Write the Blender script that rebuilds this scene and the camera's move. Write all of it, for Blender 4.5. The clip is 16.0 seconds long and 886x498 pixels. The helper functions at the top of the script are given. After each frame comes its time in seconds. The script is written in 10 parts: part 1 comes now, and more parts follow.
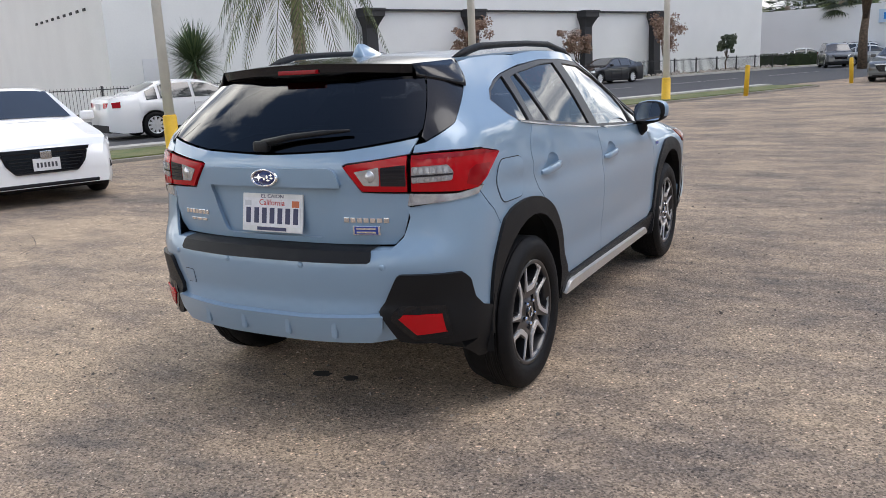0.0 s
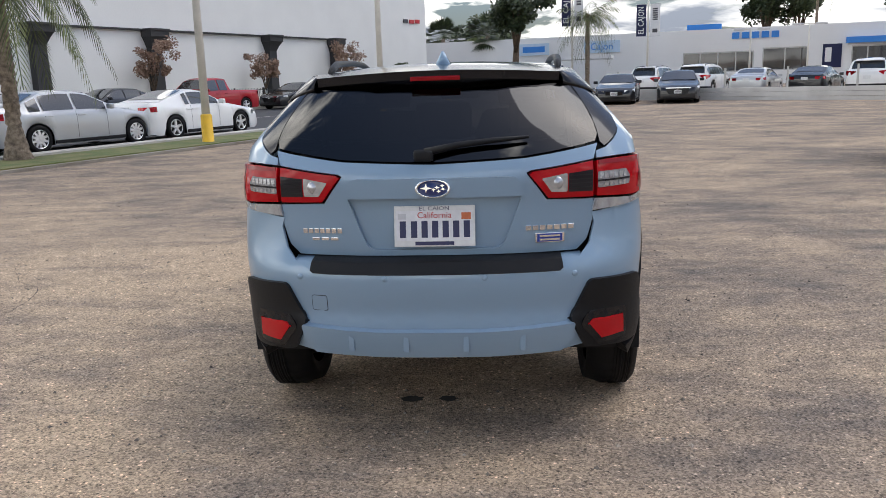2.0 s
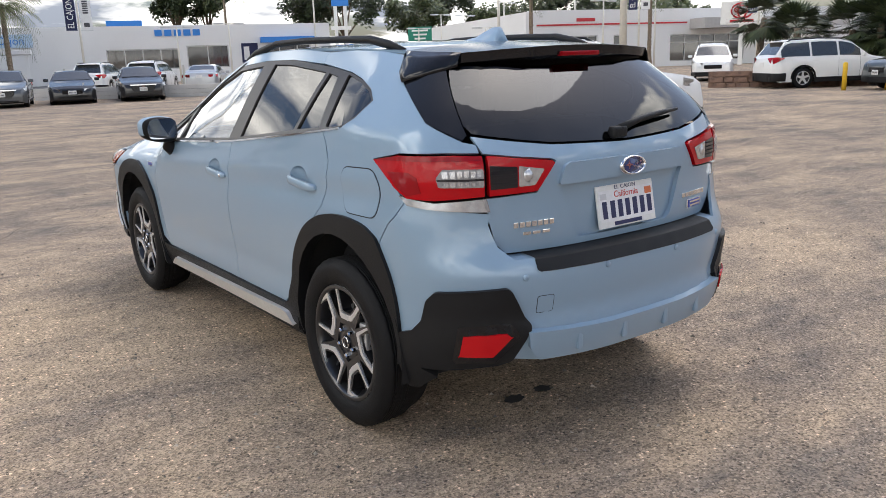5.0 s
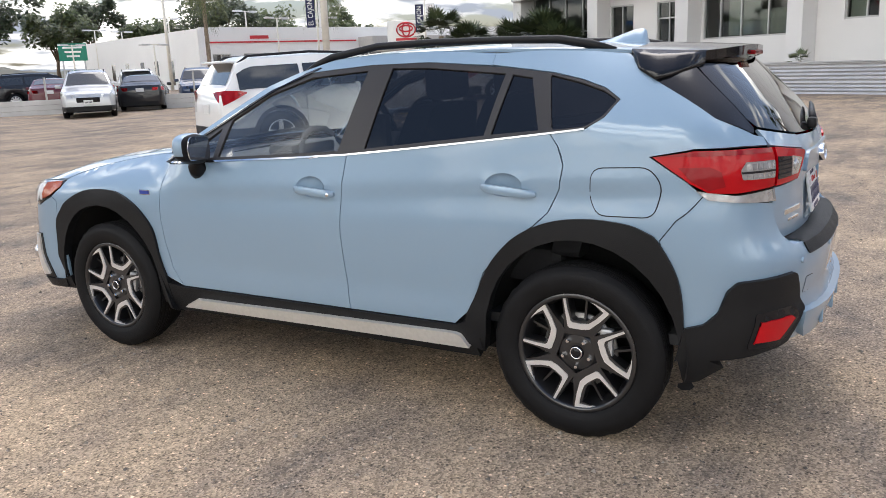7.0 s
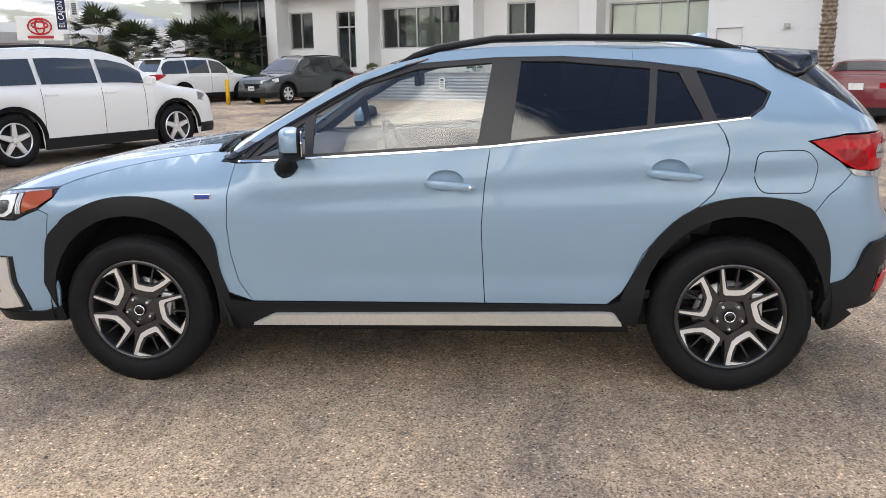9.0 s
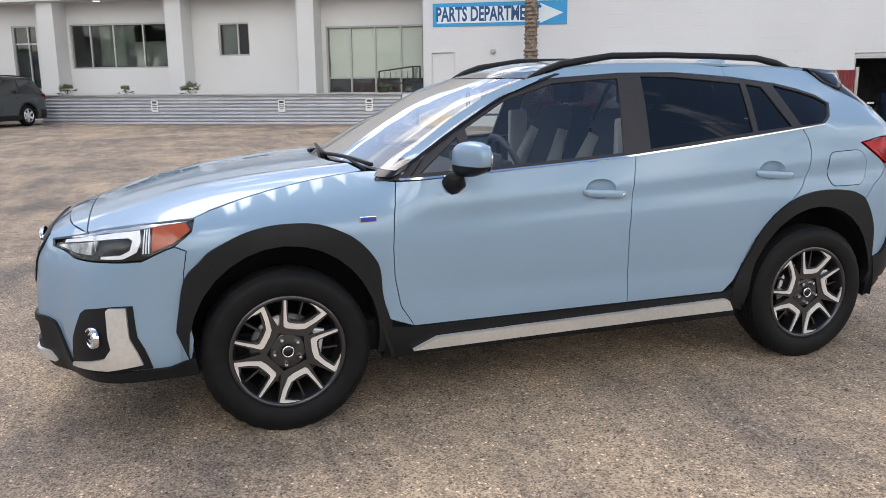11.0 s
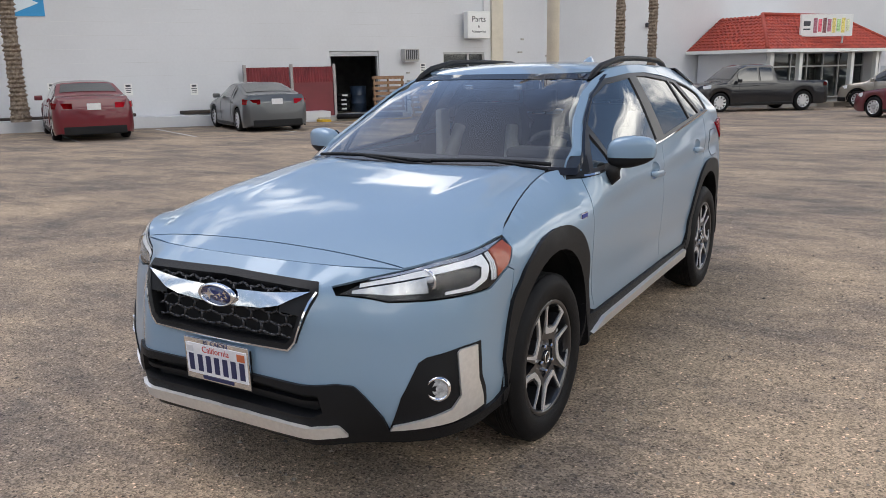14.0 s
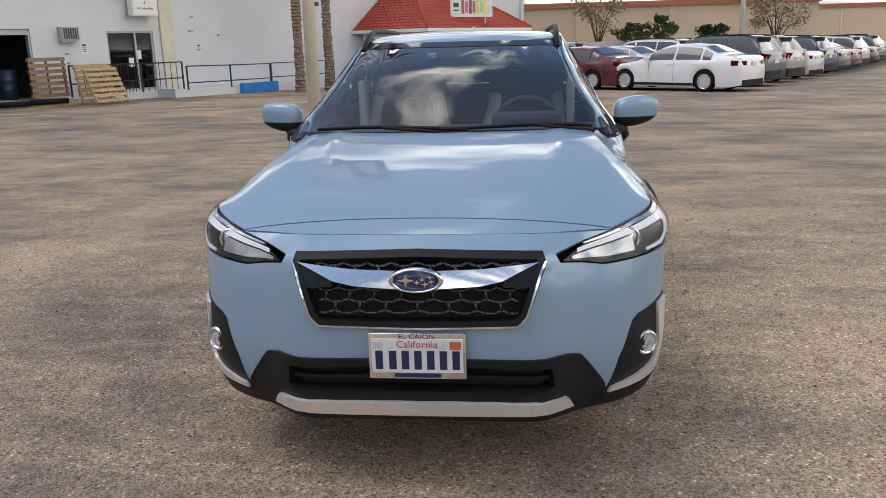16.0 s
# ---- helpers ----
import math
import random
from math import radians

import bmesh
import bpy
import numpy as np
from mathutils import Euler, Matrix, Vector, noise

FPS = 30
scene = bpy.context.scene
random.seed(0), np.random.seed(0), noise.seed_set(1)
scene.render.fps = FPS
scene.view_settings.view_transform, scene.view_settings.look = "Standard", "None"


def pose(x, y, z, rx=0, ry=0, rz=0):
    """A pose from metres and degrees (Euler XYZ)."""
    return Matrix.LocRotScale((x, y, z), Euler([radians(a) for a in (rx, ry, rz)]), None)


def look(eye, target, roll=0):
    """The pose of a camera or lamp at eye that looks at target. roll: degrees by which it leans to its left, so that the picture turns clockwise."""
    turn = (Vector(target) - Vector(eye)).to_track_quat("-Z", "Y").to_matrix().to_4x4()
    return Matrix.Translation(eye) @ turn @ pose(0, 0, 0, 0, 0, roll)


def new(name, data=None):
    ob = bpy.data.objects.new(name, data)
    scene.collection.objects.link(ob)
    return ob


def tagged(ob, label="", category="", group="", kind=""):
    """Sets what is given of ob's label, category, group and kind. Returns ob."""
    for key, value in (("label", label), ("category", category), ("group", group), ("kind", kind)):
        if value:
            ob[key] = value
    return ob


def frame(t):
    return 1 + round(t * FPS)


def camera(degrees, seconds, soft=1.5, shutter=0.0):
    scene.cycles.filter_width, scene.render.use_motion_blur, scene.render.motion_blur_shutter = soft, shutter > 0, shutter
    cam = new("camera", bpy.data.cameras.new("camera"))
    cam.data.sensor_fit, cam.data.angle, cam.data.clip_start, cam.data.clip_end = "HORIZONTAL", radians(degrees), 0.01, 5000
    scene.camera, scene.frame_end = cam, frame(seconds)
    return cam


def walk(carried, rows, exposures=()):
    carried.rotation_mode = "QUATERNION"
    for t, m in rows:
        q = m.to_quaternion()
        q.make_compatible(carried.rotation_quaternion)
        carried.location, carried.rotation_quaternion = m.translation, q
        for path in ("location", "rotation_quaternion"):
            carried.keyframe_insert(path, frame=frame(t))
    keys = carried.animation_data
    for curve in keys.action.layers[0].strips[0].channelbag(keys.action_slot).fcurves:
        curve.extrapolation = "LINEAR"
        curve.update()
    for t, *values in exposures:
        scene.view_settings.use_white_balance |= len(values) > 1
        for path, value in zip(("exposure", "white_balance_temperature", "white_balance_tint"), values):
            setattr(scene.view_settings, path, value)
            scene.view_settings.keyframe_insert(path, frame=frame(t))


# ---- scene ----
cam = camera(58.0, 16.0, soft=0.8)
PATH = [
    (0, (2.149, -4.571, 1.417), (1.219, -2.856, 0.977), -2.7),
    (0.5, (1.7, -4.669, 1.398), (0.929, -2.877, 0.958), -2.4),
    (1, (1.228, -4.821, 1.407), (0.643, -2.958, 0.975), -2.2),
    (1.5, (0.756, -4.972, 1.404), (0.373, -3.054, 0.984), -2.1),
    (2, (0.264, -5.065, 1.418), (0.112, -3.114, 1.006), -1.8),
    (2.5, (-0.231, -5.118, 1.411), (-0.141, -3.162, 1.003), -1.6),
    (3, (-0.676, -5.013, 1.424), (-0.355, -3.084, 1.006), -1.5),
    (3.2, (-0.874, -4.952, 1.422), (-0.46, -3.043, 0.991), -1.5),
    (5.3, (-2.542, -3.844, 1.418), (-1.298, -2.347, 0.958), -1.8),
    (5.5, (-2.713, -3.71, 1.413), (-1.407, -2.266, 0.953), -1.7),
    (6, (-3.058, -3.332, 1.408), (-1.617, -2.022, 0.953), -1.9),
    (6.5, (-3.342, -2.866, 1.432), (-1.769, -1.716, 0.983), -2.1),
    (7, (-3.6, -2.366, 1.429), (-1.915, -1.387, 0.98), -2.4),
    (7.5, (-3.807, -1.859, 1.432), (-2.022, -1.079, 0.979), -2.2),
    (8, (-4.052, -1.364, 1.411), (-2.191, -0.793, 0.954), -1.7),
    (8.5, (-4.144, -0.861, 1.425), (-2.231, -0.505, 0.965), -1.1),
    (9, (-4.241, -0.364, 1.423), (-2.3, -0.202, 0.967), -0.8),
    (9.5, (-4.237, 0.147, 1.359), (-2.281, 0.123, 0.945), -0.5),
    (9.7, (-4.227, 0.343, 1.362), (-2.272, 0.248, 0.953), -0.6),
    (11.8, (-3.763, 2.588, 1.437), (-2.053, 1.639, 1.018), -0.6),
    (12, (-3.683, 2.789, 1.441), (-2.017, 1.766, 1.02), -0.7),
    (12.5, (-3.364, 3.247, 1.452), (-1.834, 2.031, 1.027), -0.6),
    (13, (-2.944, 3.603, 1.474), (-1.567, 2.216, 1.048), -0.7),
    (13.5, (-2.52, 3.954, 1.486), (-1.324, 2.409, 1.057), -0.9),
    (14, (-2.056, 4.214, 1.487), (-1.058, 2.539, 1.046), -1.1),
    (14.5, (-1.624, 4.517, 1.48), (-0.836, 2.737, 1.021), -1.5),
    (15, (-1.171, 4.64, 1.467), (-0.606, 2.783, 0.984), -1.6),
    (15.5, (-0.71, 4.697, 1.467), (-0.356, 2.792, 0.968), -1.6),
    (16, (-0.318, 4.687, 1.455), (-0.132, 2.761, 0.951), -1.5),
]
walk(cam, [(t, look(eye, target, roll)) for t, eye, target, roll in PATH], [(0.0, 1.15, 6200, 10), (3.0, 1.05, 6250, 10), (6.0, 1.36, 6350, 10), (9.5, 1.42, 6350, 10), (12.0, 1.14, 6150, 10), (14.0, 0.92, 6250, 10), (16.0, 0.86, 6400, 10)])

# ---- world, sun, exposure ----
SUN_AZ, SUN_EL = 75.0, 62.0


def sky():
    w = bpy.data.worlds.new("sky")
    scene.world = w
    w.use_nodes = True
    nt = w.node_tree
    nt.nodes.clear()
    N, K = nt.nodes.new, nt.links.new
    out, bg = N("ShaderNodeOutputWorld"), N("ShaderNodeBackground")
    st = N("ShaderNodeTexSky")
    st.sky_type, st.sun_disc = "NISHITA", False
    st.sun_elevation, st.sun_rotation = radians(SUN_EL), radians(SUN_AZ)
    st.dust_density, st.air_density = 2.0, 1.0
    tc, sep = N("ShaderNodeTexCoord"), N("ShaderNodeSeparateXYZ")
    K(tc.outputs["Generated"], sep.inputs[0])
    # a flat cloud layer: direction divided by its height
    zz = N("ShaderNodeMath"); zz.operation = "ADD"; zz.inputs[1].default_value = 0.16
    zm = N("ShaderNodeMath"); zm.operation = "MAXIMUM"; zm.inputs[1].default_value = 0.0
    K(sep.outputs["Z"], zm.inputs[0]); K(zm.outputs[0], zz.inputs[0])
    dx, dy = N("ShaderNodeMath"), N("ShaderNodeMath")
    dx.operation = dy.operation = "DIVIDE"
    K(sep.outputs["X"], dx.inputs[0]); K(zz.outputs[0], dx.inputs[1])
    K(sep.outputs["Y"], dy.inputs[0]); K(zz.outputs[0], dy.inputs[1])
    cmb = N("ShaderNodeCombineXYZ")
    K(dx.outputs[0], cmb.inputs[0]); K(dy.outputs[0], cmb.inputs[1])
    n1, n2 = N("ShaderNodeTexNoise"), N("ShaderNodeTexNoise")
    n1.inputs["Scale"].default_value, n1.inputs["Detail"].default_value, n1.inputs["Roughness"].default_value = 1.25, 9.0, 0.58
    n1.inputs["Distortion"].default_value = 0.35
    n2.inputs["Scale"].default_value, n2.inputs["Detail"].default_value = 1.7, 5.0
    K(cmb.outputs[0], n1.inputs["Vector"]); K(cmb.outputs[0], n2.inputs["Vector"])
    cover = N("ShaderNodeValToRGB")
    cover.color_ramp.elements[0].position, cover.color_ramp.elements[1].position = 0.475, 0.545
    # broken cloud all round, a clear gap overhead
    gap = N("ShaderNodeMath"); gap.operation = "MULTIPLY_ADD"; gap.inputs[1].default_value, gap.inputs[2].default_value = -0.26, 0.105
    K(sep.outputs["Z"], gap.inputs[0])
    thin = N("ShaderNodeMath"); thin.operation = "ADD"
    K(n1.outputs["Fac"], thin.inputs[0]); K(gap.outputs[0], thin.inputs[1])
    side = N("ShaderNodeVectorMath"); side.operation = "DOT_PRODUCT"; side.inputs[1].default_value = (-0.075, -0.01, -0.01)
    K(tc.outputs["Generated"], side.inputs[0])
    lean = N("ShaderNodeMath"); lean.operation = "ADD"
    K(thin.outputs[0], lean.inputs[0]); K(side.outputs["Value"], lean.inputs[1])
    K(lean.outputs[0], cover.inputs[0])
    tone = N("ShaderNodeValToRGB")
    e = tone.color_ramp.elements
    e[0].position, e[0].color = 0.38, (0.31, 0.335, 0.385, 1)
    e[1].position, e[1].color = 0.62, (1.90, 1.80, 1.62, 1)
    K(n2.outputs["Fac"], tone.inputs[0])
    dim = N("ShaderNodeVectorMath"); dim.operation = "SCALE"; dim.inputs["Scale"].default_value = 0.065
    K(st.outputs[0], dim.inputs[0])
    mix = N("ShaderNodeMix"); mix.data_type = "RGBA"
    K(cover.outputs[0], mix.inputs["Factor"]); K(dim.outputs[0], mix.inputs[6]); K(tone.outputs[0], mix.inputs[7])
    K(mix.outputs[2], bg.inputs["Color"])
    # hazier and duller towards the horizon
    up = N("ShaderNodeMapRange")
    up.inputs["From Min"].default_value, up.inputs["From Max"].default_value = 0.0, 0.5
    up.inputs["To Min"].default_value, up.inputs["To Max"].default_value = 0.52, 1.22
    K(sep.outputs["Z"], up.inputs["Value"]); K(up.outputs[0], bg.inputs["Strength"])
    K(bg.outputs[0], out.inputs["Surface"])


sky()
sun = new("sun", bpy.data.lights.new("sun", "SUN"))
sun.data.energy, sun.data.angle, sun.data.color = 0.5, radians(40), (1.0, 0.96, 0.91)
_az, _el = radians(SUN_AZ), radians(SUN_EL)
sun.matrix_world = look((math.sin(_az) * math.cos(_el) * 50, math.cos(_az) * math.cos(_el) * 50, math.sin(_el) * 50), (0, 0, 0))
scene.view_settings.exposure = 1.4

# ---- materials ----
MATS = {}


def mat(name, color, rough=0.6, metal=0.0, var=0.12, scale=4.0, fine=60.0, bump=0.0, coat=0.0, color2=None, grain=0.06, spec=0.5, obj=False):
    """A surface with broad mottling, fine grain and relief, all at real size."""
    if name in MATS:
        return MATS[name]
    m = bpy.data.materials.new(name)
    m.use_nodes = True
    nt = m.node_tree
    b = nt.nodes["Principled BSDF"]
    N, K = nt.nodes.new, nt.links.new
    tc = N("ShaderNodeTexCoord")
    n1, n2 = N("ShaderNodeTexNoise"), N("ShaderNodeTexNoise")
    n1.inputs["Scale"].default_value, n1.inputs["Detail"].default_value = scale, 5.0
    n2.inputs["Scale"].default_value, n2.inputs["Detail"].default_value = fine, 3.0
    K(tc.outputs["Object"], n1.inputs["Vector"]); K(tc.outputs["Object"], n2.inputs["Vector"])
    ramp = N("ShaderNodeValToRGB")
    c2 = color2 or tuple(c * (1 - var) for c in color)
    ramp.color_ramp.elements[0].position, ramp.color_ramp.elements[0].color = 0.35, (*c2, 1)
    ramp.color_ramp.elements[1].position, ramp.color_ramp.elements[1].color = 0.65, (*color, 1)
    K(n1.outputs["Fac"], ramp.inputs[0])
    hsv = N("ShaderNodeHueSaturation")
    val = N("ShaderNodeMapRange")
    val.inputs["To Min"].default_value, val.inputs["To Max"].default_value = 1 - grain * 2, 1 + grain * 2
    K(n2.outputs["Fac"], val.inputs["Value"]); K(val.outputs[0], hsv.inputs["Value"]); K(ramp.outputs[0], hsv.inputs["Color"])
    K(hsv.outputs[0], b.inputs["Base Color"])
    rr = N("ShaderNodeMapRange")
    rr.inputs["To Min"].default_value, rr.inputs["To Max"].default_value = max(0.02, rough * 0.85), min(1, rough * 1.15)
    K(n1.outputs["Fac"], rr.inputs["Value"]); K(rr.outputs[0], b.inputs["Roughness"])
    b.inputs["Metallic"].default_value = metal
    b.inputs["Specular IOR Level"].default_value = spec
    if coat:
        b.inputs["Coat Weight"].default_value, b.inputs["Coat Roughness"].default_value = coat, 0.03
    if bump:
        bp = N("ShaderNodeBump")
        bp.inputs["Strength"].default_value, bp.inputs["Distance"].default_value = min(1, bump), 0.01
        K(n2.outputs["Fac"], bp.inputs["Height"]); K(bp.outputs[0], b.inputs["Normal"])
    MATS[name] = m
    return m


def paint(name, color, metal=0.0):
    """Car paint: base coat with flake under a clear coat."""
    return mat(name, color, rough=0.36, metal=metal, var=0.02, scale=1.2, fine=900, grain=0.02, coat=1.0, spec=0.2)


def glass_dark(name, tint, gain=1.6, rough=0.02):
    """Window glass: a glossy skin over a tinted view through."""
    if name in MATS:
        return MATS[name]
    m = bpy.data.materials.new(name)
    m.use_nodes = True
    nt = m.node_tree
    nt.nodes.clear()
    N, K = nt.nodes.new, nt.links.new
    out = N("ShaderNodeOutputMaterial")
    tr, gl, mx, fr = N("ShaderNodeBsdfTransparent"), N("ShaderNodeBsdfGlossy"), N("ShaderNodeMixShader"), N("ShaderNodeLayerWeight")
    fr.inputs["Blend"].default_value = 0.5
    tr.inputs["Color"].default_value = (*tint, 1)
    gl.inputs["Roughness"].default_value = rough
    bst = N("ShaderNodeMath"); bst.operation = "MULTIPLY_ADD"; bst.inputs[1].default_value, bst.inputs[2].default_value = 0.96 * gain, 0.04 * gain
    bst.use_clamp = True
    gz5 = N("ShaderNodeMath"); gz5.operation = "POWER"; gz5.inputs[1].default_value = 5.0
    K(fr.outputs["Facing"], gz5.inputs[0]); K(gz5.outputs[0], bst.inputs[0])
    K(bst.outputs[0], mx.inputs[0]); K(tr.outputs[0], mx.inputs[1]); K(gl.outputs[0], mx.inputs[2])
    K(mx.outputs[0], out.inputs[0])
    MATS[name] = m
    return m


def lens(name, color, rough=0.12, trans=0.0):
    return mat(name, color, rough=rough, var=0.08, scale=30, fine=300, grain=0.05, coat=0.35, spec=0.15)


BLUE = paint("blue_grey_paint", (0.240, 0.342, 0.450), 0.15)
BLACK_PL = mat("black_plastic", (0.009, 0.0095, 0.011), rough=0.5, fine=400, bump=0.15, var=0.2, spec=0.25)
GLOSS_BLK = mat("gloss_black", (0.008, 0.008, 0.010), rough=0.10, var=0.1, spec=0.4)
DARK = mat("dark_cavity", (0.008, 0.008, 0.009), rough=0.9)
RUBBER = mat("tyre_rubber", (0.008, 0.008, 0.009), rough=0.6, var=0.35, scale=14, fine=220, bump=0.15, grain=0.12, spec=0.18)
MACHINED = mat("machined_alloy", (0.86, 0.86, 0.87), rough=0.34, metal=0.75, var=0.05, fine=600)
RIM_BLK = mat("rim_black", (0.014, 0.014, 0.016), rough=0.3, coat=0.6)
CHROME = mat("chrome", (0.82, 0.83, 0.85), rough=0.08, metal=1.0, var=0.03)
SATIN = mat("satin_silver", (0.80, 0.785, 0.76), rough=0.30, metal=0.6, var=0.06)
SATIN_BLK = mat("satin_black_trim", (0.034, 0.031, 0.030), rough=0.38, spec=0.4, var=0.15, fine=300)
RED_LENS = lens("red_lens", (0.42, 0.0015, 0.006))
RED_DEEP = lens("deep_red_lens", (0.26, 0.004, 0.008))
REFLECT = mat("red_reflector", (0.52, 0.003, 0.008), rough=0.25, fine=500, bump=0.2, coat=0.3, spec=0.2)
CLEAR_L = mat("clear_lens", (0.62, 0.63, 0.65), rough=0.16, metal=0.7, var=0.25, scale=40, fine=300, grain=0.08, coat=0.6)
GREY_L = lens("grey_lens", (0.27, 0.26, 0.26))
SMOKE_L = lens("smoked_lens", (0.022, 0.020, 0.023))
AMBER = lens("amber_lens", (0.36, 0.072, 0.026))
LAMP_W = lens("lamp_white", (0.88, 0.89, 0.90))
TINT = glass_dark("tinted_glass", (0.035, 0.037, 0.04), 1.6)
CLEARG = glass_dark("clear_glass", (0.93, 0.965, 0.945), 2.8)
PRIV = glass_dark("privacy_glass", (0.07, 0.07, 0.075), 1.7)
WHITE_PT = paint("white_paint", (0.80, 0.80, 0.79))

# ---- building blocks ----
import functools
from mathutils.geometry import delaunay_2d_cdt


def mesh_from(name, bm, material, smooth=False):
    me = bpy.data.meshes.new(name)
    bm.to_mesh(me)
    bm.free()
    mats = material if isinstance(material, (list, tuple)) else [material]
    for m in mats:
        me.materials.append(m)
    if smooth:
        for p in me.polygons:
            p.use_smooth = True
    return me


def part(name, bm, material, parent=None, label="", smooth=False, at=None):
    """Links a bmesh as one mesh object under a thing or a part."""
    ob = new(name, mesh_from(name, bm, material, smooth))
    if parent is not None:
        ob.parent = parent
    if at is not None:
        ob.matrix_basis = at
    if label:
        ob["label"] = label
    return ob


def share(name, me, parent, at=None, label=""):
    """Another object on a mesh that exists."""
    ob = new(name, me)
    ob.parent = parent
    if at is not None:
        ob.matrix_basis = at
    if label:
        ob["label"] = label
    return ob


def thing(name, label, category, at, group="", kind=""):
    e = new(name)
    e.empty_display_size = 0.2
    e.matrix_basis = at
    return tagged(e, label, category, group, kind)


def setting(name, bm, material, label="", smooth=False, category=""):
    return tagged(part(name, bm, material, None, "", smooth), label, category, "", "structure")


def box(bm, c, s, rz=0.0, bevel=0.0):
    """A box of size s about c, turned by rz degrees, with edges rounded by bevel."""
    m = pose(*c, 0, 0, rz) @ Matrix.Diagonal((*s, 1))
    r = bmesh.ops.create_cube(bm, size=1.0, matrix=m)
    if bevel:
        es = list({e for v in r["verts"] for e in v.link_edges})
        bmesh.ops.bevel(bm, geom=es, offset=bevel, segments=2, affect="EDGES", profile=0.6)
    return bm


def boxes(*items):
    bm = bmesh.new()
    for it in items:
        box(bm, *it)
    return bm


def tube(bm, pts, rads, n=8, cap=True):
    """A round bar through pts with the radii rads."""
    rings = []
    for i, p in enumerate(pts):
        p = Vector(p)
        a, b = Vector(pts[max(0, i - 1)]), Vector(pts[min(len(pts) - 1, i + 1)])
        d = (b - a).normalized()
        side = d.orthogonal().normalized() if abs(d.z) < 0.95 else Vector((1, 0, 0))
        side = (side - d * side.dot(d)).normalized()
        up = d.cross(side)
        r = rads[i] if isinstance(rads, (list, tuple)) else rads
        rings.append([bm.verts.new(p + (side * math.cos(k * math.tau / n) + up * math.sin(k * math.tau / n)) * r) for k in range(n)])
    for u, v in zip(rings, rings[1:]):
        for k in range(n):
            bm.faces.new((u[k], u[(k + 1) % n], v[(k + 1) % n], v[k]))
    if cap:
        bm.faces.new(rings[0][::-1])
        bm.faces.new(rings[-1])
    return bm


def lathe(bm, prof, n=24, axis="z", m=None):
    """prof: (radius, height) rows, turned about an axis; m places it."""
    rings = []
    for r, h in prof:
        ring = []
        for k in range(n):
            a = k * math.tau / n
            p = Vector((r * math.cos(a), r * math.sin(a), h))
            if axis == "x":
                p = Vector((p.z, p.x, p.y))
            ring.append(bm.verts.new(m @ p if m else p))
        rings.append(ring)
    for u, v in zip(rings, rings[1:]):
        for k in range(n):
            bm.faces.new((u[k], u[(k + 1) % n], v[(k + 1) % n], v[k]))
    return bm


def prism(bm, poly, d0, d1, to):
    """A flat outline, extruded from depth d0 to d1; to(u, v, d) gives the place."""
    a = [bm.verts.new(to(u, v, d0)) for u, v in poly]
    b = [bm.verts.new(to(u, v, d1)) for u, v in poly]
    n = len(poly)
    for k in range(n):
        bm.faces.new((a[k], a[(k + 1) % n], b[(k + 1) % n], b[k]))
    bm.faces.new(a[::-1])
    bm.faces.new(b)
    bmesh.ops.recalc_face_normals(bm, faces=bm.faces)
    return bm


def lerp_table(rows, t):
    """Smooth value between rows of (t, value)."""
    if t <= rows[0][0]:
        return rows[0][1]
    for i in range(len(rows) - 1):
        (a, va), (b, vb) = rows[i], rows[i + 1]
        if t <= b:
            h = b - a
            sl = lambda j: ((rows[min(j + 1, len(rows) - 1)][1] - rows[max(j - 1, 0)][1]) / max(1e-6, rows[min(j + 1, len(rows) - 1)][0] - rows[max(j - 1, 0)][0]))
            m0, m1, s = sl(i) * h, sl(i + 1) * h, (t - a) / h
            return (2 * s**3 - 3 * s**2 + 1) * va + (s**3 - 2 * s**2 + s) * m0 + (-2 * s**3 + 3 * s**2) * vb + (s**3 - s**2) * m1
    return rows[-1][1]


def inside(p, poly):
    x, y, r = p[0], p[1], False
    j = len(poly) - 1
    for i in range(len(poly)):
        (xi, yi), (xj, yj) = poly[i], poly[j]
        if (yi > y) != (yj > y) and x < (xj - xi) * (y - yi) / (yj - yi) + xi:
            r = not r
        j = i
    return r


def densify(poly, step):
    out = []
    for i, p in enumerate(poly):
        q = poly[(i + 1) % len(poly)]
        n = max(1, int(math.ceil(math.dist(p, q) / step)))
        out += [(p[0] + (q[0] - p[0]) * k / n, p[1] + (q[1] - p[1]) * k / n) for k in range(n)]
    return out


def round_poly(poly, r, n=4):
    """Corners of an outline rounded by r (one value, or one for each corner)."""
    out = []
    N = len(poly)
    for i in range(N):
        a, b, c = Vector(poly[i - 1]), Vector(poly[i]), Vector(poly[(i + 1) % N])
        rr = r[i] if isinstance(r, (list, tuple)) else r
        rr = min(rr, (a - b).length * 0.45, (c - b).length * 0.45)
        if rr <= 0:
            out.append(tuple(b))
            continue
        p, q = b + (a - b).normalized() * rr, b + (c - b).normalized() * rr
        for k in range(n + 1):
            t = k / n
            out.append(tuple(p * (1 - t) ** 2 + b * 2 * t * (1 - t) + q * t * t))
    return out


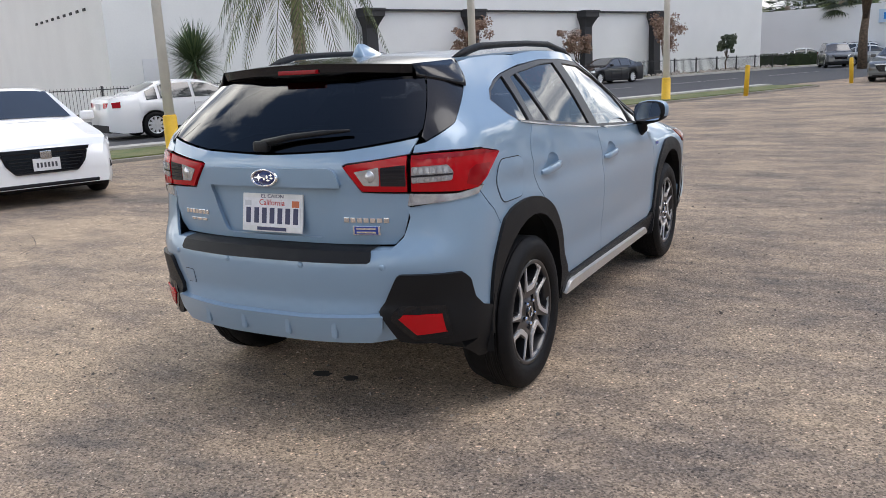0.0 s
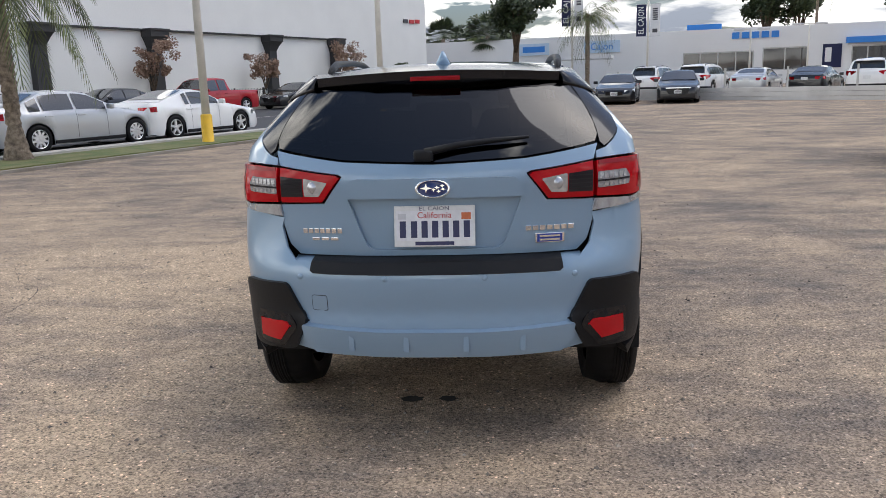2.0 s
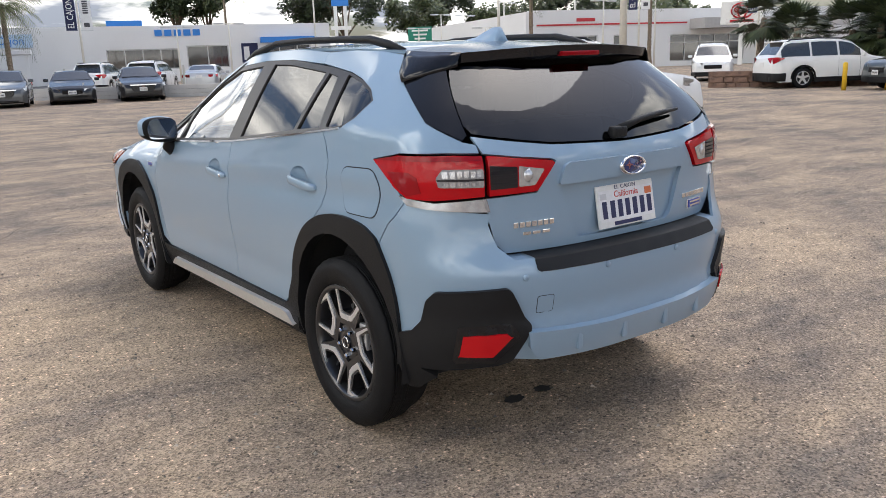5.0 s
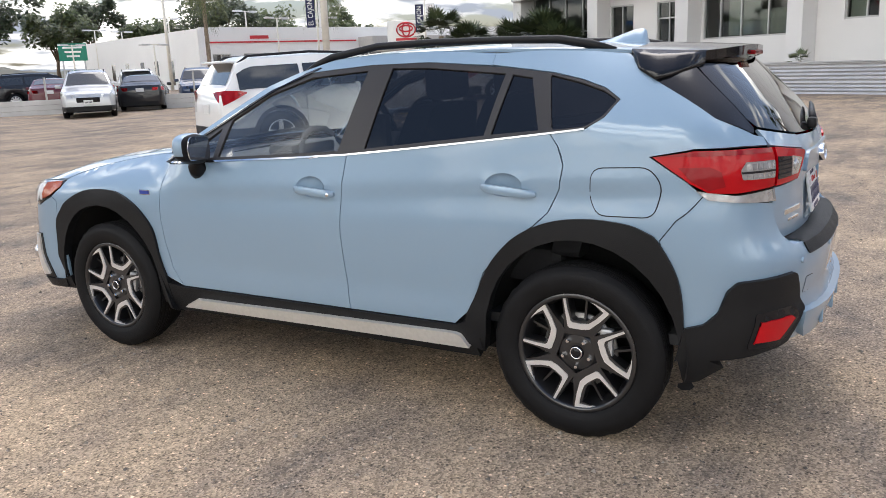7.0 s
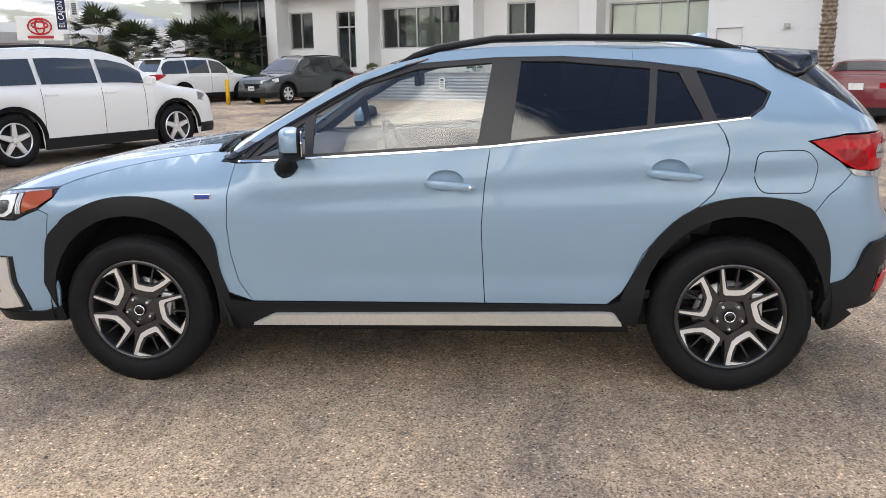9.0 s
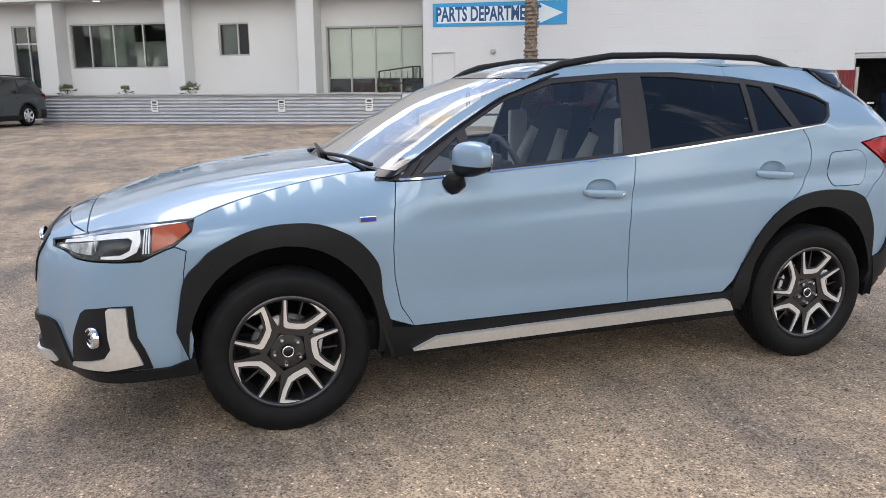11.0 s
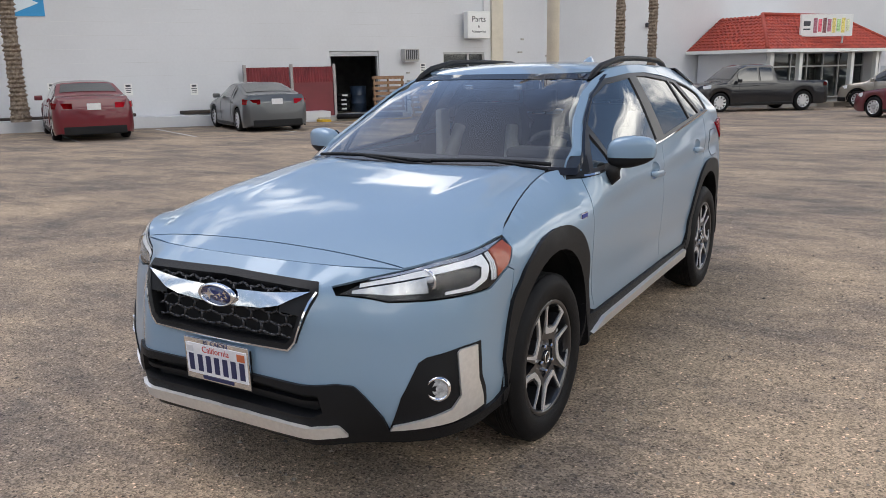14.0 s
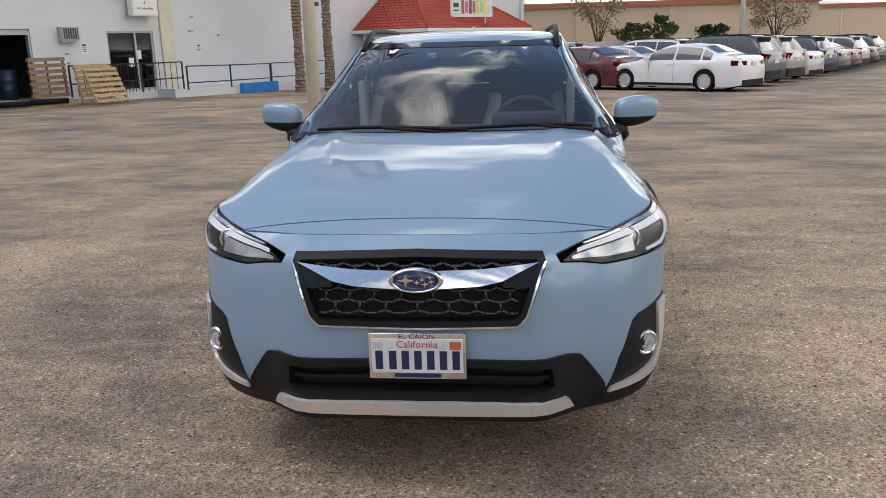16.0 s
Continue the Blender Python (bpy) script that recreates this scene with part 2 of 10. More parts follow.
def flowing(pts, n=4):
    """An open line of points, rounded through them."""
    out = []
    for i in range(len(pts) - 1):
        p = [Vector(pts[max(0, min(len(pts) - 1, j))]) for j in (i - 1, i, i + 1, i + 2)]
        for k in range(n):
            t = k / n
            v = 0.5 * ((2 * p[1]) + (p[2] - p[0]) * t + (2 * p[0] - 5 * p[1] + 4 * p[2] - p[3]) * t * t + (3 * p[1] - p[0] - 3 * p[2] + p[3]) * t**3)
            out.append((v.x, v.y))
    return out + [tuple(pts[-1])]


def grow(poly, d):
    """An outline moved outwards by d (inwards when negative)."""
    area = sum(poly[i - 1][0] * poly[i][1] - poly[i][0] * poly[i - 1][1] for i in range(len(poly)))
    s = 1 if area > 0 else -1
    out = []
    N = len(poly)
    for i in range(N):
        a, b, c = Vector(poly[i - 1]), Vector(poly[i]), Vector(poly[(i + 1) % N])
        e1, e2 = (b - a), (c - b)
        if e1.length < 1e-7 or e2.length < 1e-7:
            out.append(tuple(b))
            continue
        e1.normalize(), e2.normalize()
        n1, n2 = Vector((e1.y, -e1.x)) * s, Vector((e2.y, -e2.x)) * s
        m = n1 + n2
        m = m / max(0.35, m.dot(n1)) if m.length > 1e-6 else n1
        out.append((b.x + m.x * d, b.y + m.y * d))
    return out


def sheet(poly, chart, step, holes=(), off=0.0, thick=0.012, mirror=False, lip=0.0):
    """A panel on a curved form: the outline poly in the chart's own plane, filled with a grid, bent onto the form and given an edge.
    lip: how far the rim is turned in, to round it."""
    poly = densify(poly, step)
    loops = [poly] + [densify(h, step) for h in holes]
    vs, es = [], []
    for lp in loops:
        k = len(vs)
        vs += lp
        es += [(k + i, k + (i + 1) % len(lp)) for i in range(len(lp))]
    xs, ys = [p[0] for p in poly], [p[1] for p in poly]
    allb = np.array(vs)
    gx, gy = np.arange(min(xs), max(xs), step), np.arange(min(ys), max(ys), step)
    for i, x in enumerate(gx):
        for y in gy:
            y2 = y + (step / 2 if i % 2 else 0)
            if inside((x, y2), poly) and not any(inside((x, y2), h) for h in loops[1:]):
                if np.min((allb[:, 0] - x) ** 2 + (allb[:, 1] - y2) ** 2) > (0.55 * step) ** 2:
                    vs.append((x, y2))
    res = delaunay_2d_cdt([Vector(v) for v in vs], es, [], 0, 1e-6)
    rv, rf = res[0], res[2]
    bm = bmesh.new()
    e = 1e-3

    def place(u, v, o):
        p = Vector(chart(u, v))
        n = (Vector(chart(u + e, v)) - Vector(chart(u - e, v))).cross(Vector(chart(u, v + e)) - Vector(chart(u, v - e)))
        n = n.normalized() if n.length > 1e-12 else Vector((0, 0, 1))
        return p + n * o, n

    verts = []
    for v in rv:
        p, n = place(v.x, v.y, off)
        verts.append(bm.verts.new(p))
    for f in rf:
        c = (sum(rv[i].x for i in f) / 3, sum(rv[i].y for i in f) / 3)
        if inside(c, poly) and not any(inside(c, h) for h in loops[1:]):
            bm.faces.new([verts[i] for i in f])
    bmesh.ops.delete(bm, geom=[v for v in bm.verts if not v.link_faces], context="VERTS")
    if thick:
        bm.normal_update()
        bedges = [x for x in bm.edges if len(x.link_faces) == 1]
        nv = {}
        for ed in bedges:
            for v in ed.verts:
                if v not in nv:
                    nv[v] = bm.verts.new(v.co - v.normal * thick)
        for ed in bedges:
            l = ed.link_loops[0]
            a, b = l.vert, l.link_loop_next.vert
            bm.faces.new((b, a, nv[a], nv[b]))
    if mirror:
        for v in bm.verts:
            v.co.x = -v.co.x
        bmesh.ops.reverse_faces(bm, faces=bm.faces)
    return bm


def smooth_by(ob, deg=35):
    """Smooth faces, with edges sharper than deg kept crisp."""
    me = ob.data
    for p in me.polygons:
        p.use_smooth = True
    bm = bmesh.new()
    bm.from_mesh(me)
    lim = radians(deg)
    for e in bm.edges:
        e.smooth = not (len(e.link_faces) == 2 and e.calc_face_angle(0) > lim)
    bm.to_mesh(me)
    bm.free()
    return ob


def word(name, text, size, at, material, parent=None, depth=0.004, sx=1.0, align="CENTER", label="", bold=0.0):
    """Raised letters in the built-in font."""
    cu = bpy.data.curves.new(name, "FONT")
    cu.body, cu.size, cu.extrude, cu.align_x, cu.align_y = text, size, depth, align, "CENTER"
    cu.resolution_u, cu.offset = 3, bold
    tmp = bpy.data.objects.new(name, cu)
    scene.collection.objects.link(tmp)
    me = bpy.data.meshes.new_from_object(tmp.evaluated_get(bpy.context.evaluated_depsgraph_get()))
    bpy.data.objects.remove(tmp)
    me.materials.clear()
    me.materials.append(material)
    me.transform(Matrix.Diagonal((sx, 1, 1, 1)))
    ob = new(name, me)
    ob.parent = parent
    ob.matrix_basis = at
    if label:
        ob["label"] = label
    return ob


def gz(x, y):
    """Height of the ground."""
    if y > 3:
        z = min(0.3, 0.004 * (y - 3))
    elif y < -3:
        z = max(-0.5, 0.014 * (y + 3))
    else:
        z = 0.0
    # a shallow hollow where the car stands
    k = min(1.0, max(0.0, (math.hypot(x, y) - 5.0) / 9.0))
    return z - 0.024 * (1 - k * k * (3 - 2 * k))


# two straight lines rule the plan: the parts building's front (WP, WU, WN) and the street's kerb (SP, SV, SM)
WP, WU, WN = Vector((22, -6)), Vector((0.5, 0.866)), Vector((-0.866, 0.5))
SP, SV, SM = Vector((-9.3, 7.0)), Vector((0.40, 0.917)), Vector((-0.917, 0.40))
W_ROT = math.degrees(math.atan2(0.866, 0.5))
S_ROT = math.degrees(math.atan2(0.917, 0.40))


def wpos(s, n, z=None):
    p = WP + WU * s + WN * n
    return Vector((p.x, p.y, gz(p.x, p.y) if z is None else z))


def spos(s, m, z=None):
    p = SP + SV * s + SM * m
    return Vector((p.x, p.y, gz(p.x, p.y) if z is None else z))


def wframe(s, n, z=None):
    """Axes: x along the front, y into the building."""
    p = wpos(s, n, z)
    return Matrix.Translation(p) @ pose(0, 0, 0, 0, 0, W_ROT + 180)

# ---- ground, street and buildings ----
def asphalt():
    m = bpy.data.materials.new("dusty_asphalt")
    m.use_nodes = True
    nt = m.node_tree
    b = nt.nodes["Principled BSDF"]
    N, K = nt.nodes.new, nt.links.new
    tc = N("ShaderNodeTexCoord")
    # sandy patches, broad and drawn out along one way
    mp = N("ShaderNodeMapping")
    mp.inputs["Rotation"].default_value = (0, 0, radians(-20)); mp.inputs["Scale"].default_value = (0.75, 1.25, 1)
    K(tc.outputs["Object"], mp.inputs["Vector"])
    big, mid, peb, fine = (N("ShaderNodeTexNoise") for _ in range(4))
    for n, s, d, r in ((big, 0.42, 7, 0.64), (mid, 1.3, 9, 0.72), (fine, 70, 3, 0.6), (peb, 9, 6, 0.7)):
        n.inputs["Scale"].default_value, n.inputs["Detail"].default_value, n.inputs["Roughness"].default_value = s, d, r
    K(tc.outputs["Object"], big.inputs["Vector"]); K(mp.outputs[0], mid.inputs["Vector"])
    K(tc.outputs["Object"], peb.inputs["Vector"]); K(tc.outputs["Object"], fine.inputs["Vector"])
    add = N("ShaderNodeMath"); add.operation = "MULTIPLY_ADD"; add.inputs[1].default_value = 0.5
    hlf = N("ShaderNodeMath"); hlf.operation = "MULTIPLY"; hlf.inputs[1].default_value = 0.5
    K(mid.outputs["Fac"], hlf.inputs[0]); K(big.outputs["Fac"], add.inputs[0]); K(hlf.outputs[0], add.inputs[2])
    ramp = N("ShaderNodeValToRGB")
    e = ramp.color_ramp.elements
    e[0].position, e[0].color = 0.40, (0.150, 0.126, 0.106, 1)
    e[1].position, e[1].color = 0.61, (0.405, 0.308, 0.212, 1)
    mid1 = e.new(0.50); mid1.color = (0.268, 0.209, 0.156, 1)
    # swept sand: thin streaks drawn out by tyres
    mp2 = N("ShaderNodeMapping")
    mp2.inputs["Rotation"].default_value = (0, 0, radians(35)); mp2.inputs["Scale"].default_value = (0.55, 2.4, 1)
    K(tc.outputs["Object"], mp2.inputs["Vector"])
    swp = N("ShaderNodeTexNoise")
    swp.inputs["Scale"].default_value, swp.inputs["Detail"].default_value, swp.inputs["Roughness"].default_value, swp.inputs["Distortion"].default_value = 0.9, 8, 0.66, 1.4
    K(mp2.outputs[0], swp.inputs["Vector"])
    sw = N("ShaderNodeMath"); sw.operation = "MULTIPLY_ADD"; sw.inputs[1].default_value = 0.30
    off = N("ShaderNodeMath"); off.operation = "ADD"; off.inputs[1].default_value = -0.15
    K(swp.outputs["Fac"], sw.inputs[0]); K(add.outputs[0], off.inputs[0]); K(off.outputs[0], sw.inputs[2])
    # broad sandy spread beside the car, lightened to offset the car's soft shade
    dst = N("ShaderNodeVectorMath"); dst.operation = "DISTANCE"; dst.inputs[1].default_value = (-2.6, 0.2, 0.0)
    K(tc.outputs["Object"], dst.inputs[0])
    spd = N("ShaderNodeMapRange"); spd.interpolation_type = "SMOOTHSTEP"
    spd.inputs["From Min"].default_value, spd.inputs["From Max"].default_value = 1.0, 5.0
    spd.inputs["To Min"].default_value, spd.inputs["To Max"].default_value = 0.06, 0.0
    K(dst.outputs["Value"], spd.inputs["Value"])
    sm2 = N("ShaderNodeMath"); sm2.operation = "ADD"
    K(sw.outputs[0], sm2.inputs[0]); K(spd.outputs[0], sm2.inputs[1]); K(sm2.outputs[0], ramp.inputs[0])
    # stones: light and dark specks
    vor = N("ShaderNodeTexVoronoi"); vor.inputs["Scale"].default_value = 130.0
    K(tc.outputs["Object"], vor.inputs["Vector"])
    sep = N("ShaderNodeSeparateColor"); K(vor.outputs["Color"], sep.inputs[0])
    sp = N("ShaderNodeMapRange"); sp.inputs["To Min"].default_value, sp.inputs["To Max"].default_value = 0.50, 1.50
    K(sep.outputs[0], sp.inputs["Value"])
    pv = N("ShaderNodeMapRange"); pv.inputs["From Min"].default_value, pv.inputs["From Max"].default_value = 0.3, 0.7
    pv.inputs["To Min"].default_value, pv.inputs["To Max"].default_value = 0.84, 1.16
    K(peb.outputs["Fac"], pv.inputs["Value"])
    mul = N("ShaderNodeMath"); mul.operation = "MULTIPLY"; K(sp.outputs[0], mul.inputs[0]); K(pv.outputs[0], mul.inputs[1])
    # dark pits between the stones
    pit = N("ShaderNodeTexNoise"); pit.inputs["Scale"].default_value, pit.inputs["Detail"].default_value, pit.inputs["Roughness"].default_value = 38.0, 5.0, 0.75
    K(tc.outputs["Object"], pit.inputs["Vector"])
    pm = N("ShaderNodeMapRange"); pm.inputs["From Min"].default_value, pm.inputs["From Max"].default_value = 0.36, 0.47
    pm.inputs["To Min"].default_value, pm.inputs["To Max"].default_value = 0.74, 1.03
    K(pit.outputs["Fac"], pm.inputs["Value"])
    mul2 = N("ShaderNodeMath"); mul2.operation = "MULTIPLY"; K(mul.outputs[0], mul2.inputs[0]); K(pm.outputs[0], mul2.inputs[1])
    # single pebbles, pale or dark
    peb2 = N("ShaderNodeTexVoronoi"); peb2.inputs["Scale"].default_value = 62.0
    K(tc.outputs["Object"], peb2.inputs["Vector"])
    sp2 = N("ShaderNodeSeparateColor"); K(peb2.outputs["Color"], sp2.inputs[0])
    pr = N("ShaderNodeValToRGB"); pr.color_ramp.interpolation = "CONSTANT"
    pe = pr.color_ramp.elements
    pe[0].position, pe[0].color = 0.0, (0.20, 0.20, 0.20, 1)
    pe[1].position, pe[1].color = 0.12, (0.5, 0.5, 0.5, 1)
    p3 = pe.new(0.90); p3.color = (0.95, 0.95, 0.95, 1)
    K(sp2.outputs[1], pr.inputs[0])
    # only the heart of each cell is stone
    core = N("ShaderNodeMapRange"); core.inputs["From Min"].default_value, core.inputs["From Max"].default_value = 0.36, 0.44
    core.inputs["To Min"].default_value, core.inputs["To Max"].default_value = 1.0, 0.0
    K(peb2.outputs["Distance"], core.inputs["Value"])
    pmx = N("ShaderNodeMix"); pmx.data_type = "FLOAT"; pmx.inputs[2].default_value = 0.5
    K(core.outputs[0], pmx.inputs[0]); K(pr.outputs[0], pmx.inputs[3])
    dbl = N("ShaderNodeMath"); dbl.operation = "MULTIPLY"; dbl.inputs[1].default_value = 2.0; K(pmx.outputs[0], dbl.inputs[0])
    mul3 = N("ShaderNodeMath"); mul3.operation = "MULTIPLY"; K(mul2.outputs[0], mul3.inputs[0]); K(dbl.outputs[0], mul3.inputs[1])
    hsv = N("ShaderNodeHueSaturation"); K(mul3.outputs[0], hsv.inputs["Value"]); K(ramp.outputs[0], hsv.inputs["Color"])
    K(hsv.outputs[0], b.inputs["Base Color"])
    b.inputs["Roughness"].default_value = 0.88
    b.inputs["Specular IOR Level"].default_value = 0.3
    sm = N("ShaderNodeMath"); sm.operation = "ADD"
    K(vor.outputs["Distance"], sm.inputs[0]); K(fine.outputs["Fac"], sm.inputs[1])
    bp = N("ShaderNodeBump"); bp.inputs["Strength"].default_value, bp.inputs["Distance"].default_value = 0.7, 0.004
    K(sm.outputs[0], bp.inputs["Height"]); K(bp.outputs[0], b.inputs["Normal"])
    return m


ASPHALT = asphalt()
ROAD = mat("street_asphalt", (0.062, 0.062, 0.066), rough=0.85, var=0.3, scale=0.6, fine=60, bump=0.4)
CONC = mat("concrete", (0.48, 0.46, 0.42), rough=0.85, var=0.25, scale=1.3, fine=40, bump=0.3)
GRASSM = mat("grass", (0.085, 0.115, 0.03), rough=0.9, color2=(0.15, 0.145, 0.055), scale=2.0, fine=30, grain=0.25, bump=0.5)
W_WALL = mat("white_wall", (0.68, 0.685, 0.70), rough=0.8, var=0.06, scale=0.5, fine=12, bump=0.1, grain=0.02)
G_WALL = mat("light_grey_stucco", (0.64, 0.635, 0.63), rough=0.85, var=0.07, scale=0.4, fine=60, bump=0.25)
PILASTER = mat("dark_stucco", (0.045, 0.044, 0.046), rough=0.85, var=0.2, scale=0.8, fine=30, bump=0.2)
STEEL = mat("galvanised_steel", (0.52, 0.53, 0.55), rough=0.45, metal=0.6, var=0.12, scale=2)
POLE_W = mat("pole_cream", (0.68, 0.65, 0.58), rough=0.6, var=0.1)
YELLOW = mat("yellow_paint", (0.72, 0.44, 0.02), rough=0.6, var=0.15, scale=6)
BLUEP = mat("blue_kerb_paint", (0.03, 0.22, 0.62), rough=0.6, var=0.12)
IRON = mat("black_iron", (0.02, 0.02, 0.022), rough=0.5)
LINE = mat("worn_white_line", (0.62, 0.60, 0.56), rough=0.8, color2=(0.30, 0.27, 0.24), scale=6, fine=80, grain=0.2)
ALU = mat("window_aluminium", (0.45, 0.45, 0.45), rough=0.4, metal=0.7)


def ground():
    bm = bmesh.new()
    ax = sorted(set([-2500, -1200, -600, -300, -200, -140, -100, -80] + list(range(-60, -15, 3)) + list(range(-15, 16)) + list(range(18, 61, 3)) + [80, 100, 140, 200, 300, 600, 1200, 2500]))
    rows = [[bm.verts.new((x, y, gz(x, y))) for x in ax] for y in ax]
    for a, b in zip(rows, rows[1:]):
        for k in range(len(ax) - 1):
            bm.faces.new((a[k], a[k + 1], b[k + 1], b[k]))
    return setting("ground", bm, ASPHALT, "dusty grey-brown asphalt car lot with sandy patches", True, "ground")


def strip(name, m0, m1, z0, z1, s0, s1, material, label, cat):
    """A raised or flush band along the street, from offset m0 to m1."""
    bm = bmesh.new()
    n = 40
    rows = []
    for k in range(n + 1):
        s = s0 + (s1 - s0) * k / n
        a, b = spos(s, m0), spos(s, m1)
        rows.append([bm.verts.new(a + Vector((0, 0, z0))), bm.verts.new(a + Vector((0, 0, z1))), bm.verts.new(b + Vector((0, 0, z1))), bm.verts.new(b + Vector((0, 0, z0)))])
    for u, v in zip(rows, rows[1:]):
        for j in range(3):
            bm.faces.new((u[j], v[j], v[j + 1], u[j + 1]))
    for r in (rows[0], rows[-1]):
        bm.faces.new(r)
    bmesh.ops.recalc_face_normals(bm, faces=bm.faces)
    return setting(name, bm, material, label, False, cat)


ground()
strip("road", 2.45, 17.0, -0.05, 0.006, -80, 120, ROAD, "dark grey street asphalt", "road")
strip("kerb_1", 0.0, 0.16, -0.05, 0.06, -80, 24, mat("dusty_kerb", (0.19, 0.165, 0.135), rough=0.9, color2=(0.27, 0.25, 0.215), scale=1.3, fine=40, grain=0.2, bump=0.4), "dusty worn concrete kerb", "kerb")
strip("lawn_strip", 0.16, 1.9, -0.05, 0.085, -80, 24, GRASSM, "patchy green grass strip beside the street", "grass")
strip("kerb_2", 1.9, 2.45, -0.05, 0.13, -80, 24, CONC, "pale concrete kerb and gutter", "kerb")
strip("kerb_3", 17.0, 17.2, -0.05, 0.14, -80, 120, CONC, "pale concrete kerb across the street", "kerb")
strip("lawn_strip_2", 17.2, 20.5, -0.05, 0.13, -80, 120, GRASSM, "dry grass verge across the street", "grass")


def pole(at, h, r, guard=True, material=POLE_W, label="cream steel lamp pole with a yellow painted base"):
    t = thing("light_pole", label, "pole", Matrix.Translation(at), "poles along the lot")
    bm = bmesh.new()
    tube(bm, [(0, 0, 0), (0, 0, h)], [r, r * 0.62], 14)
    part("shaft", bm, material, t, smooth=True)
    if guard:
        bm = bmesh.new()
        lathe(bm, [(0.0, 0), (0.24, 0), (0.24, 0.03), (r * 1.35, 0.05), (r * 1.3, 0.72), (r * 1.05, 0.75), (0, 0.75)], 14)
        part("base_guard", bm, YELLOW, t, "yellow painted base", True)
    return t


for s, m in ((-0.2, 1.1), (7.6, 0.75), (15.3, 0.5), (-8.2, 1.1)):
    pole(spos(s, m), 9.0, 0.105)


def corrugated_fence():
    f = thing("corrugated_fence", "low corrugated grey metal retaining fence", "fence", wframe(0, 0, 0))
    bm = bmesh.new()
    rows = []
    nz = 56
    for k in range(nz + 1):
        z = -0.1 + 1.1 * k / nz
        d = 0.018 * math.sin(k / nz * math.tau * 9)
        rows.append([bm.verts.new((x, -0.02 + d, z)) for x in (-14.0, -0.35)] + [bm.verts.new((x, 0.10, z)) for x in (-0.35, -14.0)])
    for u, v in zip(rows, rows[1:]):
        for k in range(4):
            bm.faces.new((u[k], u[(k + 1) % 4], v[(k + 1) % 4], v[k]))
    bm.faces.new(rows[-1]); bm.faces.new(rows[0][::-1])
    bmesh.ops.recalc_face_normals(bm, faces=bm.faces)
    part("sheet", bm, STEEL, f)
    part("cap", boxes(((-7.15, 0.03, 1.02), (13.7, 0.22, 0.04))), STEEL, f)
    part("end_post", boxes(((-0.15, 0.2, 0.45), (0.34, 0.5, 1.1))), W_WALL, f)
    part("fill", boxes(((-7.2, 1.3, 0.42), (13.6, 2.4, 1.04))), CONC, f)
    return f


corrugated_fence()


def ledge():
    bm = bmesh.new()
    segs = [(1.95, 13.4, 0.22, -0.3), (20.2, 46, 0.05, -0.6)]
    for a, c, z1, z0 in segs:
        n = 8
        for k in range(n):
            x0, x1 = a + (c - a) * k / n, a + (c - a) * (k + 1) / n
            g = gz(*wpos(-(x0 + x1) / 2, 0).xy)
            top = g + 0.33
            box(bm, ((x0 + x1) / 2, 0.5, (top + g - 0.3) / 2), (x1 - x0, 1.0, top - g + 0.3))
    ob = setting("ledge", bm, W_WALL, "white painted raised concrete ledge", False, "ledge")
    ob.matrix_basis = wframe(0, 0, 0)
    return ob


ledge()

# ---- buildings ----
TILE = mat("red_roof_tile", (0.42, 0.065, 0.035), rough=0.7, color2=(0.28, 0.04, 0.025), scale=3.0, fine=30, grain=0.15, bump=0.3)
TAN = mat("tan_stucco", (0.66, 0.52, 0.37), rough=0.85, var=0.10, scale=0.25, fine=25, bump=0.15)
TERRA = mat("terracotta_cap", (0.40, 0.16, 0.09), rough=0.8, var=0.15, scale=1.0)
SIGN_B = mat("sign_blue", (0.03, 0.30, 0.62), rough=0.45, var=0.06)
SIGN_W = mat("sign_white", (0.80, 0.80, 0.77), rough=0.5, var=0.04)
LETTER_B = mat("letter_dark_blue", (0.01, 0.08, 0.22), rough=0.5)
NAVY = mat("banner_navy", (0.015, 0.02, 0.07), rough=0.8, var=0.15)
BANNER_W = mat("banner_white", (0.72, 0.72, 0.72), rough=0.8, var=0.08)
BR_BLUE = mat("tower_blue", (0.02, 0.20, 0.62), rough=0.35, var=0.05)
BR_RED = mat("logo_red", (0.50, 0.02, 0.03), rough=0.4)
OFFW = mat("offwhite_panel", (0.74, 0.74, 0.74), rough=0.6, var=0.05, scale=0.3)
CREAM = mat("cream_strip", (0.70, 0.64, 0.52), rough=0.8, var=0.1)
RUSTRED = mat("red_oxide_sheet", (0.26, 0.045, 0.05), rough=0.6, color2=(0.17, 0.03, 0.035), scale=2.0, fine=20)
PALLET = mat("pallet_wood", (0.52, 0.37, 0.20), rough=0.85, color2=(0.38, 0.26, 0.15), scale=9.0, fine=70, grain=0.12, obj=True)
PALLET_D = mat("old_pallet_wood", (0.33, 0.20, 0.11), rough=0.9, color2=(0.22, 0.13, 0.08), scale=9.0, fine=70, grain=0.12)
STICK_D = mat("notice_print", (0.06, 0.06, 0.07), rough=0.6)
# near-white that carries the sky's reflection in the showroom panes
BLIND_SHEEN = mat("pale_blind_sheen", (0.84, 0.85, 0.78), rough=0.8, var=0.10, scale=0.9)
# dark grey that puts the shade of unlit rooms into their surfaces
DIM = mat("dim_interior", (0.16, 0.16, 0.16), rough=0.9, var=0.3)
HEDGE_G = mat("hedge_green", (0.035, 0.05, 0.02), rough=0.9, color2=(0.02, 0.03, 0.012), scale=4, fine=18, grain=0.3, bump=0.6)
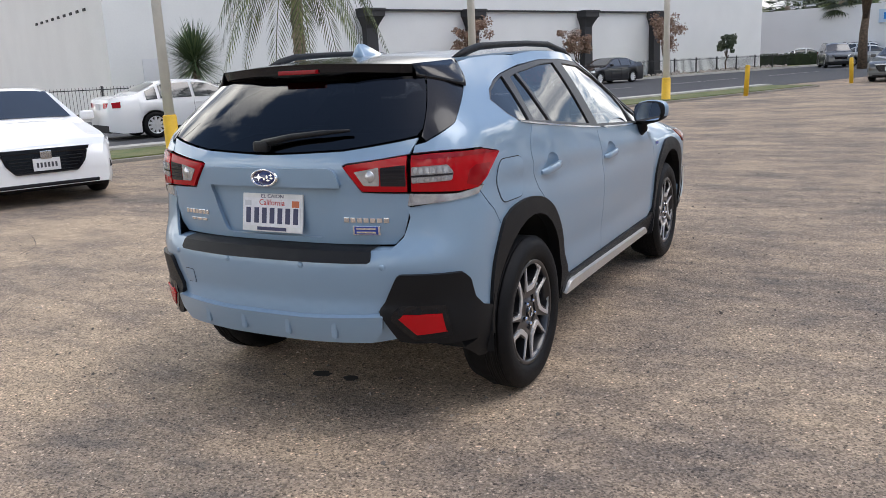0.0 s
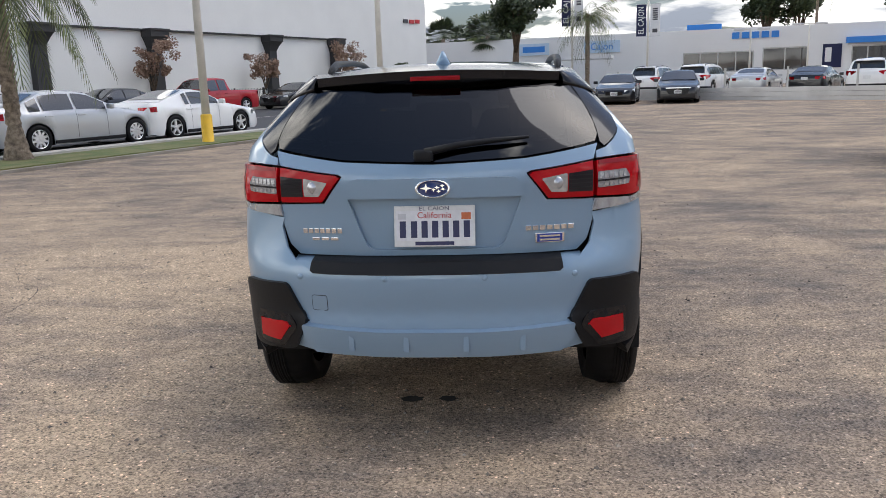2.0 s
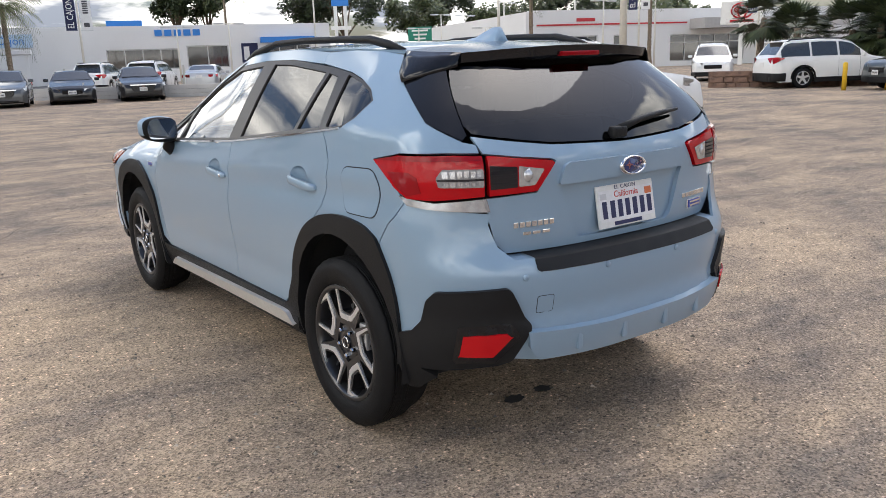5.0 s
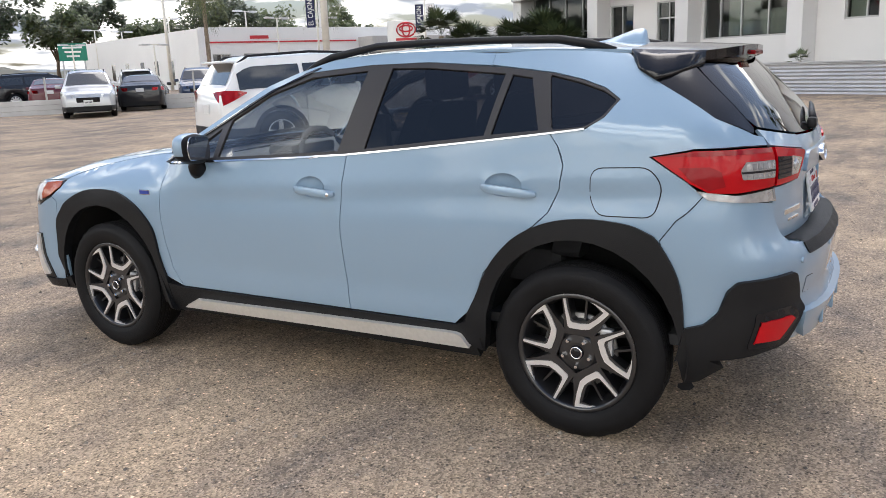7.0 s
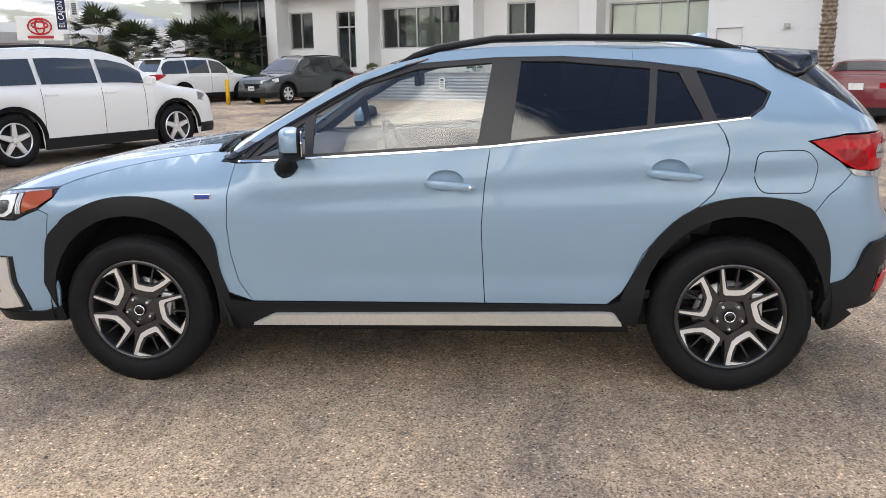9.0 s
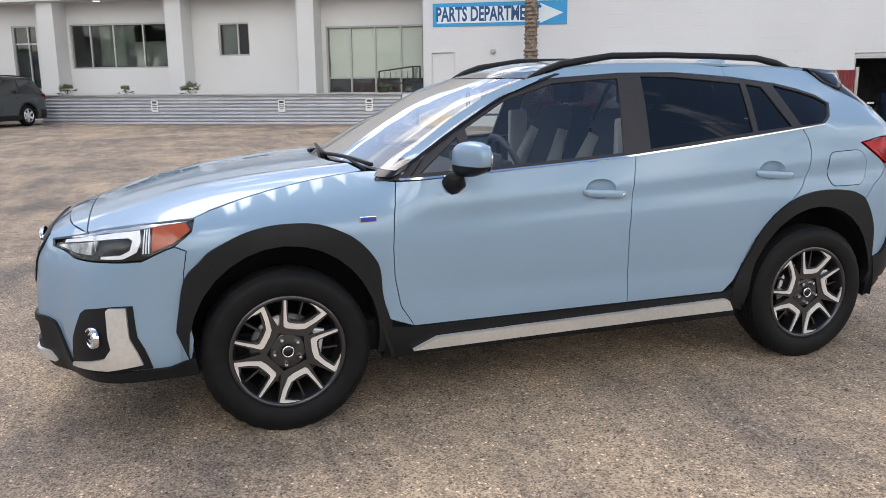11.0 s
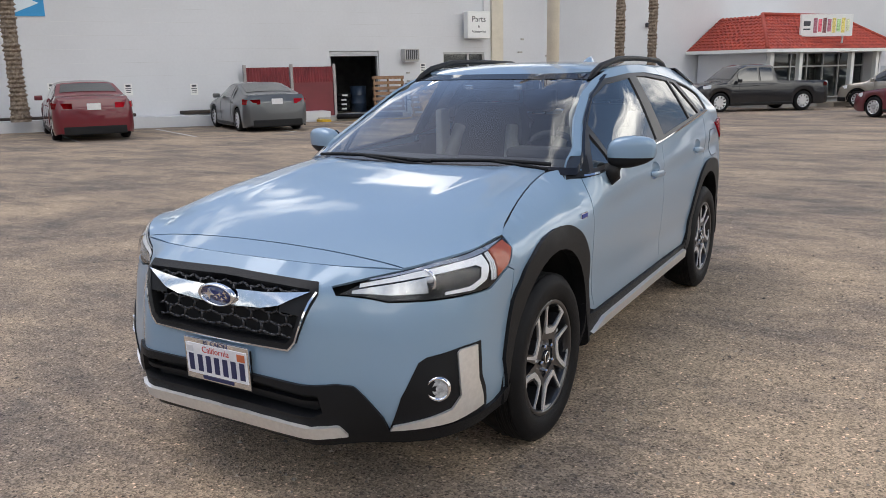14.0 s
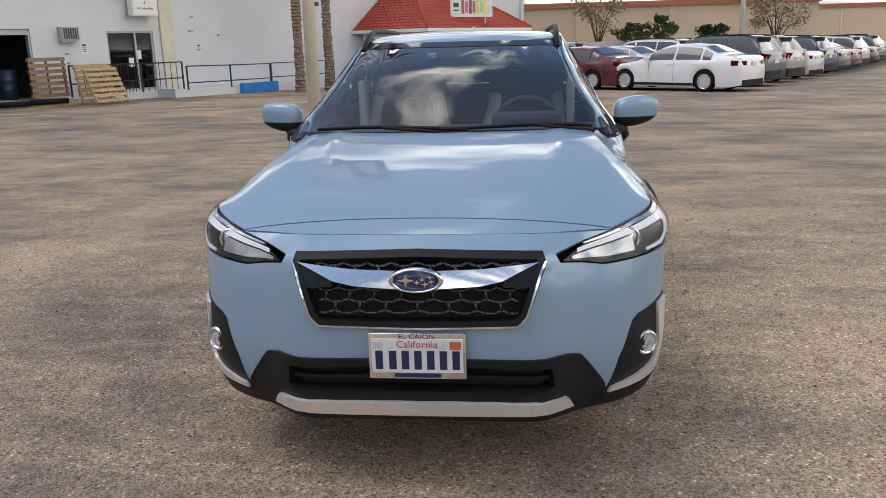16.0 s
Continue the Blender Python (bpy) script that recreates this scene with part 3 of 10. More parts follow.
STONE = mat("brown_stone", (0.24, 0.15, 0.11), rough=0.9, color2=(0.14, 0.09, 0.07), scale=5, fine=30, grain=0.15, bump=0.5)
PANE = glass_dark("shop_window_glass", (0.55, 0.58, 0.56))
CLEAR_PANE = glass_dark("clear_window_glass", (0.88, 0.9, 0.88))
FACADE_PANE = mat("far_window_glass", (0.03, 0.033, 0.036), rough=0.06, spec=1.0, coat=1.0, var=0.3, scale=0.5)


def warm_bulb():
    m = bpy.data.materials.new("warm_lamp_face")
    m.use_nodes = True
    b = m.node_tree.nodes["Principled BSDF"]
    b.inputs["Base Color"].default_value = (0.9, 0.75, 0.4, 1)
    b.inputs["Emission Color"].default_value = (1.0, 0.72, 0.30, 1)
    b.inputs["Emission Strength"].default_value = 2.2
    return m


BULB = warm_bulb()


def facing(p, q, z=0.0):
    """Axes of a front that runs from p to q, left to right as faced: x along it, y into the building."""
    return pose(p[0], p[1], z, 0, 0, math.degrees(math.atan2(q[1] - p[1], q[0] - p[0])))


def opening(parent, x0, x1, z0, z1, y, cols, rows=(), frame_m=ALU, glass=PANE, bar=0.06, depth=0.12, label=""):
    """A window: frame with bars at cols and rows (shares of the width and height), and a pane in each field."""
    w = part("window", boxes((((x0 + x1) / 2, y, z0 + bar / 2), (x1 - x0, depth, bar))), frame_m, parent, label)
    part("head", boxes((((x0 + x1) / 2, y, z1 - bar / 2), (x1 - x0, depth, bar))), frame_m, w)
    xs = [x0 + bar / 2] + [x0 + (x1 - x0) * c for c in cols] + [x1 - bar / 2]
    zs = [z0 + bar] + [z0 + (z1 - z0) * r for r in rows] + [z1 - bar]
    for x in xs:
        part("mullion", boxes(((x, y, (z0 + z1) / 2), (bar, depth * 0.96, z1 - z0 - 2 * bar))), frame_m, w)
    for z in zs[1:-1]:
        part("transom", boxes(((((x0 + x1) / 2, y, z)), (x1 - x0 - 2 * bar, depth * 0.9, bar))), frame_m, w)
    for a, b in zip(xs, xs[1:]):
        for c, d in zip(zs, zs[1:]):
            p = part("pane", boxes((((a + b) / 2, y + 0.01, (c + d) / 2), (b - a - 0.004, 0.012, d - c))), glass, w)
            p.visible_shadow = False
    return w


def walls_with_holes(parent, x0, x1, z0, z1, y, t, holes, material, name="wall", label=""):
    """One wall with real openings: a grid of faces with the holes left out, given thickness."""
    xs = sorted({x0, x1, *[h[0] for h in holes], *[h[1] for h in holes]})
    zs = sorted({z0, z1, *[h[2] for h in holes], *[h[3] for h in holes]})
    bm = bmesh.new()
    V = {}

    def vert(x, yy, z):
        k = (round(x, 4), round(yy, 4), round(z, 4))
        if k not in V:
            V[k] = bm.verts.new((x, yy, z))
        return V[k]

    def solid(i, j):
        if i < 0 or j < 0 or i >= len(xs) - 1 or j >= len(zs) - 1:
            return False
        cx, cz = (xs[i] + xs[i + 1]) / 2, (zs[j] + zs[j + 1]) / 2
        return not any(h[0] < cx < h[1] and h[2] < cz < h[3] for h in holes)

    for i in range(len(xs) - 1):
        for j in range(len(zs) - 1):
            if not solid(i, j):
                continue
            a, b, c, d = xs[i], xs[i + 1], zs[j], zs[j + 1]
            bm.faces.new((vert(a, y, c), vert(b, y, c), vert(b, y, d), vert(a, y, d)))
            bm.faces.new((vert(a, y + t, c), vert(a, y + t, d), vert(b, y + t, d), vert(b, y + t, c)))
            for ok, p, q in ((solid(i - 1, j), (a, c), (a, d)), (solid(i + 1, j), (b, d), (b, c)), (solid(i, j - 1), (b, c), (a, c)), (solid(i, j + 1), (a, d), (b, d))):
                if not ok:
                    bm.faces.new((vert(p[0], y, p[1]), vert(q[0], y, q[1]), vert(q[0], y + t, q[1]), vert(p[0], y + t, p[1])))
    bmesh.ops.recalc_face_normals(bm, faces=bm.faces)
    return part(name, bm, material, parent, label)


def store_across():
    """White big-box store across the street, with dark pilasters."""
    st = thing("store_building", "large white windowless store with dark pilasters", "building", Matrix.Translation(spos(0, 0, 0)) @ pose(0, 0, 0, 0, 0, S_ROT))
    y0, L0, L1, H = 20.0, 4.35, 54.0, 10.5
    part("wall", boxes((((L0 + L1) / 2, y0 + 15, H / 2 - 0.3), (L1 - L0, 30, H))), mat("bright_white_wall", (0.74, 0.74, 0.725), rough=0.8, var=0.05, scale=0.5, fine=12, bump=0.1, grain=0.02), st, "white painted wall")
    for k in range(9):
        part("side_vent", boxes(((L0 - 0.02, y0 + 2.5 + 1.1 * k, 4.6), (0.05, 0.35, 0.12))), PILASTER, st)
    part("cornice", boxes((((16.6 + 40.4) / 2, y0 - 0.09, 4.47), (40.4 - 16.6, 0.18, 0.09))), PILASTER, st, "thin dark ledge")
    for x in (17.2, 24.0, 33.4, 40.3):
        bm = bmesh.new()
        prof = [(0.44, 0.0), (0.44, 0.6), (0.36, 0.62), (0.33, 3.55), (0.45, 3.85), (0.58, 4.1), (0.62, 4.12), (0.62, 4.42), (0.66, 4.42), (0.66, 4.52)]
        rings = [[bm.verts.new((x + sx * w, y0 + (0.0 if sy else -w * 1.2), z)) for sx, sy in ((-1, 1), (-1, 0), (1, 0), (1, 1))] for w, z in prof]
        for u, v in zip(rings, rings[1:]):
            for k in range(3):
                bm.faces.new((u[k], u[k + 1], v[k + 1], v[k]))
        bm.faces.new(rings[-1])
        bmesh.ops.recalc_face_normals(bm, faces=bm.faces)
        part("pilaster", bm, PILASTER, st, "dark grey pilaster with flared head")
    part("service_door", boxes(((6.3, y0 - 0.02, 1.25), (1.2, 0.05, 2.3))), W_WALL, st, "white painted flush door")
    for x, z in ((50.6, 8.2), (51.6, 8.2), (52.5, 8.25)):
        part("wall_sign_bar", boxes(((x, y0 - 0.05, z - 2.0), (0.7, 0.08, 0.3))), BR_RED if x > 51 else STICK_D, st, "small dark wall lettering")
    return st


store_across()


def iron_fence(at, length, h, spacing=2.45, label="black iron picket fence beside the store", picket=0.13):
    f = thing("iron_fence", label, "fence", at)
    n = int(length / spacing)
    for k in range(n + 1):
        part("post", boxes(((k * spacing, 0, h / 2), (0.07, 0.07, h + 0.06))), IRON, f)
    for z in (0.16, h - 0.1):
        part("rail", boxes(((length / 2, 0, z), (length, 0.03, 0.035))), IRON, f)
    bm = bmesh.new()
    k = 0.0
    while k < length:
        box(bm, (k, 0, h / 2), (0.014, 0.014, h))
        k += picket
    pk = part("pickets", bm, IRON, f)
    pk["kind"] = "stuff"
    return f


iron_fence(Matrix.Translation(spos(-4, 18.0) + Vector((0, 0, 0.1))) @ pose(0, 0, 0, 0, 0, S_ROT), 58.8, 1.2)


def rocks():
    rnd = random.Random(8)
    bm = bmesh.new()
    for k in range(420):
        s, m = rnd.uniform(14, 54), 17.5 + abs(rnd.gauss(0, 0.8))
        r = rnd.uniform(0.06, 0.2)
        p = spos(s, min(m, 19.6)) + Vector((0, 0, 0.13))
        res = bmesh.ops.create_icosphere(bm, subdivisions=1, radius=r, matrix=Matrix.Translation(p) @ pose(0, 0, 0, rnd.uniform(0, 90), rnd.uniform(0, 90), 0) @ Matrix.Diagonal((1.3, 1, 0.75, 1)))
        for v in res["verts"]:
            v.co += Vector((rnd.uniform(-1, 1), rnd.uniform(-1, 1), rnd.uniform(-1, 1))) * r * 0.2
    return tagged(part("landscape_rocks", bm, mat("pale_rock", (0.42, 0.37, 0.32), rough=0.9, var=0.35, scale=3, fine=25, bump=0.4)), "pale landscaping rocks along the iron fence", "rocks", "", "stuff")


rocks()


def sticker(parent, x, y, z, w=0.2, h=0.34):
    """A small notice: printed badge above three unreadable lines."""
    n = part("notice", boxes(((x, y, z), (w, 0.006, h))), SIGN_W, parent, "small white parking notice")
    part("notice_badge", boxes(((x, y - 0.005, z + h * 0.32), (w * 0.62, 0.006, h * 0.17), 0, 0.002)), STICK_D, n)
    for k in range(3):
        part("notice_line", boxes(((x, y - 0.005, z + h * (0.08 - 0.16 * k)), (w * (0.74 - 0.1 * k), 0.006, h * 0.065))), STICK_D, n)
    return n


def parts_building():
    b = thing("parts_building", "long white painted block building with a parts entrance", "building", wframe(0, 0, 0))
    # x against s (to the right when faced), y into the building
    Y = 1.0
    holes = [(0.47, 1.30, 0.25, 2.34), (13.85, 15.75, -0.05, 2.14), (18.40, 20.25, 0.02, 2.07)]
    walls_with_holes(b, 0.2, 46.6, -0.7, 7.0, Y, 0.3, holes, W_WALL, "wall", "white painted block wall")
    part("roof", boxes(((23.4, 8.4, 6.75), (46.2, 14.2, 0.2))), G_WALL, b)
    part("end_wall", boxes(((46.75, 8.15, 3.1), (0.28, 14.6, 7.6))), W_WALL, b)
    part("back_wall", boxes(((23.4, 15.6, 3.1), (46.2, 0.2, 7.2))), W_WALL, b)
    part("corner_strip", boxes(((20.8, Y - 0.05, 3.2), (0.52, 0.1, 7.5))), CREAM, b, "cream vertical pilaster strip")
    # faint courses of the painted block
    for k in range(13):
        z = 0.62 + 0.405 * k
        part("block_joint", boxes(((7.6 if z < 2.2 else 10.4, Y - 0.003, z), (11.8 if z < 2.2 else 19.9, 0.008, 0.010))), mat("painted_joint", (0.72, 0.72, 0.72), rough=0.8, var=0.2, scale=0.8), b)
    # flush white door
    d = part("door", boxes(((0.885, Y + 0.07, 1.295), (0.80, 0.05, 2.06), 0, 0.006)), W_WALL, b, "white flush steel door")
    bm = bmesh.new()
    tube(bm, [(0.62, Y + 0.05, 1.2), (0.62, Y - 0.0, 1.2), (0.72, Y - 0.005, 1.2)], 0.014, 8)
    part("door_handle", bm, CHROME, d, "steel lever handle", True)
    for x in (0.485, 1.285):
        part("door_frame", boxes(((x, Y - 0.012, 1.3), (0.035, 0.05, 2.1))), G_WALL, b)
    part("door_frame", boxes(((0.885, Y - 0.012, 2.365), (0.84, 0.05, 0.035))), G_WALL, b)
    # roller-door dock; the room behind is dimmed by its dark grey colour
    part("dock_floor", boxes(((14.8, 3.2, -0.1), (5.0, 3.78, 0.1))), CONC, b)
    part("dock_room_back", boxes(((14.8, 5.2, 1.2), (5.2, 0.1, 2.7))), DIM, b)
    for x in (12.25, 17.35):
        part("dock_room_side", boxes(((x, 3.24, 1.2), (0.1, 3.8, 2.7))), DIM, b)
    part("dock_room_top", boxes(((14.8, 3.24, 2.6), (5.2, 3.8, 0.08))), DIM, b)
    r = part("roller_door", boxes(((14.8, Y + 0.16, 2.05), (1.86, 0.2, 0.17), 0, 0.02)), STEEL, b, "rolled-up grey steel door")
    for k in range(3):
        part("slat", boxes(((14.8, Y + 0.05, 1.99 + 0.05 * k), (1.84, 0.02, 0.04), 0, 0.005)), STEEL, r)
    for x in (13.88, 15.72):
        part("door_rail", boxes(((x, Y + 0.1, 1.03), (0.05, 0.12, 2.1))), STEEL, b)
    # office door: frame, two glazed leaves
    opening(b, 18.40, 20.25, 0.02, 2.07, Y + 0.1, [0.61], [], ALU, PANE, 0.07, 0.12, "aluminium glazed entrance")
    for x, z in ((19.3, 1.0), (19.62, 1.25)):
        part("door_notice", boxes(((x, Y + 0.06, z), (0.2, 0.006, 0.3))), SIGN_W, b, "white paper notice")
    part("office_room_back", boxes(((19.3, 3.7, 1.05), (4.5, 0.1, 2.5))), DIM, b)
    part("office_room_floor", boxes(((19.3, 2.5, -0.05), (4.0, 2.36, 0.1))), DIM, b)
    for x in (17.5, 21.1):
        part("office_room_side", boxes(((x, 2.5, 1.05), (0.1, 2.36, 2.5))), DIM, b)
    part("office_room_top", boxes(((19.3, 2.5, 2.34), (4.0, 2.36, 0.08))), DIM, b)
    for x, z in ((2.6, 1.09), (4.98, 1.09), (7.12, 1.02), (9.13, 0.97), (17.53, 1.50), (22.2, 1.40)):
        sticker(b, x, Y - 0.006, z, 0.24, 0.36)
    # wall boxes and stains
    part("wall_light", boxes(((2.6, Y - 0.07, 2.36), (0.16, 0.14, 0.13), 0, 0.02)), CONC, b)
    for x, z, w in ((1.62, 0.42, 0.12), (22.0, 2.55, 0.12), (21.9, 2.05, 0.2), (23.2, 1.9, 0.08), (16.9, 1.35, 0.12), (16.9, 1.05, 0.1)):
        part("outlet_box", boxes(((x, Y - 0.03, z), (w, 0.06, 0.06), 0, 0.008)), CONC, b)
    bm = bmesh.new()
    tube(bm, [(20.2, Y - 0.03, 2.8), (20.2, Y - 0.03, 6.8)], 0.025, 8)
    part("conduit", bm, W_WALL, b, smooth=True)
    part("security_light", boxes(((28.6, Y - 0.1, 3.15), (0.22, 0.2, 0.18), 0, 0.02)), STICK_D, b)
    return b


parts_building()


def parts_sign():
    s = thing("wall_sign", "blue painted wall sign with white arrow reading parts department", "sign", wframe(0, 0, 0))
    part("board", boxes(((2.79, 0.985, 3.57), (4.48, 0.02, 0.76))), SIGN_B, s)
    bm = bmesh.new()
    prism(bm, [(0.68, 3.30), (4.15, 3.30), (4.15, 3.24), (4.90, 3.56), (4.15, 3.88), (4.15, 3.82), (0.68, 3.82)], 0.972, 0.968, lambda u, v, d: Vector((u, d, v)))
    part("arrow", bm, mat("sign_pale", (0.70, 0.78, 0.82), rough=0.5, var=0.05), s, "white arrow")
    word("lettering", "PARTS DEPARTMENT", 0.64, pose(2.42, 0.966, 3.56, 90, 0, 0), LETTER_B, s, 0.003, 0.585, bold=0.018)
    return s


parts_sign()


def blade_sign():
    s = thing("projecting_sign", "white box sign reading parts and accessories on the wall", "sign", wframe(-19.2, -0.5, 3.05))
    part("cabinet", boxes(((0.5, 0.14, 0), (1.0, 0.3, 0.98), 0, 0.02)), SIGN_W, s)
    part("face", boxes(((0.5, -0.018, 0), (0.88, 0.012, 0.86))), mat("sign_face", (0.84, 0.84, 0.82), rough=0.4, var=0.03), s)
    word("lettering", "Parts", 0.30, pose(0.48, -0.028, 0.20, 90, 0, 0), STICK_D, s)
    word("lettering", "&", 0.14, pose(0.48, -0.028, -0.06, 90, 0, 0), STICK_D, s)
    word("lettering", "Accessories", 0.13, pose(0.48, -0.028, -0.24, 90, 0, 0), STICK_D, s)
    part("bracket", boxes(((0.5, 0.4, 0.0), (0.12, 0.22, 0.5))), STEEL, s)
    return s


blade_sign()


def window_unit():
    a = thing("air_conditioner", "grey window air conditioner through the wall", "air conditioner", wframe(-16.65, -1.0, 1.78))
    part("case", boxes(((0.3, -0.12, 0.21), (0.6, 0.36, 0.42), 0, 0.015)), mat("beige_metal", (0.45, 0.44, 0.42), rough=0.5, var=0.1), a)
    part("grille", boxes(((0.30, -0.305, 0.21), (0.5, 0.012, 0.34))), STICK_D, a)
    for k in range(6):
        part("fin", boxes(((0.1 + 0.08 * k, -0.315, 0.21), (0.012, 0.012, 0.33))), STEEL, a)
    part("bracket", boxes(((0.3, -0.1, -0.03), (0.56, 0.3, 0.04))), STEEL, a)
    return a


window_unit()


def pallet(at, material, label):
    p = thing("wooden_pallet", label, "pallet", at, "pallets by the dock")
    for k in range(3):
        part("stringer", boxes(((0, -0.55 + 0.55 * k, 0.06), (1.2, 0.04, 0.09))), material, p)
    for k in range(7):
        part("deck_board", boxes(((-0.55 + 0.183 * k, 0, 0.114), (0.11, 1.2, 0.018))), material, p)
    for k in range(4):
        part("base_board", boxes(((-0.55 + 0.366 * k, 0, 0.006), (0.1, 1.2, 0.018))), material, p)
    return p


# two lean on the dock ledge, one stands behind
pallet(wframe(-16.9, 0.05, -0.26) @ pose(0, -0.25, 0.66, 76, 0, 0) @ pose(0, 0, 0, 0, 0, 90), PALLET, "new pale wooden pallet leaning on the ledge")
pallet(wframe(-17.0, 0.0, -0.28) @ pose(0, -0.75, 0.60, 62, 0, 3) @ pose(0, 0, 0, 0, 0, 90), PALLET, "pale wooden pallet leaning by the dock")
pallet(wframe(-15.75, -0.35, 0.05) @ pose(0, 0, 0.60, 88, 0, 0) @ pose(0, 0, 0, 0, 0, 90), PALLET_D, "old dark wooden pallet against the wall")


def dock_front():
    d = thing("loading_dock", "low concrete loading dock lip with yellow edge", "dock", wframe(0, 0, 0))
    part("slab", boxes(((14.7, 0.45, -0.27), (3.5, 1.08, 0.42), 0, 0.01)), CONC, d)
    part("edge", boxes(((14.75, -0.12, -0.27), (3.3, 0.06, 0.12))), YELLOW, d, "worn yellow painted edge")
    part("edge_corner", boxes(((13.05, -0.25, -0.22), (0.35, 0.5, 0.2), 0, 0.02)), YELLOW, d, "yellow concrete corner block")
    for x in (14.15, 15.4):
        bm = bmesh.new()
        tube(bm, [(x - 0.6, -0.22, -0.05), (x + 0.6, -0.22, -0.07)], 0.085, 12)
        part("bumper", bm, RUBBER, d, "black rubber dock bumper", True)
    return d


dock_front()
for k, (x, z) in enumerate(((14.55, 0.04), (14.55, 0.20), (14.55, 0.36), (14.6, 0.52))):
    t = thing("tyre_stack_tyre", "black tyre lying in a stack inside the dock", "tyre", wframe(-x, -1.9, z), "stacked tyres")
    bm = bmesh.new()
    lathe(bm, [(0.2, 0.0), (0.30, 0.0), (0.345, 0.04), (0.345, 0.11), (0.30, 0.15), (0.2, 0.15), (0.2, 0.0)], 24)
    part("tread", bm, RUBBER, t, smooth=True)
    part("tyre_label", boxes(((0.0, -0.347, 0.075), (0.2, 0.006, 0.06))), SIGN_W, t)
tk = thing("blue_drum", "dark blue barrel standing inside the dock", "barrel", wframe(-15.4, -2.2, -0.05))
bm = bmesh.new()
lathe(bm, [(0, 0), (0.30, 0), (0.30, 0.3), (0.315, 0.32), (0.30, 0.34), (0.30, 0.6), (0.315, 0.62), (0.30, 0.64), (0.30, 0.95), (0, 0.95)], 24)
part("shell", bm, mat("drum_blue", (0.03, 0.05, 0.09), rough=0.4), tk, smooth=True)


def red_panels():
    f = thing("sheet_fence", "red-oxide corrugated sheet fence beside the dock", "fence", wframe(-12.0, -0.8, -0.1))
    for x0, x1, h in ((-1.2, 0.28, 1.72), (0.42, 1.86, 1.72)):
        bm = bmesh.new()
        n = 28
        rows = [[bm.verts.new((x0 + (x1 - x0) * k / n, (0.02 if k % 2 else -0.02) + dy, z)) for k in range(n + 1)] for dy, z in ((0, 0), (0, h), (0.02, h), (0.02, 0))]
        for u, v in zip(rows, rows[1:] + rows[:1]):
            for k in range(n):
                bm.faces.new((u[k], u[k + 1], v[k + 1], v[k]))
        bmesh.ops.recalc_face_normals(bm, faces=bm.faces)
        part("sheet", bm, RUSTRED, f)
    part("plate", boxes(((1.12, -0.04, 0.62), (1.4, 0.02, 1.15))), mat("red_plate", (0.20, 0.035, 0.04), rough=0.6, var=0.2, scale=1.5), f, "darker red plate")
    for x in (-1.25, 0.35, 1.9):
        part("post", boxes(((x, -0.03, 0.9), (0.09, 0.09, 1.82))), mat("weathered_post", (0.42, 0.38, 0.36), rough=0.85, var=0.2), f)
    return f


red_panels()


def rail_run(at, pts, label, bars=0, r=0.022, mid=0.42):
    """Iron handrail: posts with a top and middle rail; bars adds uprights."""
    t = thing("handrail", label, "railing", at)
    for (x, z, h) in pts:
        part("post", boxes(((x, 0, z + h / 2), (0.045, 0.045, h))), IRON, t)
    for (a, za, ha), (b, zb, hb) in zip(pts, pts[1:]):
        for k in (1.0, mid):
            bm = bmesh.new()
            tube(bm, [(a, 0, za + ha * k), (b, 0, zb + hb * k)], r, 8)
            part("rail", bm, IRON, t, smooth=True)
        for i in range(bars):
            x = a + (b - a) * (i + 1) / (bars + 1)
            part("bar", boxes(((x, 0, za + ha * 0.5), (0.016, 0.016, ha * 0.96))), IRON, t)
    return t


rail_run(wframe(0, 0.0, 0), [(16.3, 0.0, 0.98), (18.0, 0.0, 0.97), (18.9, 0.0, 0.96), (20.6, 0.0, 0.96)], "black iron railing with bars by the office door", 6)
rail_run(wframe(0, 0.05, 0), [(20.75, -0.05, 0.85), (22.75, -0.05, 0.82), (24.83, -0.05, 0.80)], "black iron ramp handrail", 0, 0.02, 0.3)
rail_run(wframe(0, -0.4, 0), [(25.2, -0.05, 0.80), (26.7, -0.05, 0.80), (29.0, -0.05, 0.80)], "black iron ramp handrail", 0, 0.02, 0.3)
rail_run(wframe(0, 0.06, 0), [(1.88, -0.1, 1.38), (1.96, -0.1, 1.38)], "short black iron post rail at the ledge")
rail_run(wframe(0, 0.0, 0), [(0.18, -0.08, 1.35), (0.22, -0.08, 1.35)], "black iron post at the steps")
rail_run(wframe(0, -0.9, 0), [(-1.35, 1.0, 0.75), (-0.15, 1.0, 0.9), (0.1, 1.0, 0.9)], "black iron railing above the metal fence", 5)


def painted_ledges():
    a = thing("yellow_step", "yellow painted concrete step below the white door", "step", wframe(-1.07, -0.5, 0.1))
    part("block", boxes(((0, 0, 0), (1.6, 1.0, 0.36), 0, 0.012)), YELLOW, a)
    b = thing("blue_kerb", "bright blue painted concrete kerb", "kerb", wframe(-24.1, 0.12, -0.2))
    part("block", boxes(((0, 0, 0.05), (1.85, 0.2, 0.42), 0, 0.015)), BLUEP, b)
    for x0, x1 in ((2.35, 7.2), (8.6, 12.4)):
        d = thing("planter_edge", "weathered dark soil strip behind the white ledge", "planter", wframe(-(x0 + x1) / 2, -0.7, 0.24))
        part("soil", boxes(((0, 0, 0.02), (x1 - x0, 0.5, 0.10), 0, 0.03)), mat("dark_soil", (0.06, 0.045, 0.035), rough=0.95, var=0.4, scale=6, fine=40, bump=0.6), d)


painted_ledges()


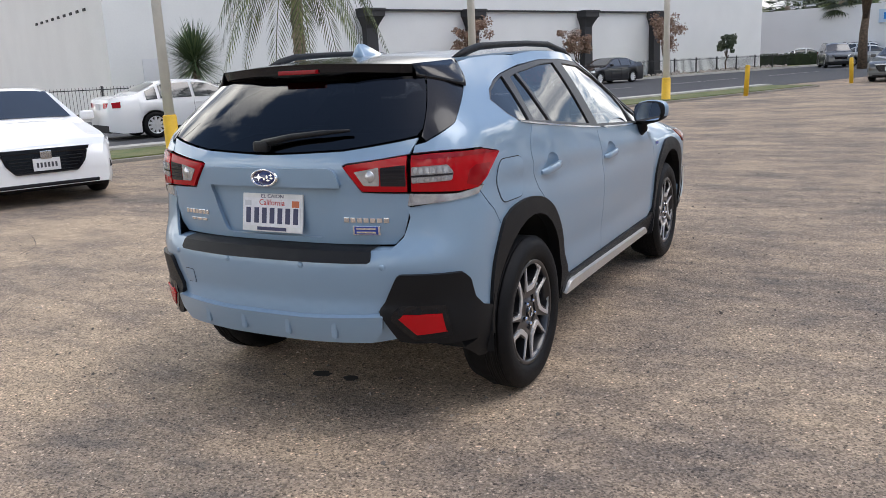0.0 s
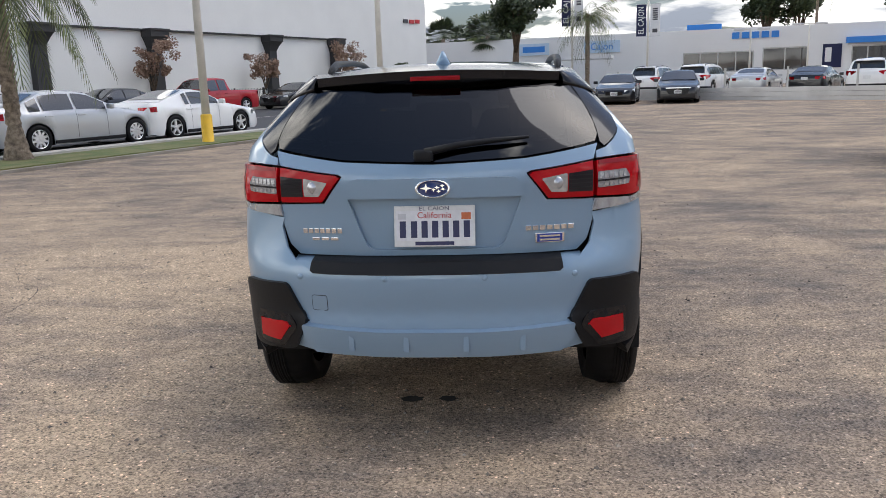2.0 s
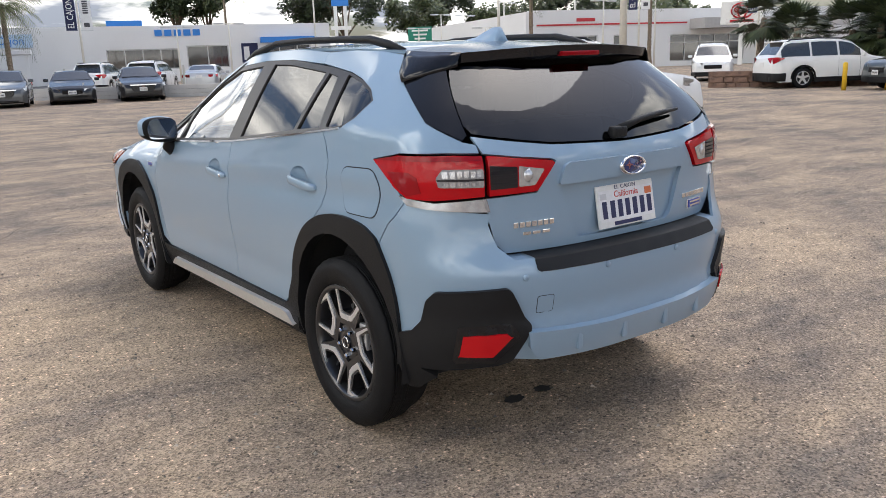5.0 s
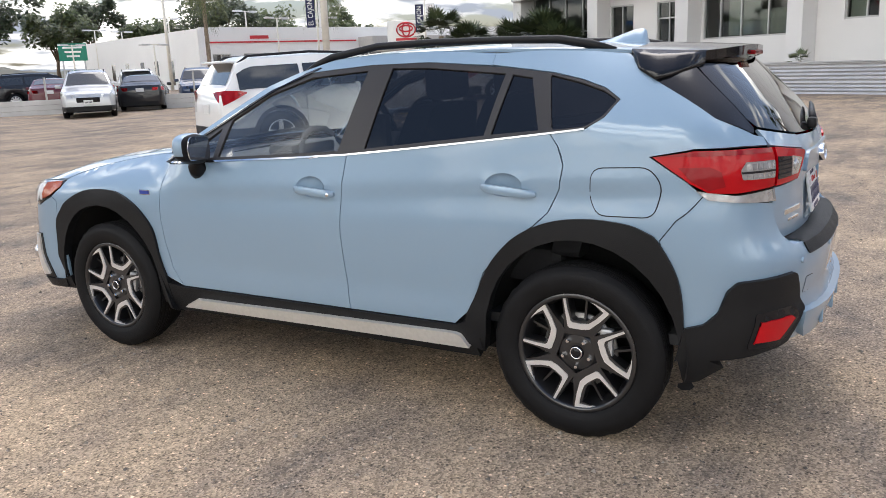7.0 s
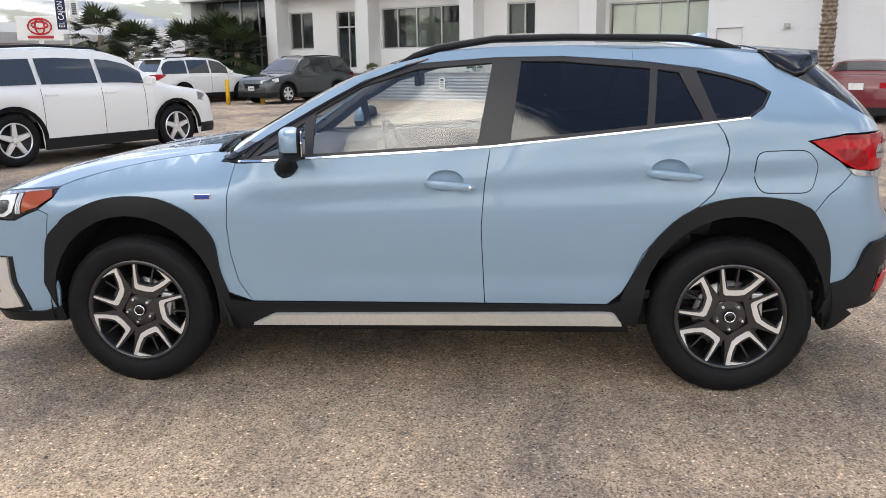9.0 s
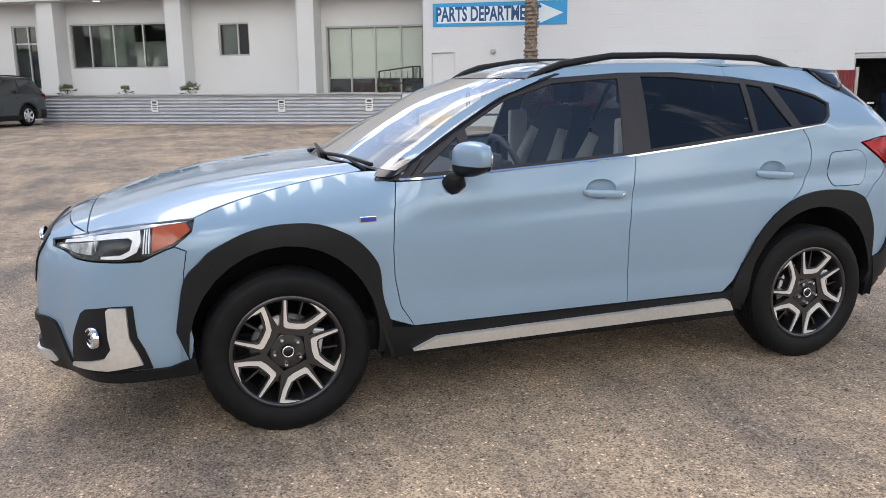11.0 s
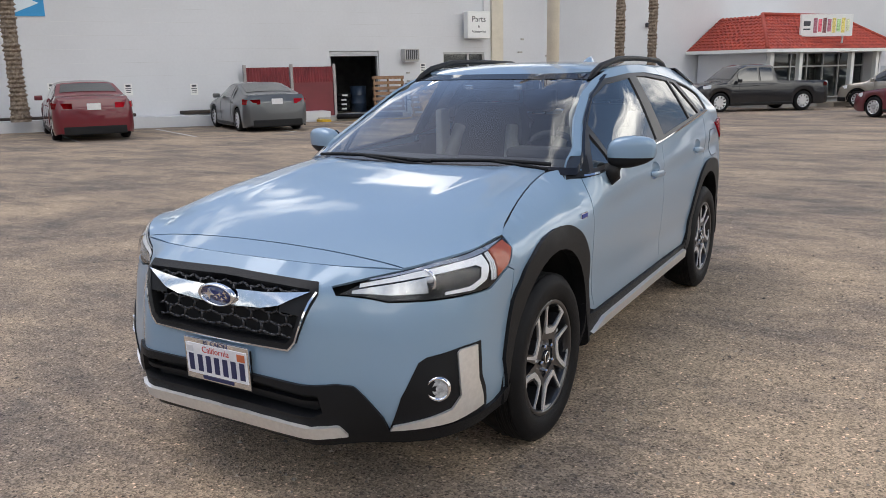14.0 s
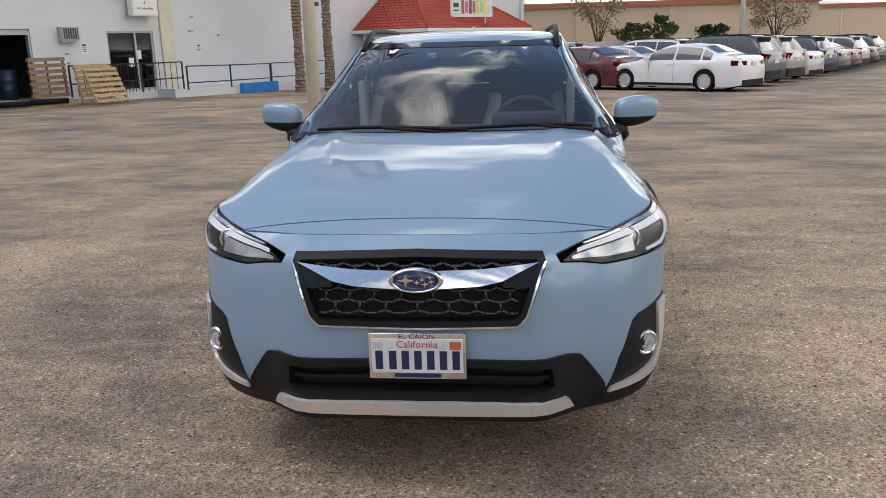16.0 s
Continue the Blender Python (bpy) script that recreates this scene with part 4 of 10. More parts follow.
def showroom():
    b = thing("showroom_building", "light grey stucco showroom with columns and ribbon windows", "building", wframe(0, 0, 0))
    H, Y = 8.5, 2.5
    wins = [(-3.8, -0.1, 0.97, 3.4), (-8.05, -6.8, 2.4, 3.62), (-14.3, -10.1, 2.0, 3.7), (-16.9, -15.8, 1.2, 3.7), (-19.85, -18.35, 2.07, 3.75), (-25.85, -20.65, 0.9, 4.6)]
    walls_with_holes(b, -26.4, 0.2, -0.4, H, Y, 0.3, wins, G_WALL, "wall", "light grey stucco wall")
    part("fascia", boxes(((-13.05, 2.0, 6.45), (26.9, 1.0, 3.9))), G_WALL, b, "plain grey fascia")
    # thin grey strips on the flat fascia, coloured as the shade in grooves
    for k in range(3):
        part("fascia_groove_shade", boxes(((-13.05, 1.497, 4.9 + 0.9 * k), (26.86, 0.012, 0.02))), mat("groove_shadow", (0.3, 0.3, 0.3), rough=0.9), b)
    for x0, x1 in ((-4.6, -3.95), (-9.75, -9.1), (-15.1, -14.4), (-20.6, -19.9), (-26.6, -25.9)):
        part("column", boxes((((x0 + x1) / 2, 2.1, 2.05), (x1 - x0, 0.78, 4.9), 0, 0.01)), G_WALL, b)
    part("side_wall", boxes(((-26.25, 9, 4), (0.3, 12.4, 8.8))), G_WALL, b)
    part("roof", boxes(((-13, 9, 8.2), (26.2, 12.6, 0.2))), G_WALL, b)
    opening(b, *wins[0], Y + 0.12, [0.25, 0.5, 0.76], [0.24], ALU, CLEAR_PANE)
    opening(b, *wins[1], Y + 0.12, [0.62], [], ALU)
    opening(b, *wins[2], Y + 0.12, [0.2, 0.44, 0.74], [], ALU)
    opening(b, *wins[3], Y + 0.12, [0.62], [0.72], ALU)
    opening(b, *wins[4], Y + 0.12, [0.48], [], ALU)
    opening(b, *wins[5], Y + 0.12, [0.25, 0.5, 0.75], [0.5], ALU)
    # blinds, half drawn, their colour standing for sky mirrored in glass; dim rooms behind
    for a, c, z0, z1 in ((-3.7, -0.2, 1.57, 3.3), (-13.1, -11.6, 2.1, 3.6), (-7.9, -7.3, 2.45, 3.55), (-12.0, -10.2, 2.1, 3.0)):
        part("blind_sheen", boxes((((a + c) / 2, Y + 0.155, (z0 + z1) / 2), (c - a, 0.02, z1 - z0))), BLIND_SHEEN, b, "pale window blind coloured with the sky's reflection")
    part("lower_panel", boxes(((-1.95, Y + 0.18, 1.27), (3.5, 0.02, 0.5))), STICK_D, b, "dark lower window panel")
    part("room_back", boxes(((-13, 6.0, 2.4), (26.0, 0.1, 5.2))), mat("room_wall", (0.5, 0.49, 0.46), rough=0.9, var=0.2, scale=0.4), b)
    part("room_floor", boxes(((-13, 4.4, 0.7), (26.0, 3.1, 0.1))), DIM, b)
    part("room_ceiling", boxes(((-13, 4.4, 4.75), (26.0, 3.1, 0.1))), mat("room_ceiling", (0.75, 0.75, 0.72), rough=0.9), b)
    for x in (-2.2, -7.4, -12.4, -17.6):
        l = part("soffit_light", boxes(((x, 1.6, 4.47), (0.3, 0.18, 0.06), 0, 0.01)), ALU, b)
        part("lamp_face", boxes(((x, 1.6, 4.437), (0.22, 0.12, 0.012))), BULB, l, "warm glowing lamp face")
    return b


showroom()
opening_stk = thing("fence_notice", "white parking notice on the corrugated fence", "notice", wframe(0, 0, 0), "fence notices")
sticker(opening_stk, -1.46, -0.046, 0.65, 0.26, 0.42)
for s in (4.6, 9.4):
    e = thing("fence_notice", "white parking notice on the corrugated fence", "notice", wframe(0, 0, 0), "fence notices")
    sticker(e, -s, -0.046, 0.62, 0.26, 0.42)


def hip_roof(parent, x0, x1, y0, y1, z0, z1, inset, courses):
    """Tiled skirt roof over three sides: stepped courses of curved tiles; y1 is against the wall."""
    bm = bmesh.new()
    for side in range(3):
        for k in range(courses):
            f0, f1 = k / courses, (k + 1) / courses
            i0, i1 = inset * f0, inset * f1
            za, zb = z0 + (z1 - z0) * f0 + 0.045, z0 + (z1 - z0) * f1
            if side == 0:
                a, b, c, d = (x0 + i0, y0 + i0), (x1 - i0, y0 + i0), (x1 - i1, y0 + i1), (x0 + i1, y0 + i1)
            elif side == 1:
                a, b, c, d = (x0 + i0, y1), (x0 + i0, y0 + i0), (x0 + i1, y0 + i1), (x0 + i1, y1)
            else:
                a, b, c, d = (x1 - i0, y0 + i0), (x1 - i0, y1), (x1 - i1, y1), (x1 - i1, y0 + i1)
            n = max(2, int(math.dist(a, b) / 0.24))
            lo, hi = [], []
            for j in range(2 * n + 1):
                u = j / (2 * n)
                up = 0.045 if j % 2 else 0.0
                lo.append(bm.verts.new((a[0] + (b[0] - a[0]) * u, a[1] + (b[1] - a[1]) * u, za + up)))
                hi.append(bm.verts.new((d[0] + (c[0] - d[0]) * u, d[1] + (c[1] - d[1]) * u, zb + up)))
            dn = [bm.verts.new(v.co - Vector((0, 0, 0.07))) for v in lo]
            for j in range(2 * n):
                bm.faces.new((lo[j], lo[j + 1], hi[j + 1], hi[j]))
                bm.faces.new((dn[j], dn[j + 1], lo[j + 1], lo[j]))
    bmesh.ops.recalc_face_normals(bm, faces=bm.faces)
    r = part("roof_tiles", bm, TILE, parent, "red barrel roof tiles")
    r["kind"] = "stuff"
    for (a, c) in (((x0, y0, z0), (x0 + inset, y0 + inset, z1)), ((x1, y0, z0), (x1 - inset, y0 + inset, z1)), ((x0 + inset, y0 + inset, z1), (x1 - inset, y0 + inset, z1))):
        bm = bmesh.new()
        tube(bm, [(a[0], a[1], a[2] + 0.07), (c[0], c[1], c[2] + 0.07)], 0.08, 8)
        part("hip_cap", bm, TILE, parent, smooth=True)
    part("roof_deck", boxes((((x0 + x1) / 2, (y0 + inset + y1) / 2, z1 - 0.1), (x1 - x0 - 2 * inset, y1 - y0 - inset, 0.1))), G_WALL, parent)
    part("eave_board", boxes((((x0 + x1) / 2, (y0 + y1) / 2, z0 - 0.04), (x1 - x0 + 0.04, y1 - y0 + 0.04, 0.14))), SIGN_W, parent, "white eave board")


def pavilion():
    p = thing("tiled_pavilion", "small sales office with red tiled hip roof", "building", wframe(0, 0, 0))
    g = -0.45
    hip_roof(p, 31.0, 40.2, -3.4, 0.98, 1.98, 3.45, 2.1, 11)
    part("plinth", boxes(((35.9, -1.1, g + 0.06), (8.6, 4.0, 0.3))), CONC, p)
    for x in (31.75, 33.6, 37.1, 38.9):
        part("column", boxes(((x, -2.95, 0.86), (0.2, 0.2, 2.06), 0, 0.01)), SIGN_W, p)
    part("side_wall", boxes(((31.75, -0.95, 0.86), (0.14, 3.7, 2.06))), W_WALL, p)
    part("side_wall", boxes(((39.5, -0.95, 0.86), (0.14, 3.7, 2.06))), W_WALL, p)
    opening(p, 32.0, 39.4, -0.15, 1.88, -2.0, [0.15, 0.3, 0.45, 0.6, 0.75, 0.9], [0.7], ALU, PANE)
    part("room_back", boxes(((35.7, 0.6, 0.86), (7.4, 0.1, 2.06))), DIM, p)
    part("front_step", boxes(((36.0, -3.5, g + 0.1), (2.4, 0.8, 0.22), 0, 0.01)), mat("tan_step", (0.5, 0.42, 0.32), rough=0.9, var=0.15), p)
    return p


pavilion()


def roof_sign():
    s = thing("roof_sign", "white roof sign with colourful flowery lettering shapes", "sign", wframe(-35.2, 2.95, 2.98) @ pose(0, 0, 0, 0, 0, -18))
    part("board", boxes(((0, 0, 0), (2.5, 0.12, 0.92), 0, 0.015)), SIGN_W, s)
    part("oval_mark", boxes(((-0.98, -0.066, 0.08), (0.32, 0.012, 0.2), 0, 0.005)), STICK_D, s)
    part("mark_line", boxes(((-0.98, -0.066, -0.16), (0.34, 0.012, 0.06))), STICK_D, s)
    cols = [(0.25, 0.07, 0.10), (0.55, 0.06, 0.10), (0.12, 0.03, 0.03), (0.30, 0.08, 0.12), (0.55, 0.42, 0.12), (0.30, 0.45, 0.18), (0.60, 0.45, 0.10), (0.50, 0.50, 0.30)]
    for k, c in enumerate(cols):
        m = mat("flower_colour_%s" % "abcdefgh"[k], c, rough=0.5, color2=tuple(min(1, v * 1.8 + 0.1) for v in c), scale=14)
        part("letter_shape", boxes(((-0.58 + 0.225 * k, -0.068, 0.0), (0.17, 0.014, 0.62 - 0.1 * (k % 2)), 0, 0.006)), m, s)
    for x in (-0.9, 0.9):
        part("support", boxes(((x, 0.1, -0.5), (0.06, 0.06, 0.5))), STEEL, s)
    return s


roof_sign()


def tan_building():
    b = thing("warehouse_building", "long tan stucco warehouse with terracotta cap", "building", facing((12, -52), (-20, -52), -0.5))
    H = 3.9
    part("wall", boxes(((16, 6, H / 2), (32, 12, H))), TAN, b)
    part("cap", boxes(((16, 5.95, H + 0.12), (32.3, 12.3, 0.34))), TERRA, b, "terracotta coping")
    part("rear_wing", boxes(((40, 21, 1.9), (30, 15, 3.8))), TAN, b)
    part("rear_cap", boxes(((40, 21, 3.9), (30.2, 15.2, 0.35))), TERRA, b, "terracotta coping")
    for x in (10.2, 16.4, 22.6, 28.2):
        part("wall_rib", boxes(((x, -0.06, H / 2), (0.28, 0.12, H - 0.02))), TAN, b)
    for x in (31.0, 38.5):
        bm = bmesh.new()
        y = -0.1 if x < 32 else 13.4
        tube(bm, [(x, y, 0), (x, y, 3.5)], 0.05, 8)
        part("downpipe", bm, TAN, b, smooth=True)
    for x, z in ((33.0, 2.1), (29.6, 2.2), (44.0, 1.8)):
        part("wall_lamp", boxes(((x, -0.08 if x < 32 else 13.42, z), (0.2, 0.16, 0.14), 0, 0.02)), STICK_D, b)
    return b


tan_building()
bw = thing("block_wall", "low grey painted boundary wall behind the cars", "wall", facing((4.5, -40.5), (-12, -47), -0.5))
part("wall", boxes(((8.2, 0.1, 0.8), (14.5, 0.2, 1.75))), mat("blue_grey_block", (0.50, 0.52, 0.54), rough=0.85, var=0.08, scale=0.6), bw)
part("green_panel", boxes(((-1.0, 0.1, 0.65), (3.6, 0.12, 1.3))), mat("green_sheet", (0.20, 0.30, 0.12), rough=0.7, var=0.2), bw, "green fence panel")


def blue_brand_building():
    b = thing("dealership_building", "low white dealership with blue letters and blue entrance tower", "building", facing((-12, 80.5), (36, 66)))
    # x runs along the front; 15.7 is abreast of the tower
    o = 15.7
    H = 5.2
    walls_with_holes(b, 0, o + 34.5, 0, H, 0, 0.4, [(o + 14.5, o + 20.6, 1.4, 3.2), (o + 21.3, o + 25.0, 1.4, 3.4), (o + 28.4, o + 32.6, 0.2, 3.3)], OFFW, "front_wall", "white panelled front")
    part("side_wall", boxes(((o + 34.3, 8.3, H / 2), (0.4, 15.8, H))), OFFW, b)
    part("roof", boxes((((o + 34.5) / 2, 8.3, H - 0.2), (o + 33.9, 15.6, 0.2))), G_WALL, b)
    part("room_back", boxes(((o + 23, 3.0, 2), (22, 0.1, 4))), DIM, b)
    for x0, x1, z0, z1, c in ((o + 14.5, o + 20.6, 1.4, 3.2, [0.25, 0.5, 0.75]), (o + 21.3, o + 25.0, 1.4, 3.4, [0.5]), (o + 28.4, o + 32.6, 0.2, 3.3, [0.3, 0.7])):
        opening(b, x0, x1, z0, z1, 0.15, c, [], ALU, FACADE_PANE, 0.1)
    part("blue_band", boxes(((o + 30.5, -0.35, 3.75), (5.2, 0.7, 0.5))), BR_BLUE, b, "blue canopy band")
    part("poster", boxes(((o + 26.9, -0.03, 2.5), (1.5, 0.05, 2.0))), NAVY, b, "blue and white posters")
    part("poster_inset", boxes(((o + 26.6, -0.06, 2.6), (0.5, 0.02, 1.2))), BANNER_W, b)
    # letters as plain bars
    for k in range(5):
        part("letter_bar", boxes(((o + 19.0 + 0.82 * k, -0.08, 4.55), (0.62, 0.12, 0.55))), BR_BLUE, b, "blue letter on the white front")
    for x0, x1 in ((o - 1.0, o + 2.0), (o + 5.4, o + 8.8)):
        part("fascia_board", boxes((((x0 + x1) / 2, -0.1, 4.1), (x1 - x0, 0.15, 1.1))), mat("pale_blue_board", (0.45, 0.58, 0.72), rough=0.5, var=0.05), b, "pale blue sign board")
    word("board_lettering", "Cajon", 0.9, pose(o + 7.1, -0.19, 4.1, 90, 0, 0), BR_BLUE, b)
    part("board_bar", boxes(((o + 0.5, -0.19, 4.1), (2.2, 0.03, 0.55))), BR_BLUE, b, "dark blue lettering")
    t = thing("entrance_tower", "bright blue dealership entrance tower with white emblem shape", "tower", facing((17.3, 72.2), (20.2, 71.4)))
    part("tower_body", boxes(((1.5, 0.8, 2.75), (3.0, 1.6, 5.9), 0, 0.05)), BR_BLUE, t)
    part("glass_bay", boxes(((3.3, 0.8, 2.2), (0.9, 1.4, 4.4))), FACADE_PANE, t)
    bm = bmesh.new()
    prism(bm, [(0.7, 3.6), (1.0, 3.6), (1.1, 4.0), (1.9, 4.0), (2.0, 3.6), (2.3, 3.6), (2.15, 4.9), (1.85, 4.9), (1.85, 4.25), (1.15, 4.25), (1.15, 4.9), (0.85, 4.9)], -0.02, -0.08, lambda u, v, d: Vector((u, d, v)))
    part("emblem_shape", bm, SIGN_W, t, "white emblem shape")


blue_brand_building()


def pylon_sign():
    b = radians(28.4)
    x, y = -0.7 + 95 * math.sin(b), -5 + 95 * math.cos(b)
    p = thing("pylon_sign", "tall blue pylon sign on two white posts", "sign", Matrix.Translation((x, y, 0.2)) @ pose(0, 0, 0, 0, 0, -28))
    for dx in (-0.55, 0.55):
        part("post", boxes(((dx, 0, 4.0), (0.38, 0.38, 8.0))), SIGN_W, p)
    part("sign_box", boxes(((0, 0, 8.5), (1.9, 0.5, 2.0), 0, 0.05)), BR_BLUE, p)
    part("emblem_plate", boxes(((0, -0.27, 8.8), (0.9, 0.04, 0.7), 0, 0.01)), SIGN_W, p)
    part("crossbar", boxes(((0, 0, 5.1), (2.3, 0.45, 0.4))), SIGN_W, p)


pylon_sign()


def red_brand_building():
    b = thing("dealership_building", "large pale grey dealership with a thin red stripe", "building", facing((46.5, 49.3), (84, 36)))
    H = 5.3
    walls_with_holes(b, 0, 60, 0, H, 0, 0.4, [(0.9, 2.6, 0.3, 3.1), (3.8, 6.6, 0.3, 3.1), (8.2, 9.4, 0.3, 3.1), (14, 22, 0.6, 3.0)], OFFW, "front_wall", "pale grey panelled front")
    part("left_wall", boxes(((-0.1, 15, H / 2 - 0.05), (0.3, 29.9, H - 0.1))), OFFW, b)
    part("roof", boxes(((30, 15.2, H - 0.15), (59.6, 29.4, 0.2))), G_WALL, b)
    part("stripe", boxes(((8.2, -0.04, 4.05), (15, 0.08, 0.13))), BR_RED, b, "thin red stripe")
    part("canopy", boxes(((24, -1.2, 3.9), (16, 2.4, 0.9))), mat("grey_panel", (0.42, 0.41, 0.40), rough=0.6, var=0.08), b, "darker entrance canopy")
    for x in (-0.255,):
        for y in (6, 9.5, 13, 17, 21):
            part("side_window", boxes(((x, y, 1.7), (0.02, 0.9, 2.2))), FACADE_PANE, b)
    for x0, x1, z0, z1, c in ((0.9, 2.6, 0.3, 3.1, [0.5]), (3.8, 6.6, 0.3, 3.1, [0.3, 0.66]), (8.2, 9.4, 0.3, 3.1, []), (14, 22, 0.6, 3.0, [0.2, 0.4, 0.6, 0.8])):
        opening(b, x0, x1, z0, z1, 0.15, c, [0.7], ALU, FACADE_PANE, 0.09)
    part("room_back", boxes(((12, 3.0, 2), (22, 0.1, 4))), DIM, b)
    part("letter_bar", boxes(((5.4, -0.06, 4.45), (1.8, 0.05, 0.28))), BR_RED, b, "small red lettering")
    s = thing("brand_sign", "white round sign with red oval rings on a post", "sign", Matrix.Translation((60, 37.5, 0.2)) @ pose(0, 0, 0, 0, 0, -57))
    part("post", boxes(((0, 0.1, 2.0), (0.35, 0.35, 4.0))), SIGN_W, s)
    part("sign_board", boxes(((0, 0, 4.3), (3.4, 0.3, 1.9), 0, 0.04)), SIGN_W, s)
    for rx, rz in ((0.85, 0.62), (0.34, 0.58), (0.60, 0.26)):
        bm = bmesh.new()
        n = 28
        ring = [Vector((rx * math.cos(k * math.tau / n), -0.18, (0.1 if rz < 0.5 else 0) + 4.45 + rz * math.sin(k * math.tau / n))) for k in range(n + 1)]
        tube(bm, ring, 0.075, 6, False)
        part("oval_ring", bm, BR_RED, s, smooth=True)
    part("letter_bar", boxes(((0.0, -0.17, 3.62), (1.9, 0.04, 0.22))), BR_RED, s)


red_brand_building()


def hills():
    """Low far hills to the north-east."""
    # the farther hill has the haze of distance mixed into its colour
    for nm, d, b0, b1, h, seed, m in (("hill_1", 420, 17, 62, 20, 3, mat("hill_scrub", (0.10, 0.105, 0.075), rough=0.95, color2=(0.16, 0.14, 0.11), scale=0.03, fine=0.4, grain=0.2)), ("hill_2", 900, 10, 80, 26, 9, mat("hill_haze", (0.24, 0.27, 0.29), rough=1.0, var=0.15, scale=0.01, fine=0.2))):
        rnd = random.Random(seed)
        bm = bmesh.new()
        ph = [rnd.uniform(0, 6.28) for _ in range(6)]
        rows = []
        n = 90
        for k in range(n + 1):
            t = k / n
            b = radians(b0 + (b1 - b0) * t)
            z = h * math.sin(math.pi * t) ** 0.7 * (0.62 + 0.22 * math.sin(7 * t + ph[0]) + 0.12 * math.sin(17 * t + ph[1]) + 0.05 * math.sin(41 * t + ph[2]))
            r = []
            for j in range(6):
                dd = d + 60 * (j - 2)
                f = (0.0, 0.55, 0.85, 1.0, 0.7, 0.0)[j]
                r.append(bm.verts.new((math.sin(b) * dd, math.cos(b) * dd, max(0.1, z * f + rnd.uniform(-0.6, 0.6) * f))))
            rows.append(r)
        for u, v in zip(rows, rows[1:]):
            for j in range(5):
                bm.faces.new((u[j], v[j], v[j + 1], u[j + 1]))
        bmesh.ops.recalc_face_normals(bm, faces=bm.faces)
        setting(nm, bm, m, "low hazy scrub hill on the horizon", True, "hill")


hills()


def low_wall():
    w = thing("low_block_wall", "low white painted block wall with slim posts", "wall", facing((5.0, 38.6), (24.5, 21.6), 0.08))
    L = math.hypot(19.5, 17.0)
    for k in range(3):
        part("course", boxes(((L / 2, 0.1, 0.1 + 0.205 * k), (L, 0.2, 0.195), 0, 0.006)), mat("whitewashed_block", (0.62, 0.61, 0.59), rough=0.85, var=0.18, scale=1.2, fine=30, bump=0.3), w)
    for k in range(9):
        part("post", boxes(((1.6 + 2.9 * k, 0.1, 1.05), (0.07, 0.07, 0.9))), mat("post_grey", (0.5, 0.49, 0.46), rough=0.6, var=0.1), w)
    return w


low_wall()


def stone_wall():
    w = thing("stone_wall", "low brown stone retaining wall by the palms", "wall", facing((24.3, 15.0), (29.2, 7.9)))
    L = math.hypot(4.9, 7.1)
    rnd = random.Random(2)
    part("core", boxes(((L / 2, 0.4, 0.32), (L, 0.6, 0.64))), STONE, w)
    me = [mesh_from("stone", boxes(((0, 0, 0), (0.40 * a, 0.12, 0.2), 0, 0.035)), STONE) for a in (1, 0.8, 1.2)]
    for r in range(3):
        x = rnd.uniform(0, 0.2)
        while x < L - 0.2:
            share("stone", rnd.choice(me), w, Matrix.Translation((x + 0.2, 0.08 + rnd.uniform(-0.02, 0.02), 0.12 + 0.215 * r)))
            x += 0.43
    return w


stone_wall()


def bollard(x, y, h=0.95, tilt=0):
    t = thing("bollard", "yellow painted steel bollard", "bollard", Matrix.Translation((x, y, gz(x, y))) @ pose(0, 0, 0, 0, tilt, 0), "yellow bollards")
    bm = bmesh.new()
    lathe(bm, [(0.0, 0), (0.075, 0), (0.075, h - 0.05), (0.055, h - 0.01), (0, h)], 14)
    part("tube", bm, YELLOW, t, smooth=True)


for x, y, h, tl in ((-1.6, 23.7, 1.0, 2), (1.3, 31.3, 1.0, -3), (24.0, 9.6, 0.9, 0), (24.8, 8.6, 0.9, 0)):
    bollard(x, y, h, tl)

pole((23.1, 18.2, gz(23.1, 18.2)), 11.0, 0.16, False, POLE_W, "thick cream steel lamp pole")
pole((46.3, 53.1, 0.2), 11.0, 0.16, False, POLE_W, "thick cream steel lamp pole")
pole((-11.5, -38.0, -0.5), 9.0, 0.13, False, POLE_W, "grey steel lamp pole among the cars")


